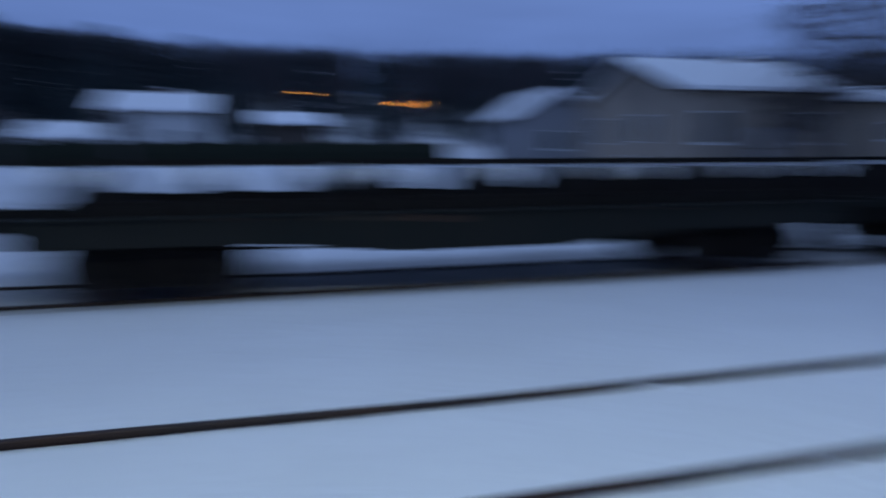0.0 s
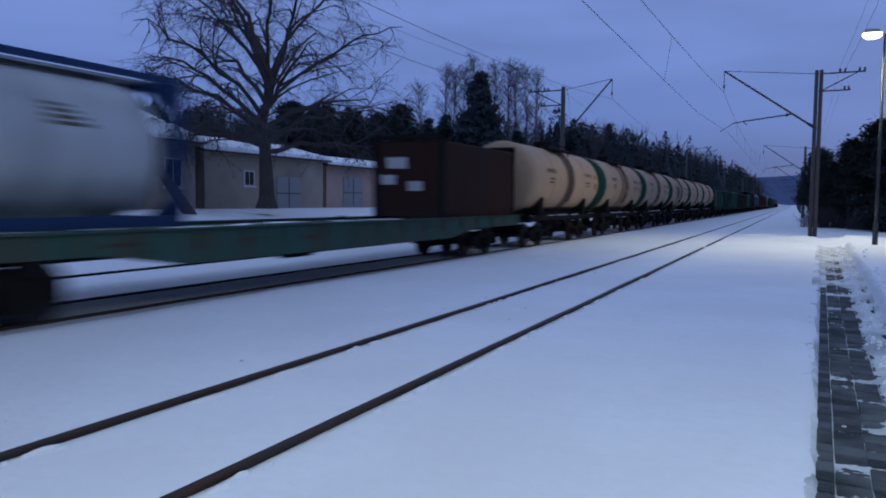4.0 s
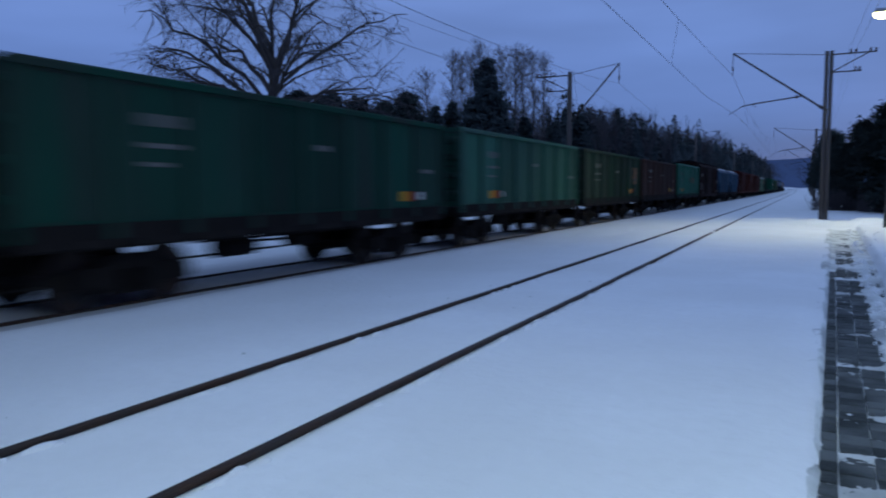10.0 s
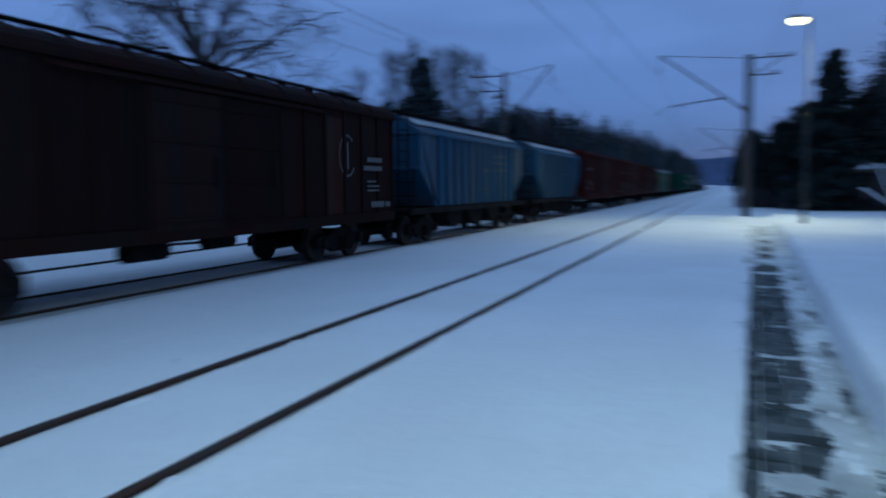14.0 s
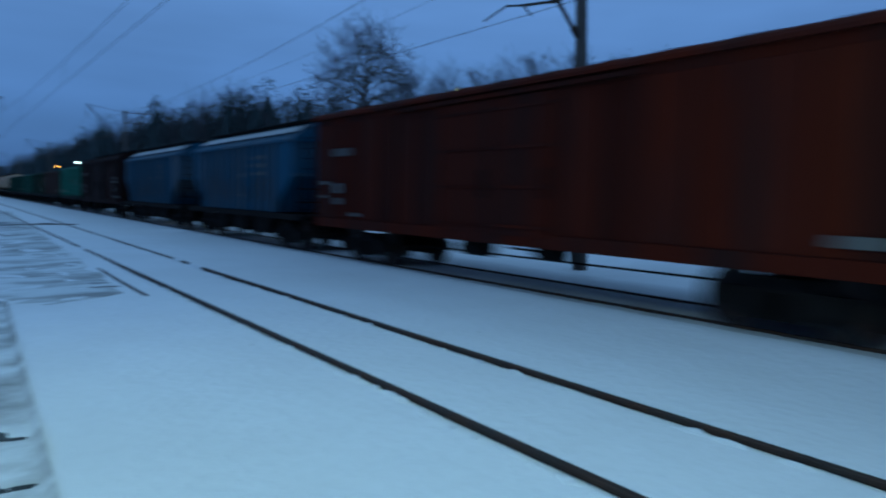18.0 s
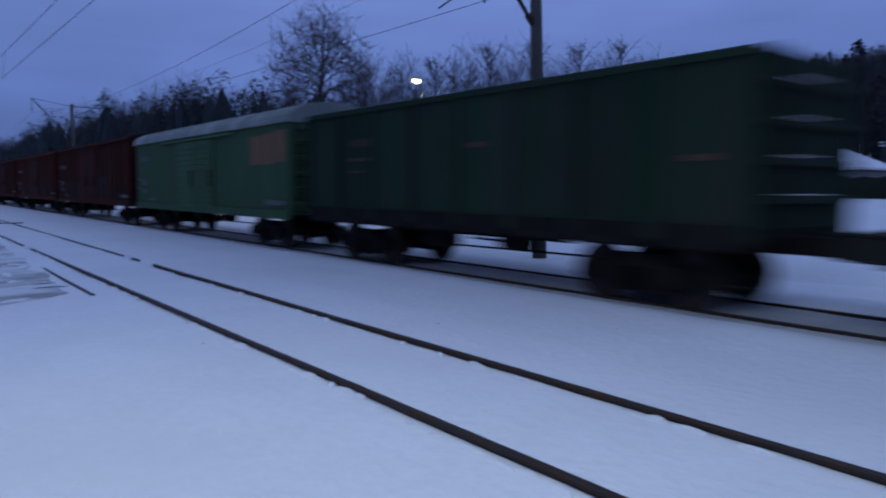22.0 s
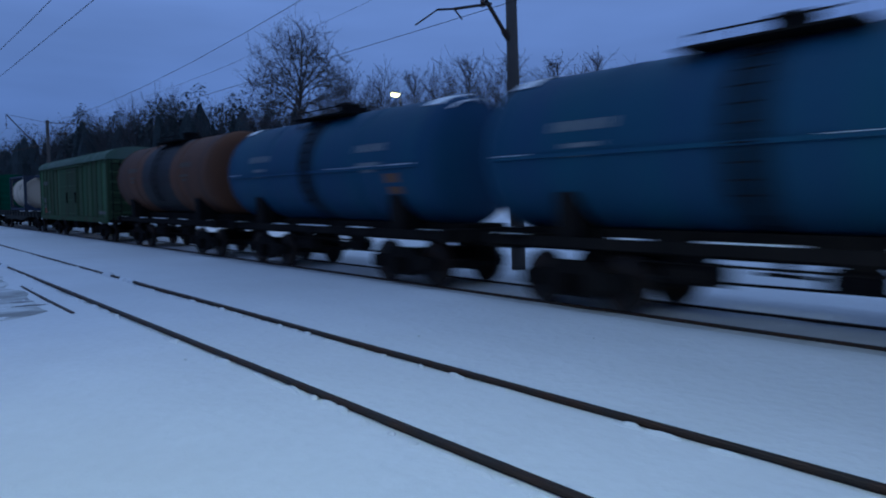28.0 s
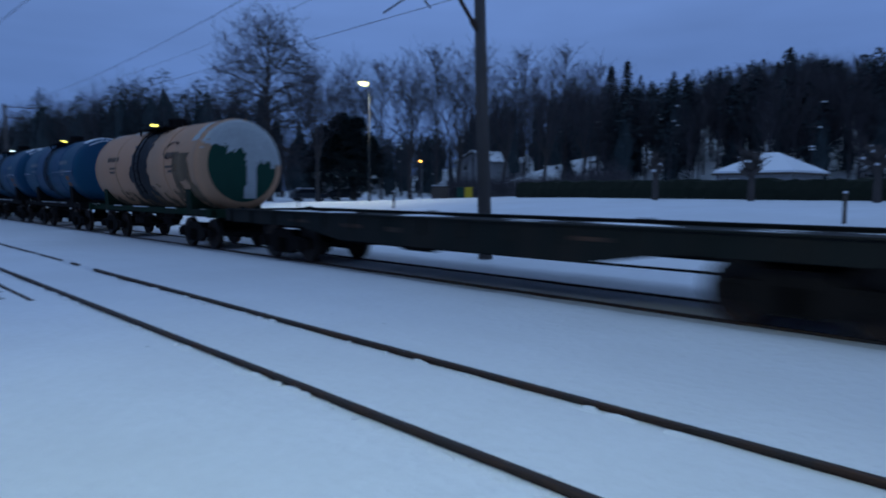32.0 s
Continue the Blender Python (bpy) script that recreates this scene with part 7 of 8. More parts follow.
# a clipped hedge along the garden, and pollards before it
b = Build()
rg = random.Random(8)
ys, n = spread(-36, 12, 0.3), 7
for y in ys:
    zb = ground_z(-41, y)
    for x, z in ((-40.3, -0.1), (-40.25, 0.6), (-40.4, 1.08), (-40.8, 1.15), (-41.2, 1.08), (-41.35, 0.6), (-41.3, -0.1)):
        b.v.append((x + rg.uniform(-0.06, 0.06), y, zb + z + rg.uniform(-0.09, 0.09) + (0.12 * noise.noise((y * 0.6, 3, 1)) if z > 1 else 0)))
w = thing("hedge", pose(0, 0, 0), "long dark clipped hedge standing in the snow", "hedge")
for j0 in range(0, len(ys) - 1, 8):
    j1 = min(len(ys) - 1, j0 + 8)
    bush = Build()
    bush.v = b.v[j0 * n:(j1 + 1) * n]
    bush.f = [(j * n + i, (j + 1) * n + i, (j + 1) * n + i + 1, j * n + i + 1) for j in range(j1 - j0) for i in range(n - 1)]
    part("bush", bush, M["hedge"], w)
b = Build()
knuckles = [(Vector((0.20 * math.cos(k * 2.4), 0.20 * math.sin(k * 2.4), 1.75 + 0.115 * k)), rg.uniform(0.10, 0.19)) for k in range(9)]
for c, q in knuckles:
    side = Vector((c.x, c.y, 0.12)).normalized()
    b.tube(Vector((0, 0, c.z - 0.25)), c + side * 0.12, 0.12, q, 7)
    b.tube(c + side * 0.12, c + side * (0.12 + q), q, q * 0.45, 7)
    for k in range(9):
        d = (side + Vector((rg.gauss(0, 0.7), rg.gauss(0, 0.7), rg.gauss(0.5, 0.5)))).normalized()
        b.tube(c + side * 0.15, c + side * 0.15 + d * rg.uniform(0.2, 0.55), 0.02, 0.007, 3, False)
me_pt = Build().tube((0, 0, -0.2), (0, 0, 1.3), 0.20, 0.16, 9, False).tube((0, 0, 1.3), (0.05, 0, 2.7), 0.16, 0.13, 9, False).mesh("pollard_trunk", M["bark"])
me_pc = b.mesh("pollard_crown", M["bark"])
b = Build()
for c, q in knuckles:
    side = Vector((c.x, c.y, 0)).normalized()
    for k in range(3):
        o = c + side * rg.uniform(0.05, 0.26) + Vector((rg.uniform(-0.09, 0.09), rg.uniform(-0.09, 0.09), q * 0.8 + rg.uniform(-0.02, 0.03)))
        s2 = rg.uniform(0.035, 0.065)
        b.bevelbox(o.x - s2, o.x + s2, o.y - s2, o.y + s2, o.z - 0.06, o.z + 0.05, 0.04)
me_ps = b.mesh("pollard_snow", M["snow_cap"])
for az in (121.0, 114.2, 106.2, 98.5):
    d = 37.5 / math.sin(radians(az))
    x, y = -d * math.sin(radians(az)), d * math.cos(radians(az))
    w = thing("pollard_tree", pose(x, y, ground_z(x, y), 0, 0, az * 9), "pollarded stump of a tree capped with snow", "tree", "pollards before the hedge")
    part("trunk", me_pt, None, w)
    grow = pose(0, 0, -0.2) @ Matrix.Diagonal((1.0 + 0.5 * (az < 116), 1.0 + 0.5 * (az < 116), 1.02, 1))
    part("crown", me_pc, None, w, at=grow)
    part("snow", me_ps, None, w, at=grow)["kind"] = "stuff"
w = thing("pollard_tree", pose(-26.2, 25.2, ground_z(-26.2, 25.2), 0, 0, 220) @ pose(0, 0, 0, 0, 32, 0) @ Matrix.Scale(1.5, 4), "leaning pollarded tree with a knotty head", "tree", "pollards before the hedge")
w.scale = (1.5,) * 3
part("trunk", me_pt, None, w)
part("crown", me_pc, None, w)


# ---------- buildings ----------
def house(name, x0, x1, y0, y1, eave, ridge, wall_m, label, ridge_along="y", windows=(), doors=(), chimney=None, base=None, overhang=0.45, hip=False):
    """A gabled house in the given plan; windows and doors: side, place along it, sill, width, height."""
    zg = base if base is not None else min(ground_z(x0, y0), ground_z(x1, y1)) - 0.2
    w = thing(name, pose((x0 + x1) / 2, (y0 + y1) / 2, zg), label, "house", "houses round the station")
    a, c = (x1 - x0) / 2, (y1 - y0) / 2
    e, r = eave - zg, ridge - zg
    t = 0.3
    for s in (-1, 1):
        side, end = Build(), Build()
        side.box(min(s * a, s * (a - t)), max(s * a, s * (a - t)), -c, c, 0, e)
        end.box(-a + t, a - t, min(s * c, s * (c - t)), max(s * c, s * (c - t)), 0, e)
        if hip:
            pass
        elif ridge_along == "y":
            end.prism_y([(-a, e), (a, e), (0, r)], min(s * c, s * (c - t)), max(s * c, s * (c - t)))
        else:
            side.prism_x([(-c, e), (c, e), (0, r)], min(s * a, s * (a - t)), max(s * a, s * (a - t)))
        part("wall", side, wall_m, w)
        part("wall", end, wall_m, w)
    o = overhang
    if hip:         # four slopes that meet on a short ridge
        k = min(a, c * 0.8)
        lower = [(-a - o, -c - o), (a + o, -c - o), (a + o, c + o), (-a - o, c + o)]
        for nm, lift, thick, m, over in (("roof", 0.0, 0.14, M["wood"], None), ("roof_snow", 0.145, 0.24, M["snow_cap"], "rf")):
            q = 0.97 if over else 1.0
            vs = [(px * q, py * q, e - 0.05 + lift + dt) for dt in (0.0, thick) for px, py in lower]
            vs[4:4] = [(0, -c + k, r + lift), (0, c - k, r + lift)]
            vs += [(0, -c + k, r + lift + thick), (0, c - k, r + lift + thick)]
            fs = [(0, 4, 1), (1, 4, 5, 2), (2, 5, 3), (3, 5, 4, 0), (6, 7, 10), (7, 8, 11, 10), (8, 9, 11), (9, 6, 10, 11), (0, 1, 7, 6), (1, 2, 8, 7), (2, 3, 9, 8), (3, 0, 6, 9)]
            ob = part(nm, Build().add(vs, fs), m, rf if over else w)
            rf = ob
    for s in (-1, 1):
        if hip:
            continue
        if ridge_along == "y":
            dz = (r - e) / a
            prof = [(0, r + 0.02), (s * (a + o), e - dz * o + 0.02), (s * (a + o), e - dz * o + 0.14), (0, r + 0.16)]
            rf = part("roof", Build().prism_y(prof if s < 0 else prof[::-1], -c - o, c + o), M["wood"], w)
            prof = [(0, r + 0.165), (s * (a + o - 0.04), e - dz * (o - 0.04) + 0.145), (s * (a + o - 0.08), e - dz * (o - 0.04) + 0.36), (0, r + 0.42)]
            part("roof_snow", Build().prism_y(prof if s < 0 else prof[::-1], -c - o + 0.05, c + o - 0.05), M["snow_cap"], rf)
        else:
            dz = (r - e) / c
            prof = [(0, r + 0.02), (s * (c + o), e - dz * o + 0.02), (s * (c + o), e - dz * o + 0.14), (0, r + 0.16)]
            rf = part("roof", Build().prism_x(prof if s > 0 else prof[::-1], -a - o, a + o), M["wood"], w)
            prof = [(0, r + 0.165), (s * (c + o - 0.04), e - dz * (o - 0.04) + 0.145), (s * (c + o - 0.08), e - dz * (o - 0.04) + 0.36), (0, r + 0.42)]
            part("roof_snow", Build().prism_x(prof if s > 0 else prof[::-1], -a - o + 0.05, a + o - 0.05), M["snow_cap"], rf)
    for side, p, z, wd, h in windows:
        if side in "+x-x":
            s = 1 if side == "+x" else -1
            q0, q1 = sorted((s * a, s * (a + 0.05)))
            f = part("window", Build().box(q0, q1, p - wd / 2 - 0.08, p + wd / 2 + 0.08, z - 0.08, z + h + 0.08), M["whitewall"], w)
            q0, q1 = sorted((s * (a + 0.05), s * (a + 0.06)))
            for k in (-1, 1):
                part("pane", Build().box(q0, q1, p + k * wd / 4 - wd * 0.22, p + k * wd / 4 + wd * 0.22, z, z + h), M["glass"], f)
            q0, q1 = sorted((s * a, s * (a + 0.14)))
            part("sill", Build().box(q0, q1, p - wd / 2 - 0.12, p + wd / 2 + 0.12, z - 0.14, z - 0.085), M["snow_cap"], f)
        else:
            s = 1 if side == "+y" else -1
            q0, q1 = sorted((s * c, s * (c + 0.05)))
            f = part("window", Build().box(p - wd / 2 - 0.08, p + wd / 2 + 0.08, q0, q1, z - 0.08, z + h + 0.08), M["whitewall"], w)
            q0, q1 = sorted((s * (c + 0.05), s * (c + 0.06)))
            for k in (-1, 1):
                part("pane", Build().box(p + k * wd / 4 - wd * 0.22, p + k * wd / 4 + wd * 0.22, q0, q1, z, z + h), M["glass"], f)
    for side, p, wd, h in doors:
        s = 1 if side == "+x" else -1
        q0, q1 = sorted((s * a, s * (a + 0.06)))
        d = part("door", Build().box(q0, q1, p - wd / 2, p + wd / 2, 0.05, h), M["greywall"], w)
        q0, q1 = sorted((s * (a + 0.06), s * (a + 0.075)))
        part("door_leaf_line", Build().box(q0, q1, p - 0.03, p + 0.03, 0.1, h - 0.05).box(q0, q1, p - wd / 2, p + wd / 2, h * 0.5, h * 0.5 + 0.06), M["wood"], d)
    if chimney:
        px, py, h = chimney
        ch = part("chimney", Build().bevelbox(px - 0.3, px + 0.3, py - 0.3, py + 0.3, r - 1.2, r + h, 0.03), M["pinkwall"], w)
        part("chimney_snow", Build().bevelbox(px - 0.32, px + 0.32, py - 0.32, py + 0.32, r + h, r + h + 0.14, 0.05), M["snow_cap"], ch)
    return w


house("old_house", -40.0, -30.0, 20.3, 29.3, 4.95, 6.7, M["plaster"], "old beige plastered house with a wide snowy roof", "y",
      [("-y", -2.6, 1.5, 1.0, 1.3), ("-y", 1.6, 1.5, 1.0, 1.3), ("+x", -2.8, 1.4, 1.1, 1.4), ("+x", 2.9, 1.4, 1.1, 1.4)], [("+x", 0.2, 1.1, 2.1)], (0.3, 2.2, 0.45), base=1.1)
house("storehouse", -38.0, -30.2, 30.2, 41.5, 4.55, 5.4, M["plaster"], "low plastered storehouse with a snowy roof", "y", [("+x", -2.0, 1.6, 0.8, 0.8)], [("+x", 1.8, 2.4, 2.2)], None, base=1.1)
house("garage_row", -37.5, -30.4, 42.2, 71.0, 4.30, 4.9, M["pinkwall"], "long pinkish garage row with grey double doors and a snowy roof", "y", (), [("+x", -11.0, 2.6, 2.3), ("+x", -6.0, 2.6, 2.3), ("+x", -1.0, 2.6, 2.3), ("+x", 4.0, 2.6, 2.3), ("+x", 9.5, 2.6, 2.3)], None, base=1.2)
house("white_house", -66.0, -57.0, -9.5, -2.5, 5.2, 6.6, M["whitewall"], "white two-storey house with a snowy roof", "y", [("+x", -2.0, 1.0, 1.1, 1.2), ("+x", 1.8, 1.0, 1.1, 1.2), ("-y", 0.0, 1.0, 1.1, 1.2)], (), (0.0, 1.0, 0.6))
house("grey_shed", -62.0, -55.0, 1.5, 6.0, 4.2, 5.0, M["wood"], "dark timber shed with snow on its roof", "y")
house("small_house", -50.0, -44.0, 17.5, 23.0, 4.4, 6.0, M["greywall"], "small grey house with a snow-covered roof", "x", [("+x", 0.0, 1.0, 1.0, 1.1)])
house("low_shed", -58.0, -52.0, 26.0, 30.0, 5.0, 6.4, M["wood"], "low dark outbuilding with a snowy roof", "y")
house("bungalow", -69.0, -62.0, -31.0, -24.6, 3.5, 5.15, M["greywall"], "low bungalow with a broad hipped snowy roof behind the hedge", "y", [("+x", -2.0, 0.9, 1.2, 1.0), ("+x", 1.5, 0.9, 1.2, 1.0)], base=1.2, hip=True)
house("white_cottage", -73.0, -62.0, -16.3, -8.5, 3.3, 4.5, M["whitewall"], "white cottage with a snowy roof", "y", [("+x", -2.0, 1.0, 1.1, 1.1), ("+x", 2.0, 1.0, 1.1, 1.1)], base=1.3)
house("road_house", -98.0, -84.0, -140.0, -128.0, 4.8, 6.6, M["greywall"], "grey house beyond the car park with a snowy roof", "x", [("+x", -3.0, 1.0, 1.2, 1.2), ("+x", 2.0, 1.0, 1.2, 1.2)])
house("hill_house", -108.0, -98.0, -104.0, -94.0, 7.6, 9.6, M["greywall"], "house on the slope with a snowy roof", "x", [("+x", -2.0, 3.2, 1.2, 1.2), ("+x", 2.0, 3.2, 1.2, 1.2)])




# ruined timber shed in the thicket
w = thing("timber_shed", pose(11.5, 57.0, ground_z(11.5, 57.0)), "collapsing timber shed with snow on its sagging roof", "shed")
part("wall", Build().box(-3.2, 3.2, -0.1, 0.1, 0, 2.7).box(-3.2, -3.0, 0, 4.0, 0, 2.7).box(3.0, 3.2, 0, 4.0, 0, 2.7), M["wood"], w)
rf = part("roof", Build().add([(-3.8, -0.6, 2.6), (3.8, -0.6, 3.0), (3.8, 2.2, 4.9), (-3.8, 2.2, 4.3), (-3.8, -0.6, 2.75), (3.8, -0.6, 3.15), (3.8, 2.2, 5.05), (-3.8, 2.2, 4.45)],
                              [(3, 2, 1, 0), (4, 5, 6, 7), (0, 1, 5, 4), (1, 2, 6, 5), (2, 3, 7, 6), (3, 0, 4, 7)]), M["wood"], w)
part("roof_snow", Build().add([(-3.6, -0.5, 2.84), (-1.0, -0.5, 2.97), (-0.6, 2.1, 4.72), (-3.6, 2.1, 4.50), (-3.6, -0.4, 3.0), (-1.2, -0.4, 3.12), (-0.8, 2.1, 4.9), (-3.6, 2.1, 4.68)],
                              [(3, 2, 1, 0), (4, 5, 6, 7), (0, 1, 5, 4), (1, 2, 6, 5), (2, 3, 7, 6), (3, 0, 4, 7)]), M["snow_cap"], rf)
part("doorway_board", Build().box(-0.7, 0.7, -0.16, -0.11, 0, 2.0), M["greywall"], w)
for x, y, z0, x1, y1, z1 in ((14.2, 54.0, 2.9, 17.6, 53.2, 0.1), (9.0, 55.2, 3.0, 10.0, 54.2, 0.4), (13.6, 54.6, 2.7, 13.4, 54.0, 0.0), (8.2, 55.0, 1.4, 10.2, 54.2, 0.2), (15.0, 53.6, 2.4, 16.0, 53.4, 0.0)):
    lg = thing("fallen_limb", pose(0, 0, 0), "leaning dead limb with a ridge of snow", "log", "fallen limbs")
    part("wood", Build().tube((x, y, z0), (x1, y1, z1 - 0.2), 0.14, 0.10, 8), M["bark"], lg)
    part("snow", Build().tube((x, y, z0 + 0.13), (x1, y1, z1 - 0.08), 0.11, 0.07, 6), M["snow_cap"], lg)

# ---------- platform shelter and what stands by it ----------
w = thing("platform_shelter", pose(0, -40.5, 0), "green timber platform shelter with a gabled snowy roof", "shelter")
for x, y in ((2.1, 1.6), (2.1, -3.6), (7.6, 1.6), (7.6, -3.6)):
    part("post", Build().bevelbox(x - 0.09, x + 0.09, y - 0.09, y + 0.09, -0.2, 3.3, 0.02), M["shelter"], w)
part("back_wall", Build().box(2.2, 7.6, -3.7, -3.6, -0.1, 3.3), M["wood"], w)
for s, x1 in ((1, 1.55), (-1, 8.15)):
    prof = [(4.85, 6.0), (x1, 3.55), (x1, 3.75), (4.85, 6.22)]
    rf = part("roof", Build().prism_y(prof if s < 0 else prof[::-1], -4.2, 2.3), M["shelter"], w)
    prof = [(4.85, 6.225), (x1 + s * 0.1, 3.83), (x1 + s * 0.1, 4.0), (4.85, 6.42)]
    part("roof_snow", Build().prism_y(prof if s < 0 else prof[::-1], -4.1, 2.15), M["snow_cap"], rf)
part("gable_boards", Build().prism_y([(1.9, 3.55), (7.8, 3.55), (4.85, 5.95)], 2.0, 2.1), M["shelter"], w)
part("soffit_lamp", Build().box(2.35, 2.6, 2.11, 2.22, 3.92, 4.03), M["lampglow"], w)
w = thing("bench", pose(2.2, -36.5, ground_z(2.2, -36.5)), "dark bench against the shelter", "bench")
part("seat", Build().box(0, 1.6, -0.22, 0.22, 0.42, 0.48), M["wood"], w)
part("backrest", Build().box(0, 1.6, -0.26, -0.2, 0.55, 0.95), M["wood"], w)
for x in (0.1, 1.4):
    part("leg", Build().box(x, x + 0.08, -0.2, 0.2, 0, 0.42), M["iron"], w)
for x, y in ((1.25, -27.5), (1.45, -52.0)):
    w = thing("litter_bin", pose(x, y, ground_z(x, y)), "dark litter bin on a post", "bin", "litter bins")
    part("body", Build().tube((0, 0, 0.15), (0, 0, 0.85), 0.22, 0.26, 14), M["iron"], w)
    part("rim", Build().tube((0, 0, 0.85), (0, 0, 0.9), 0.28, 0.28, 14), M["iron"], w)
    part("post", Build().tube((0, 0, -0.1), (0, 0, 0.2), 0.05, 0.05, 8), M["iron"], w)


def car(x, y, turn, paint, label, tail=False):
    w = thing("car", pose(x, y, ground_z(x, y), 0, 0, turn), label, "car", "parked cars")
    prof = [(-2.1, 0.3), (2.1, 0.3), (2.12, 0.62), (2.0, 0.82), (1.05, 0.95), (0.45, 1.42), (-1.35, 1.45), (-1.95, 0.98), (-2.12, 0.9)]
    part("body", Build().prism_x(prof, -0.86, 0.86), paint, w)
    part("glazing", Build().prism_x([(0.95, 0.97), (0.42, 1.37), (-1.3, 1.39), (-1.75, 0.99)], -0.875, 0.875), M["glass"], w)
    part("roof_snow", Build().bevelbox(-0.72, 0.72, -1.3, 0.4, 1.45, 1.56, 0.05), M["snow_cap"], w)
    for sx in (-1, 1):
        for sy in (-1.3, 1.3):
            wh = part("wheel", Build().disc_x(sx * 0.8, sy, 0.31, 0.31, 0.2, 16), M["blackoil"], w)
            part("rim", Build().disc_x(sx * 0.905, sy, 0.31, 0.18, 0.02, 12), M["galv"], wh)
        part("tail_light", Build().box(sx * 0.7 - 0.14, sx * 0.7 + 0.14, 2.06, 2.14, 0.66, 0.80), M["redglow"] if tail else M["redlab"], w)
    return w


car(-52, -76, 70, M["carpaint"], "dark parked car with snow on its roof")
car(-45, -73, 80, M["carpaint"], "grey parked car beneath the trees")
car(3.6, -74, 0, M["carpaint"], "dark car with its tail lights on", True)
car(3.1, -88, 0, M["carpaint"], "dark car waiting with glowing tail lights", True)
for x, y, z, m in ((2.9, -70, 2.1, "orangeglow"), (2.5, -92, 2.6, "orangeglow"), (2.0, -98, 2.0, "redglow"), (2.2, -66, 1.3, "redglow")):
    w = thing("crossing_light", pose(x, y, ground_z(x, y)), "small glowing light on a post at the crossing", "signal light", "crossing lights")
    part("post", Build().tube((0, 0, -0.1), (0, 0, z - 0.12), 0.05, 0.05, 8), M["iron"], w)
    part("lamp_glass", Build().tube((0, 0.0, z), (0, 0.09, z), 0.085, 0.085, 12), M[m], w)
    part("hood", Build().box(-0.15, 0.15, -0.05, 0.2, z + 0.13, z + 0.17), M["iron"], w)
for x, y in ((2.85, -46.5), (2.15, -47.5)):
    w = thing("crossing_signal", pose(x, y, ground_z(x, y)), "level crossing signal with two glowing red lamps", "crossing signal", "crossing lights")
    part("post", Build().tube((0, 0, -0.2), (0, 0, 2.9), 0.06, 0.06, 10), M["iron"], w)
    part("backboard", Build().bevelbox(-0.45, 0.45, -0.05, 0.0, 2.25, 2.75, 0.02), M["black"], w)
    for s in (-1, 1):
        part("lamp_glass", Build().tube((s * 0.24, 0.01, 2.5), (s * 0.24, 0.08, 2.5), 0.10, 0.10, 14), M["redglow"], w)
        part("hood", Build().box(s * 0.24 - 0.17, s * 0.24 + 0.17, 0.0, 0.16, 2.66, 2.69), M["black"], w)
car(2.9, -50.5, 0, M["carpaint"], "dark car stopped at the crossing with its tail lights on", True)
w = thing("signal", pose(0.55, 300, ground_z(0.55, 300)), "distant railway signal showing a greenish light", "signal")
part("post", Build().tube((0, 0, -0.2), (0, 0, 3.6), 0.08, 0.08, 8), M["iron"], w)
part("head", Build().box(-0.3, 0.3, -0.1, 0.1, 3.5, 4.9), M["iron"], w)
part("lens", Build().tube((0, -0.12, 4.25), (0, -0.2, 4.25), 0.28, 0.28, 12), M["greenglow"], w)
w = thing("signal", pose(-1.6, -330, ground_z(-1.6, -330)), "far railway signal showing a white light", "signal")
part("post", Build().tube((0, 0, -0.2), (0, 0, 3.6), 0.08, 0.08, 8), M["iron"], w)
part("lens", Build().tube((0, 0.12, 3.4), (0, 0.2, 3.4), 0.28, 0.28, 12), M["greenglow"], w)
for az, d, el in ((77.2, 95, 4.1), (77.8, 99, 4.05), (76.2, 96, 4.3), (85.0, 90, 4.9), (139.4, 105, 2.45)):
    x, y = -d * math.sin(radians(az)), d * math.cos(radians(az))
    z = 1.83 + d * math.tan(radians(el))
    w = thing("street_lamp", pose(x, y, ground_z(x, y)), "far sodium street lamp glowing orange", "street lamp", "sodium lamps")
    part("pole", Build().tube((0, 0, -0.2), (0, 0, z - ground_z(x, y)), 0.08, 0.05, 8), M["galv"], w)
    part("lamp_glass", Build().tube((0.1, 0, z - ground_z(x, y)), (0.5, 0, z - ground_z(x, y) + 0.05), 0.10, 0.10, 10), M["orangeglow"], w)
# bins and posts on the field side
w = thing("waste_container", pose(-41.6, -46.0, ground_z(-41.6, -46.0), 0, 0, 45), "dark steel waste container standing in snow", "waste container")
part("body", Build().bevelbox(-1.05, 1.05, -0.7, 0.7, 0, 1.05, 0.04), M["wood"], w)
part("lid", Build().box(-1.1, 1.1, -0.75, 0.75, 1.05, 1.10), M["iron"], w)
part("snow", Build().bevelbox(-1.0, 1.0, -0.65, 0.65, 1.10, 1.15, 0.03), M["snow_cap"], w)
for x, y, m, lab in ((-43.4, -44.3, "binyellow", "yellow recycling bin beside the container"), (-42.9, -44.8, "shelter", "dark green recycling bin beside the container")):
    w = thing("recycling_bin", pose(x, y, ground_z(x, y), 0, 0, 45), lab, "bin", "recycling bins")
    part("body", Build().bevelbox(-0.33, 0.33, -0.33, 0.33, 0, 0.82, 0.05), M[m], w)
    part("lid", Build().bevelbox(-0.36, 0.36, -0.36, 0.36, 0.82, 0.92, 0.04), M[m], w)
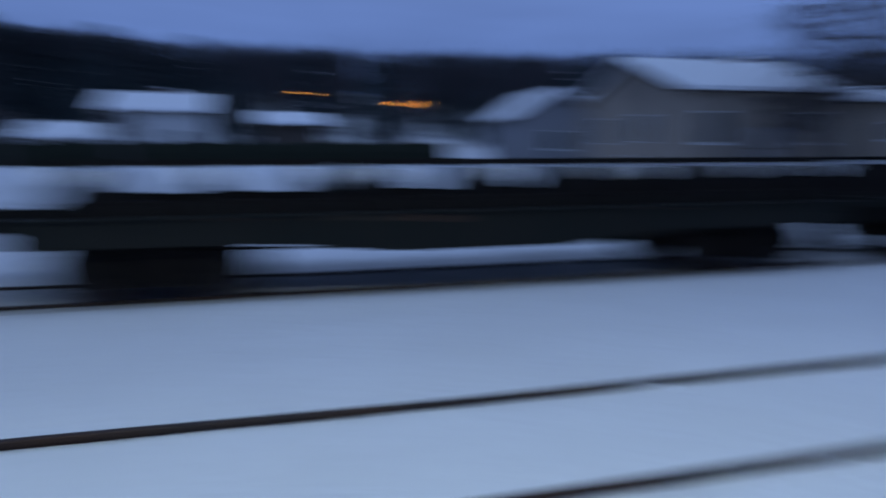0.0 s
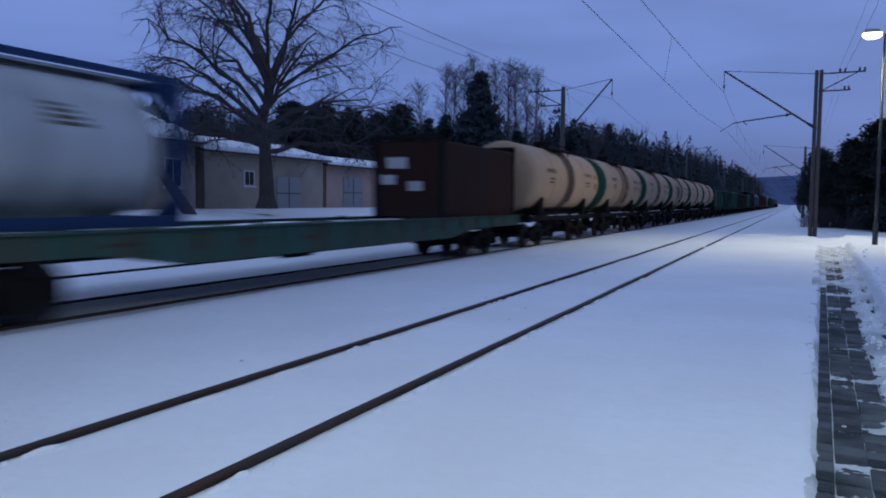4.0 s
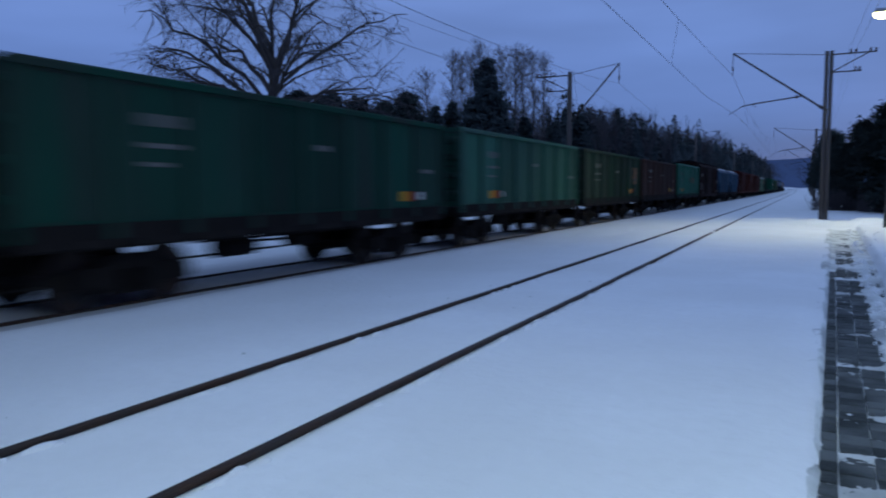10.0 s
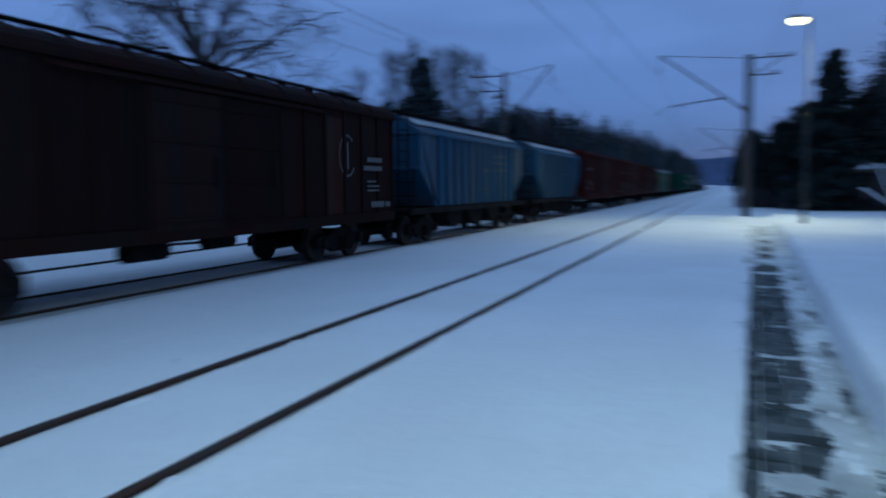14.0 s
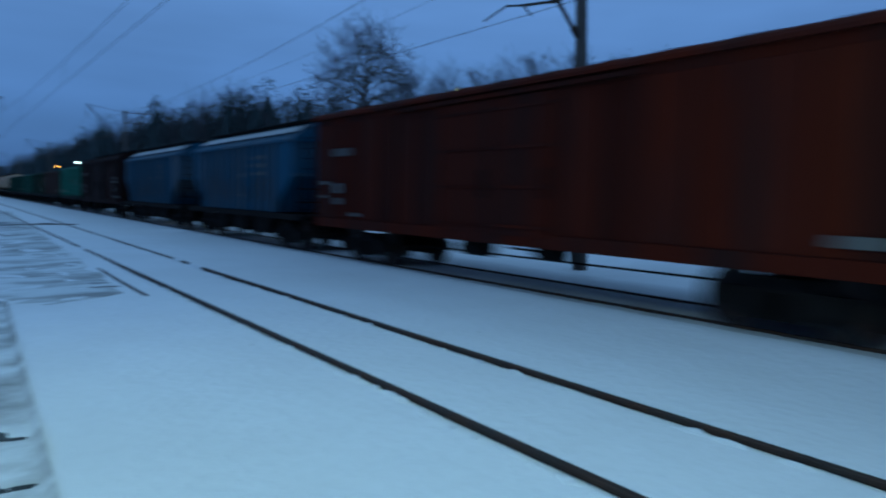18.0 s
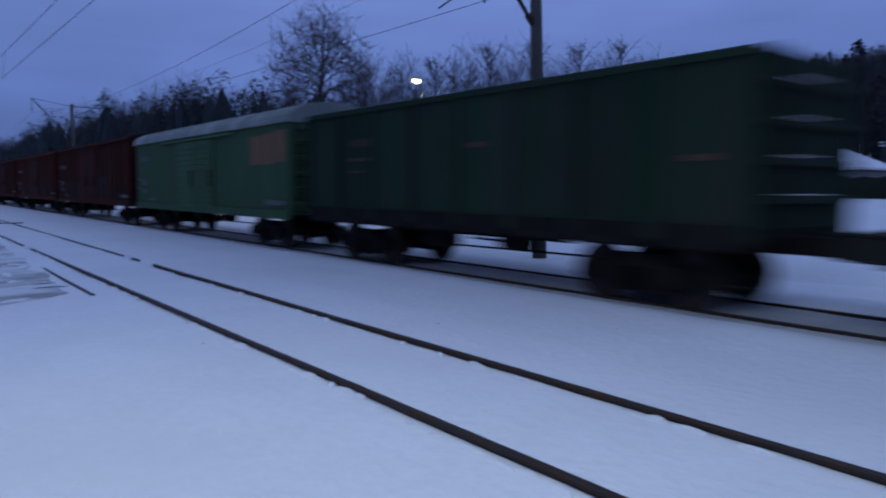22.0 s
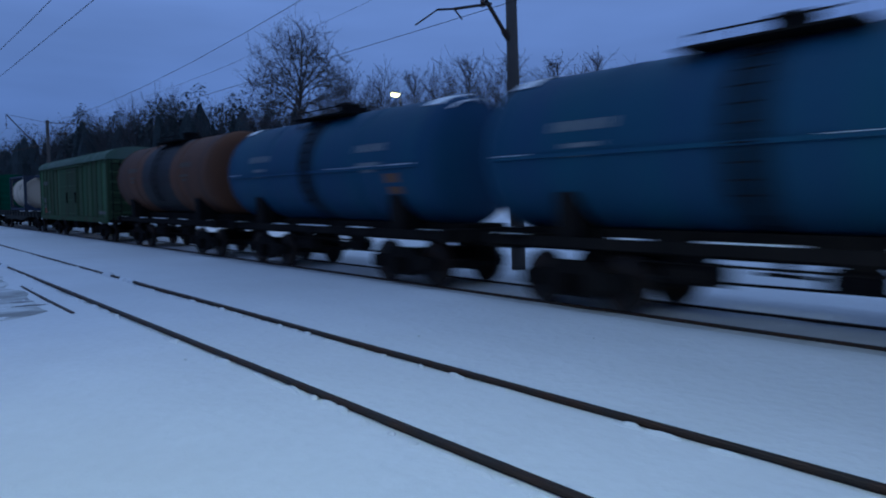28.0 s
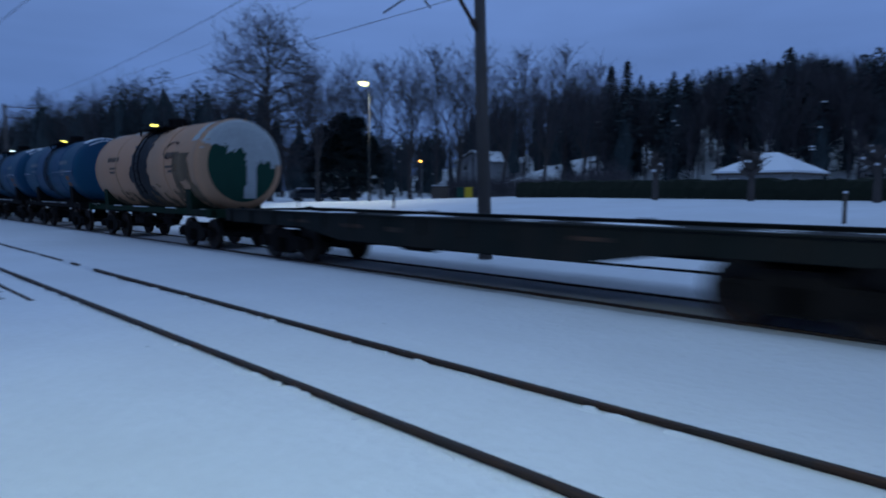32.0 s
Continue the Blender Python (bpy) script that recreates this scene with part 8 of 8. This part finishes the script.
for x, y, h in ((-24.3, -7.9, 0.95), (-24.6, -31.0, 0.9), (-24.0, 14.0, 0.95)):
    w = thing("marker_post", pose(x, y, ground_z(x, y)), "short weathered marker post capped with snow", "post", "marker posts")
    part("post", Build().bevelbox(-0.05, 0.05, -0.05, 0.05, -0.2, h, 0.015), M["wood"], w)
    part("cap", Build().bevelbox(-0.06, 0.06, -0.06, 0.06, h, h + 0.06, 0.02), M["snow_cap"], w)

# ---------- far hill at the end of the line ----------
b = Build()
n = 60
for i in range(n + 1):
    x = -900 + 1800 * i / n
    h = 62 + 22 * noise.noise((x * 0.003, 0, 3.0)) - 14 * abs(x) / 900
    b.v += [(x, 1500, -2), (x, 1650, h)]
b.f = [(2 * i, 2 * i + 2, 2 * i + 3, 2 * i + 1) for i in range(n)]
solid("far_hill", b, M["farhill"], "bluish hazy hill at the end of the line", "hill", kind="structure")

# ---------- snow heaps along the tracks ----------
def heap(x, y, rx, ry, h, seed, label="low mound of shovelled snow"):
    b = Build()
    n, m = 18, 6
    for j in range(m + 1):
        f = j / m
        for i in range(n):
            a = 2 * math.pi * i / n
            k = 1 + 0.25 * noise.noise((math.cos(a) * 1.5, math.sin(a) * 1.5, seed))
            px, py = x + rx * k * (1 - f) * math.cos(a), y + ry * k * (1 - f) * math.sin(a)
            b.v.append((px, py, ground_z(px, py) - 0.03 + h * (1 - (1 - f) ** 2) * (1 + 0.3 * noise.noise((px * 2, py * 2, seed)))))
    b.f = [(j * n + i, j * n + (i + 1) % n, (j + 1) * n + (i + 1) % n, (j + 1) * n + i) for j in range(m) for i in range(n)]
    return solid("snow_mound", b, M["snow"], label, "snow mound", "snow mounds", smooth=True)


for x, y, rx, ry, h in ((-7.6, 30, 1.2, 3.0, 0.14), (-6.6, 23, 0.8, 1.4, 0.08), (2.2, 38.5, 2.2, 1.6, 0.30), (0.4, 40.0, 2.0, 1.4, 0.26), (-1.5, 43, 2.4, 1.5, 0.2), (2.6, -66, 3.0, 6.0, 0.9), (1.8, -80, 2.0, 6.0, 0.8),
                        (-16.5, -9, 2.0, 5.0, 0.35), (-17.5, 3, 2.5, 5.0, 0.45), (-16.2, -22, 1.6, 4.0, 0.3), (-16.8, 14, 2.0, 5.0, 0.35)):
    heap(x, y, rx, ry, h, x * 3.1 + y)

# dirty prints and clods on the snow
b = Build()
rg = random.Random(12)
for i in range(40):
    x, y = rg.uniform(-9.0, -3.0), rg.choice((rg.uniform(3, 20), rg.uniform(-18, -3)))
    if abs(abs(x - NEAR) - GAUGE) < 0.12:
        continue
    s = rg.uniform(0.01, 0.03)
    z = ground_z(x, y)
    b.add([(x - s, y - s * 1.4, z - 0.01), (x + s, y - s, z - 0.01), (x + s * 1.1, y + s, z - 0.01), (x - s, y + s * 1.2, z - 0.01), (x, y, z + s * 0.7)], [(0, 1, 4), (1, 2, 4), (2, 3, 4), (3, 0, 4)])
solid("dirt_clods", b, M["slush"], "small dirty clods scattered on the snow", "clods", kind="stuff")

# ---------- swept path with pavers ----------
path = thing("pavement_path", pose(0, 0, 0), "swept path of dark wet pavers between snow edges", "path", kind="structure")
tilt = math.degrees(math.atan(0.03))
me_pv = [Build().bevelbox(-0.108, 0.108, -0.108, 0.108, -0.08, 0.0 + d, 0.006).mesh(f"paver_{i}", M["paver"]) for i, d in enumerate((0.0, 0.004, -0.004))]
me_kb = Build().bevelbox(-0.058, 0.058, -0.10, 0.10, -0.08, 0.006, 0.008).mesh("kerb_block", M["paver"])
ZP = -0.128
b = Build()
ys = spread(2.05, 36.7, 0.7) + [36.7]
for y in ys:
    b.v += [(path_left(y) + u, y, ZP - 0.028) for u in (0.045, 1.16)]
b.f = [(2 * j, 2 * j + 1, 2 * j + 3, 2 * j + 2) for j in range(len(ys) - 1)]
part("bedding", b, M["bedding"], path, "dark wet sand in the joints")
rg = random.Random(5)
far_b = Build()
y = 2.2
while y < 36.4:
    for k in range(4):
        x = path_left(y) + 0.30 + 0.22 * k + rg.uniform(-0.004, 0.004)
        if y < 18.5:
            part("paver", me_pv[rg.randrange(3)], None, path, at=pose(x, y, ZP + rg.uniform(-0.003, 0.003), rg.uniform(-0.6, 0.6), rg.uniform(-0.6, 0.6), -tilt))
        else:
            far_b.bevelbox(x - 0.105, x + 0.105, y - 0.105, y + 0.105, ZP - 0.08, ZP + rg.uniform(-0.004, 0.004), 0.008)
    if y < 18.5:
        part("kerb_block", me_kb, None, path, at=pose(path_left(y) + 0.125, y, ZP + 0.004, 0, 0, -tilt))
    y += 0.222
ob = part("far_pavers", far_b, M["paver"], path)
ob["kind"] = "stuff"
rg = random.Random(6)


def patch(b, x, y, rx, ry, z, h, n=14):
    o = len(b.v)
    ph = rg.uniform(0, 50)
    for ring, (f, hh) in enumerate(((1.0, 0.0), (0.82, h * 0.8), (0.4, h))):
        for i in range(n):
            a = 2 * math.pi * i / n
            k = 1 + 0.45 * noise.noise((math.cos(a) * 1.7, math.sin(a) * 1.7, ph))
            b.v.append((x + rx * f * k * math.cos(a), y + ry * f * k * math.sin(a), z + hh))
    for q in range(2):
        b.f += [(o + q * n + i, o + q * n + (i + 1) % n, o + (q + 1) * n + (i + 1) % n, o + (q + 1) * n + i) for i in range(n)]
    b.f.append(tuple(o + 2 * n + i for i in range(n)))


# trodden snow on the path: thin where the pavers show, in bands across, and heaped as slush along its far half
BANDS = ((3.4, 0.25, 1.0), (4.6, 0.10, 0.8), (5.15, 0.22, 1.2), (5.9, 0.06, 0.7), (6.9, 0.10, 0.55), (8.8, 0.14, 0.9), (10.7, 0.08, 0.6), (12.6, 0.10, 0.6), (14.9, 0.22, 0.9), (17.2, 0.35, 1.0), (19.8, 0.8, 1.2), (22.4, 0.5, 1.0),
         (25.2, 1.0, 1.2), (28.6, 1.2, 1.2), (32.0, 1.5, 1.2), (35.5, 1.6, 1.4))


def slush_height(u, y):
    h = -0.013 + 0.009 * noise.noise((u * 6, y * 3.5, 0.0)) + 0.009 * noise.noise((u * 17, y * 15, 3.0)) + 0.007 * noise.noise((u * 41, y * 37, 6.0)) + 0.010 * max(0, noise.noise((u * 2.2, y * 5.0, 8.0)))
    for yb, wd, k in BANDS:
        if abs(y - yb) < wd * 3:
            h += 0.020 * k * math.exp(-((y - yb + 0.12 * noise.noise((u * 4, yb, 1.0))) / wd) ** 2) * (0.8 + 0.7 * noise.noise((u * 4, y * 2, yb)))
    s = step(0.58, 0.76, u + 0.10 * noise.noise((y * 1.6, 0, 6.0)))
    h += s * (0.035 + 0.022 * noise.noise((u * 13, y * 11, 5.0)))
    h -= 0.045 * math.exp(-((u - 0.92) / 0.045) ** 2) * step(-0.1, 0.25, noise.noise((y * 0.9, 7.0, 0)))
    h += (0.046 + 0.006 * noise.noise((u * 9, y * 7, 2.0))) * step(0.085, 0.03, u + 0.03 * noise.noise((y * 3.1, 2.0, 1.0))) - 0.05 * step(-0.09, -0.16, u) + 0.05 * step(0.98, 1.08, u) + 0.004 * step(10, 24, y)
    return h


b = Build()
us = [-0.19 + 1.31 * i / 78 for i in range(79)]
ys = spread(2.0, 9, 0.024) + spread(9, 14, 0.05) + spread(14, 36.8, 0.11) + [36.8]
for y in ys:
    b.v += [(path_left(y) + u, y, ZP + slush_height(u, y)) for u in us]
b.f = [(j * 79 + i, j * 79 + i + 1, (j + 1) * 79 + i + 1, (j + 1) * 79 + i) for j in range(len(ys) - 1) for i in range(78)]
solid("trodden_snow", b, M["slush"], "thin trodden snow and slush lying in bands on the path", "snow", kind="stuff", smooth=True)
b = Build()
for i in range(260):
    y = 2.2 + 34 * rg.random() ** 1.6
    x = path_left(y) + (rg.gauss(0.80, 0.08) if rg.random() < 0.75 else rg.gauss(1.2, 0.12))
    s = rg.uniform(0.012, 0.045) * (1.1 if y < 12 else 1.6)
    u = x - path_left(y)
    z = max(ground_z(x, y), ZP + slush_height(u, y) if 0.03 < u < 1.1 else -1) - s * 0.2
    vs = []
    for u, v in ((0, -1), (0.9, 0.3), (0.2, 1), (-0.8, 0.6), (-0.9, -0.5)):
        vs.append((x + u * s * rg.uniform(0.7, 1.2), y + v * s * rg.uniform(0.7, 1.2), z))
    vs2 = [(px * 0.5 + x * 0.5, py * 0.5 + y * 0.5, z + s * rg.uniform(0.7, 1.2)) for px, py, _ in vs]
    b.add(vs + vs2, [(i2, (i2 + 1) % 5, 5 + (i2 + 1) % 5, 5 + i2) for i2 in range(5)] + [(5, 6, 7, 8, 9)])
solid("snow_clods", b, M["snow_cap"], "loose clods of snow thrown up beside the path", "snow", kind="stuff")

# ---------- trodden ice on the other end of the platform ----------
rg = random.Random(3)
# rows where the paving shows through: place along the lane, half width, from and to across it, depth
BARE = ((-4.40, 0.10, 0.10, 0.45, 0.040), (-4.86, 0.07, -0.08, 0.10, 0.060), (-5.24, 0.05, -0.16, 0.72, 0.052), (-5.33, 0.07, 0.08, 0.36, 0.056), (-5.42, 0.04, 0.20, 0.55, 0.040), (-5.80, 0.06, 0.30, 0.50, 0.026), (-6.30, 0.07, -0.14, 0.66, 0.052), (-6.44, 0.08, -0.02, 0.20, 0.058), (-6.16, 0.05, 0.20, 0.60, 0.044),
        (-7.25, 0.10, 0.18, 0.50, 0.040), (-7.0, 0.05, 0.30, 0.60, 0.034), (-7.8, 0.08, 0.10, 0.40, 0.030), (-3.7, 0.10, 0.10, 0.50, 0.040))


def lane_ice(u, y):
    h = 0.019 + 0.007 * noise.noise((u * 5, y * 4, 1.0)) + 0.006 * noise.noise((u * 15, y * 14, 4.0)) + 0.006 * noise.noise((u * 37, y * 33, 8.0))
    for y0, wd, u0, u1, k in BARE:
        if abs(y - y0) < 3 * wd:
            h -= k * math.exp(-((y - y0 + 0.05 * noise.noise((u * 5, y0, 1.0))) / wd) ** 2) * step(u0 - 0.05, u0 + 0.05, u) * step(u1 + 0.05, u1 - 0.05, u) * (0.75 + 0.6 * noise.noise((u * 9, y0 * 3, 2.0)))
    return h + 0.07 * step(-0.17, -0.24, u) + 0.07 * step(0.92, 1.02, u)


b = Build()
us = [-0.24 + 1.28 * i / 62 for i in range(63)]
ys = spread(-13.9, -8, 0.08) + spread(-8, -3.2, 0.026) + spread(-3.2, -1.4, 0.06) + [-1.4]
for y in ys:
    b.v += [(path_left(y) + u, y, ZP + lane_ice(u, y) + 0.05 * (1 - step(-1.2, -2.4, y))) for u in us]
b.f = [(j * 63 + i, j * 63 + i + 1, (j + 1) * 63 + i + 1, (j + 1) * 63 + i) for j in range(len(ys) - 1) for i in range(62)]
solid("lane_ice", b, M["wetice"], "trodden dirty ice on the platform lane", "ice", kind="stuff", smooth=True)
b = Build()
ys = spread(-64, -12.2, 0.5) + [-12.2]
cols = 40
for y in ys:
    wide = step(-12.4, -13.6, y)
    left = path_left(y) - 0.20 + 0.04 * noise.noise((0, y * 1.2, 3)) - wide * (1.9 + 0.25 * noise.noise((4, y * 0.8, 3)))
    right = (path_left(y) + 0.92) * (1 - wide) + wide * (3.4 + 1.2 * step(-15, -30, y))
    for i in range(cols + 1):
        x = left + (right - left) * (i / cols) ** (1.0 + 0.25 * wide)
        h = 0.004 + 0.012 * noise.noise((x * 2.2, y * 1.9, 1.0)) + 0.005 * noise.noise((x * 7, y * 5, 4.0))
        b.v.append((x, y, max(ground_z(x, y), ZP + 0.02) + h - (0.05 if i in (0, cols) else 0.0) - 0.08 * step(-12.9, -12.3, y)))
b.f = [(j * (cols + 1) + i, j * (cols + 1) + i + 1, (j + 1) * (cols + 1) + i + 1, (j + 1) * (cols + 1) + i) for j in range(len(ys) - 1) for i in range(cols)]
solid("platform_ice", b, M["wetice"], "trodden icy snow on the platform with wet dark paving showing through", "platform", kind="structure", smooth=True)
w = thing("paving", pose(0, 0, 0), "bare wet pavers showing through the ice", "paving", kind="structure")
y = -8.2
while y < -3.2:
    for k in range(5):
        x = path_left(y) - 0.10 + 0.22 * k + rg.uniform(-0.004, 0.004)
        part("paver", me_pv[rg.randrange(3)], None, w, at=pose(x, y, ZP + rg.uniform(-0.003, 0.004), rg.uniform(-0.8, 0.8), rg.uniform(-0.8, 0.8), -tilt))
    y += 0.222
# bare wet asphalt between patches of ice towards the crossing
b = Build()
xs = [-1.6 + 5.4 * i / 36 for i in range(37)]
ys = spread(-64, -27, 0.3)
for y in ys:
    for x in xs:
        edge = min(1.0, (x + 1.6) / 0.8, (3.8 - x) / 0.8, (y + 64) / 3.0, (-27 - y) / 4.0)
        b.v.append((x, y, ground_z(x, y) + 0.012 + 0.022 * noise.noise((x * 0.8, y * 0.35, 2.0)) + 0.012 * noise.noise((x * 3.1, y * 1.6, 6.0)) - 0.05 * (1 - edge)))
b.f = [(j * 37 + i, j * 37 + i + 1, (j + 1) * 37 + i + 1, (j + 1) * 37 + i) for j in range(len(ys) - 1) for i in range(36)]
solid("asphalt", b, M["asphalt"], "bare wet asphalt between patches of trodden ice", "asphalt", kind="structure", smooth=True)
# level crossing boards and the switch rod
w = thing("level_crossing", pose(0, -42, 0), "dark wet level crossing boards swept of snow", "level crossing", kind="structure")
for i in range(9):
    y = -2.2 + 0.5 * i
    part("board", Build().bevelbox(-3.1, 5.2, y - 0.22, y + 0.22, -0.12, -0.012 + 0.01 * (i % 2), 0.015), M["asphalt"], w)
part("switch_rod", Build().box(NEAR - 1.3, NEAR + 1.6, 1.2, 1.34, -0.06, 0.05).box(NEAR - 0.4, NEAR + 0.4, 0.7, 0.85, -0.06, 0.06), M["rail"], w)
for y in (-14.7, -15.4, -19.0, -23.4):
    patch_b = Build()
    patch(patch_b, -1.75 + 0.045 * y + rg.uniform(-0.1, 0.1), y, rg.uniform(0.18, 0.35), rg.uniform(0.10, 0.2), ground_z(-2.4, y) + 0.002, 0.008)
    solid("bare_patch", patch_b, M["asphalt"], "patch of bare dark ground beside the siding rail", "bare ground", "bare patches")


def motions():
    """The train runs by at a steady speed; its wheels roll while they pass the platform."""
    start = dict(WAGONS)
    for w, y0 in WAGONS:
        walk(w, [(0.0, pose(FAR, y0, ZF)), (32.0, pose(FAR, y0 - SPEED * 32.0, ZF))])
    turn = math.degrees(SPEED / FPS / 0.475)              # between one frame and the next
    for wh, w, off, k in WHEELS:
        mid = (start[w] + off) / SPEED                    # when this wheel passes the eye
        first, last = max(0, round((mid - 1.2) * FPS)), min(32 * FPS, round((mid + 1.2) * FPS))
        if last - first < 2:
            continue
        rows = [(0.0, 0.0)] if first > 0 else []
        rows += [(i / FPS, turn * (i - first)) for i in range(first, last + 1)]
        if last < 32 * FPS:
            rows.append((32.0, turn * (last - first)))
        walk(wh, [(t, pose(0.80, k * 0.925, 0.475, a)) for t, a in rows])


motions()
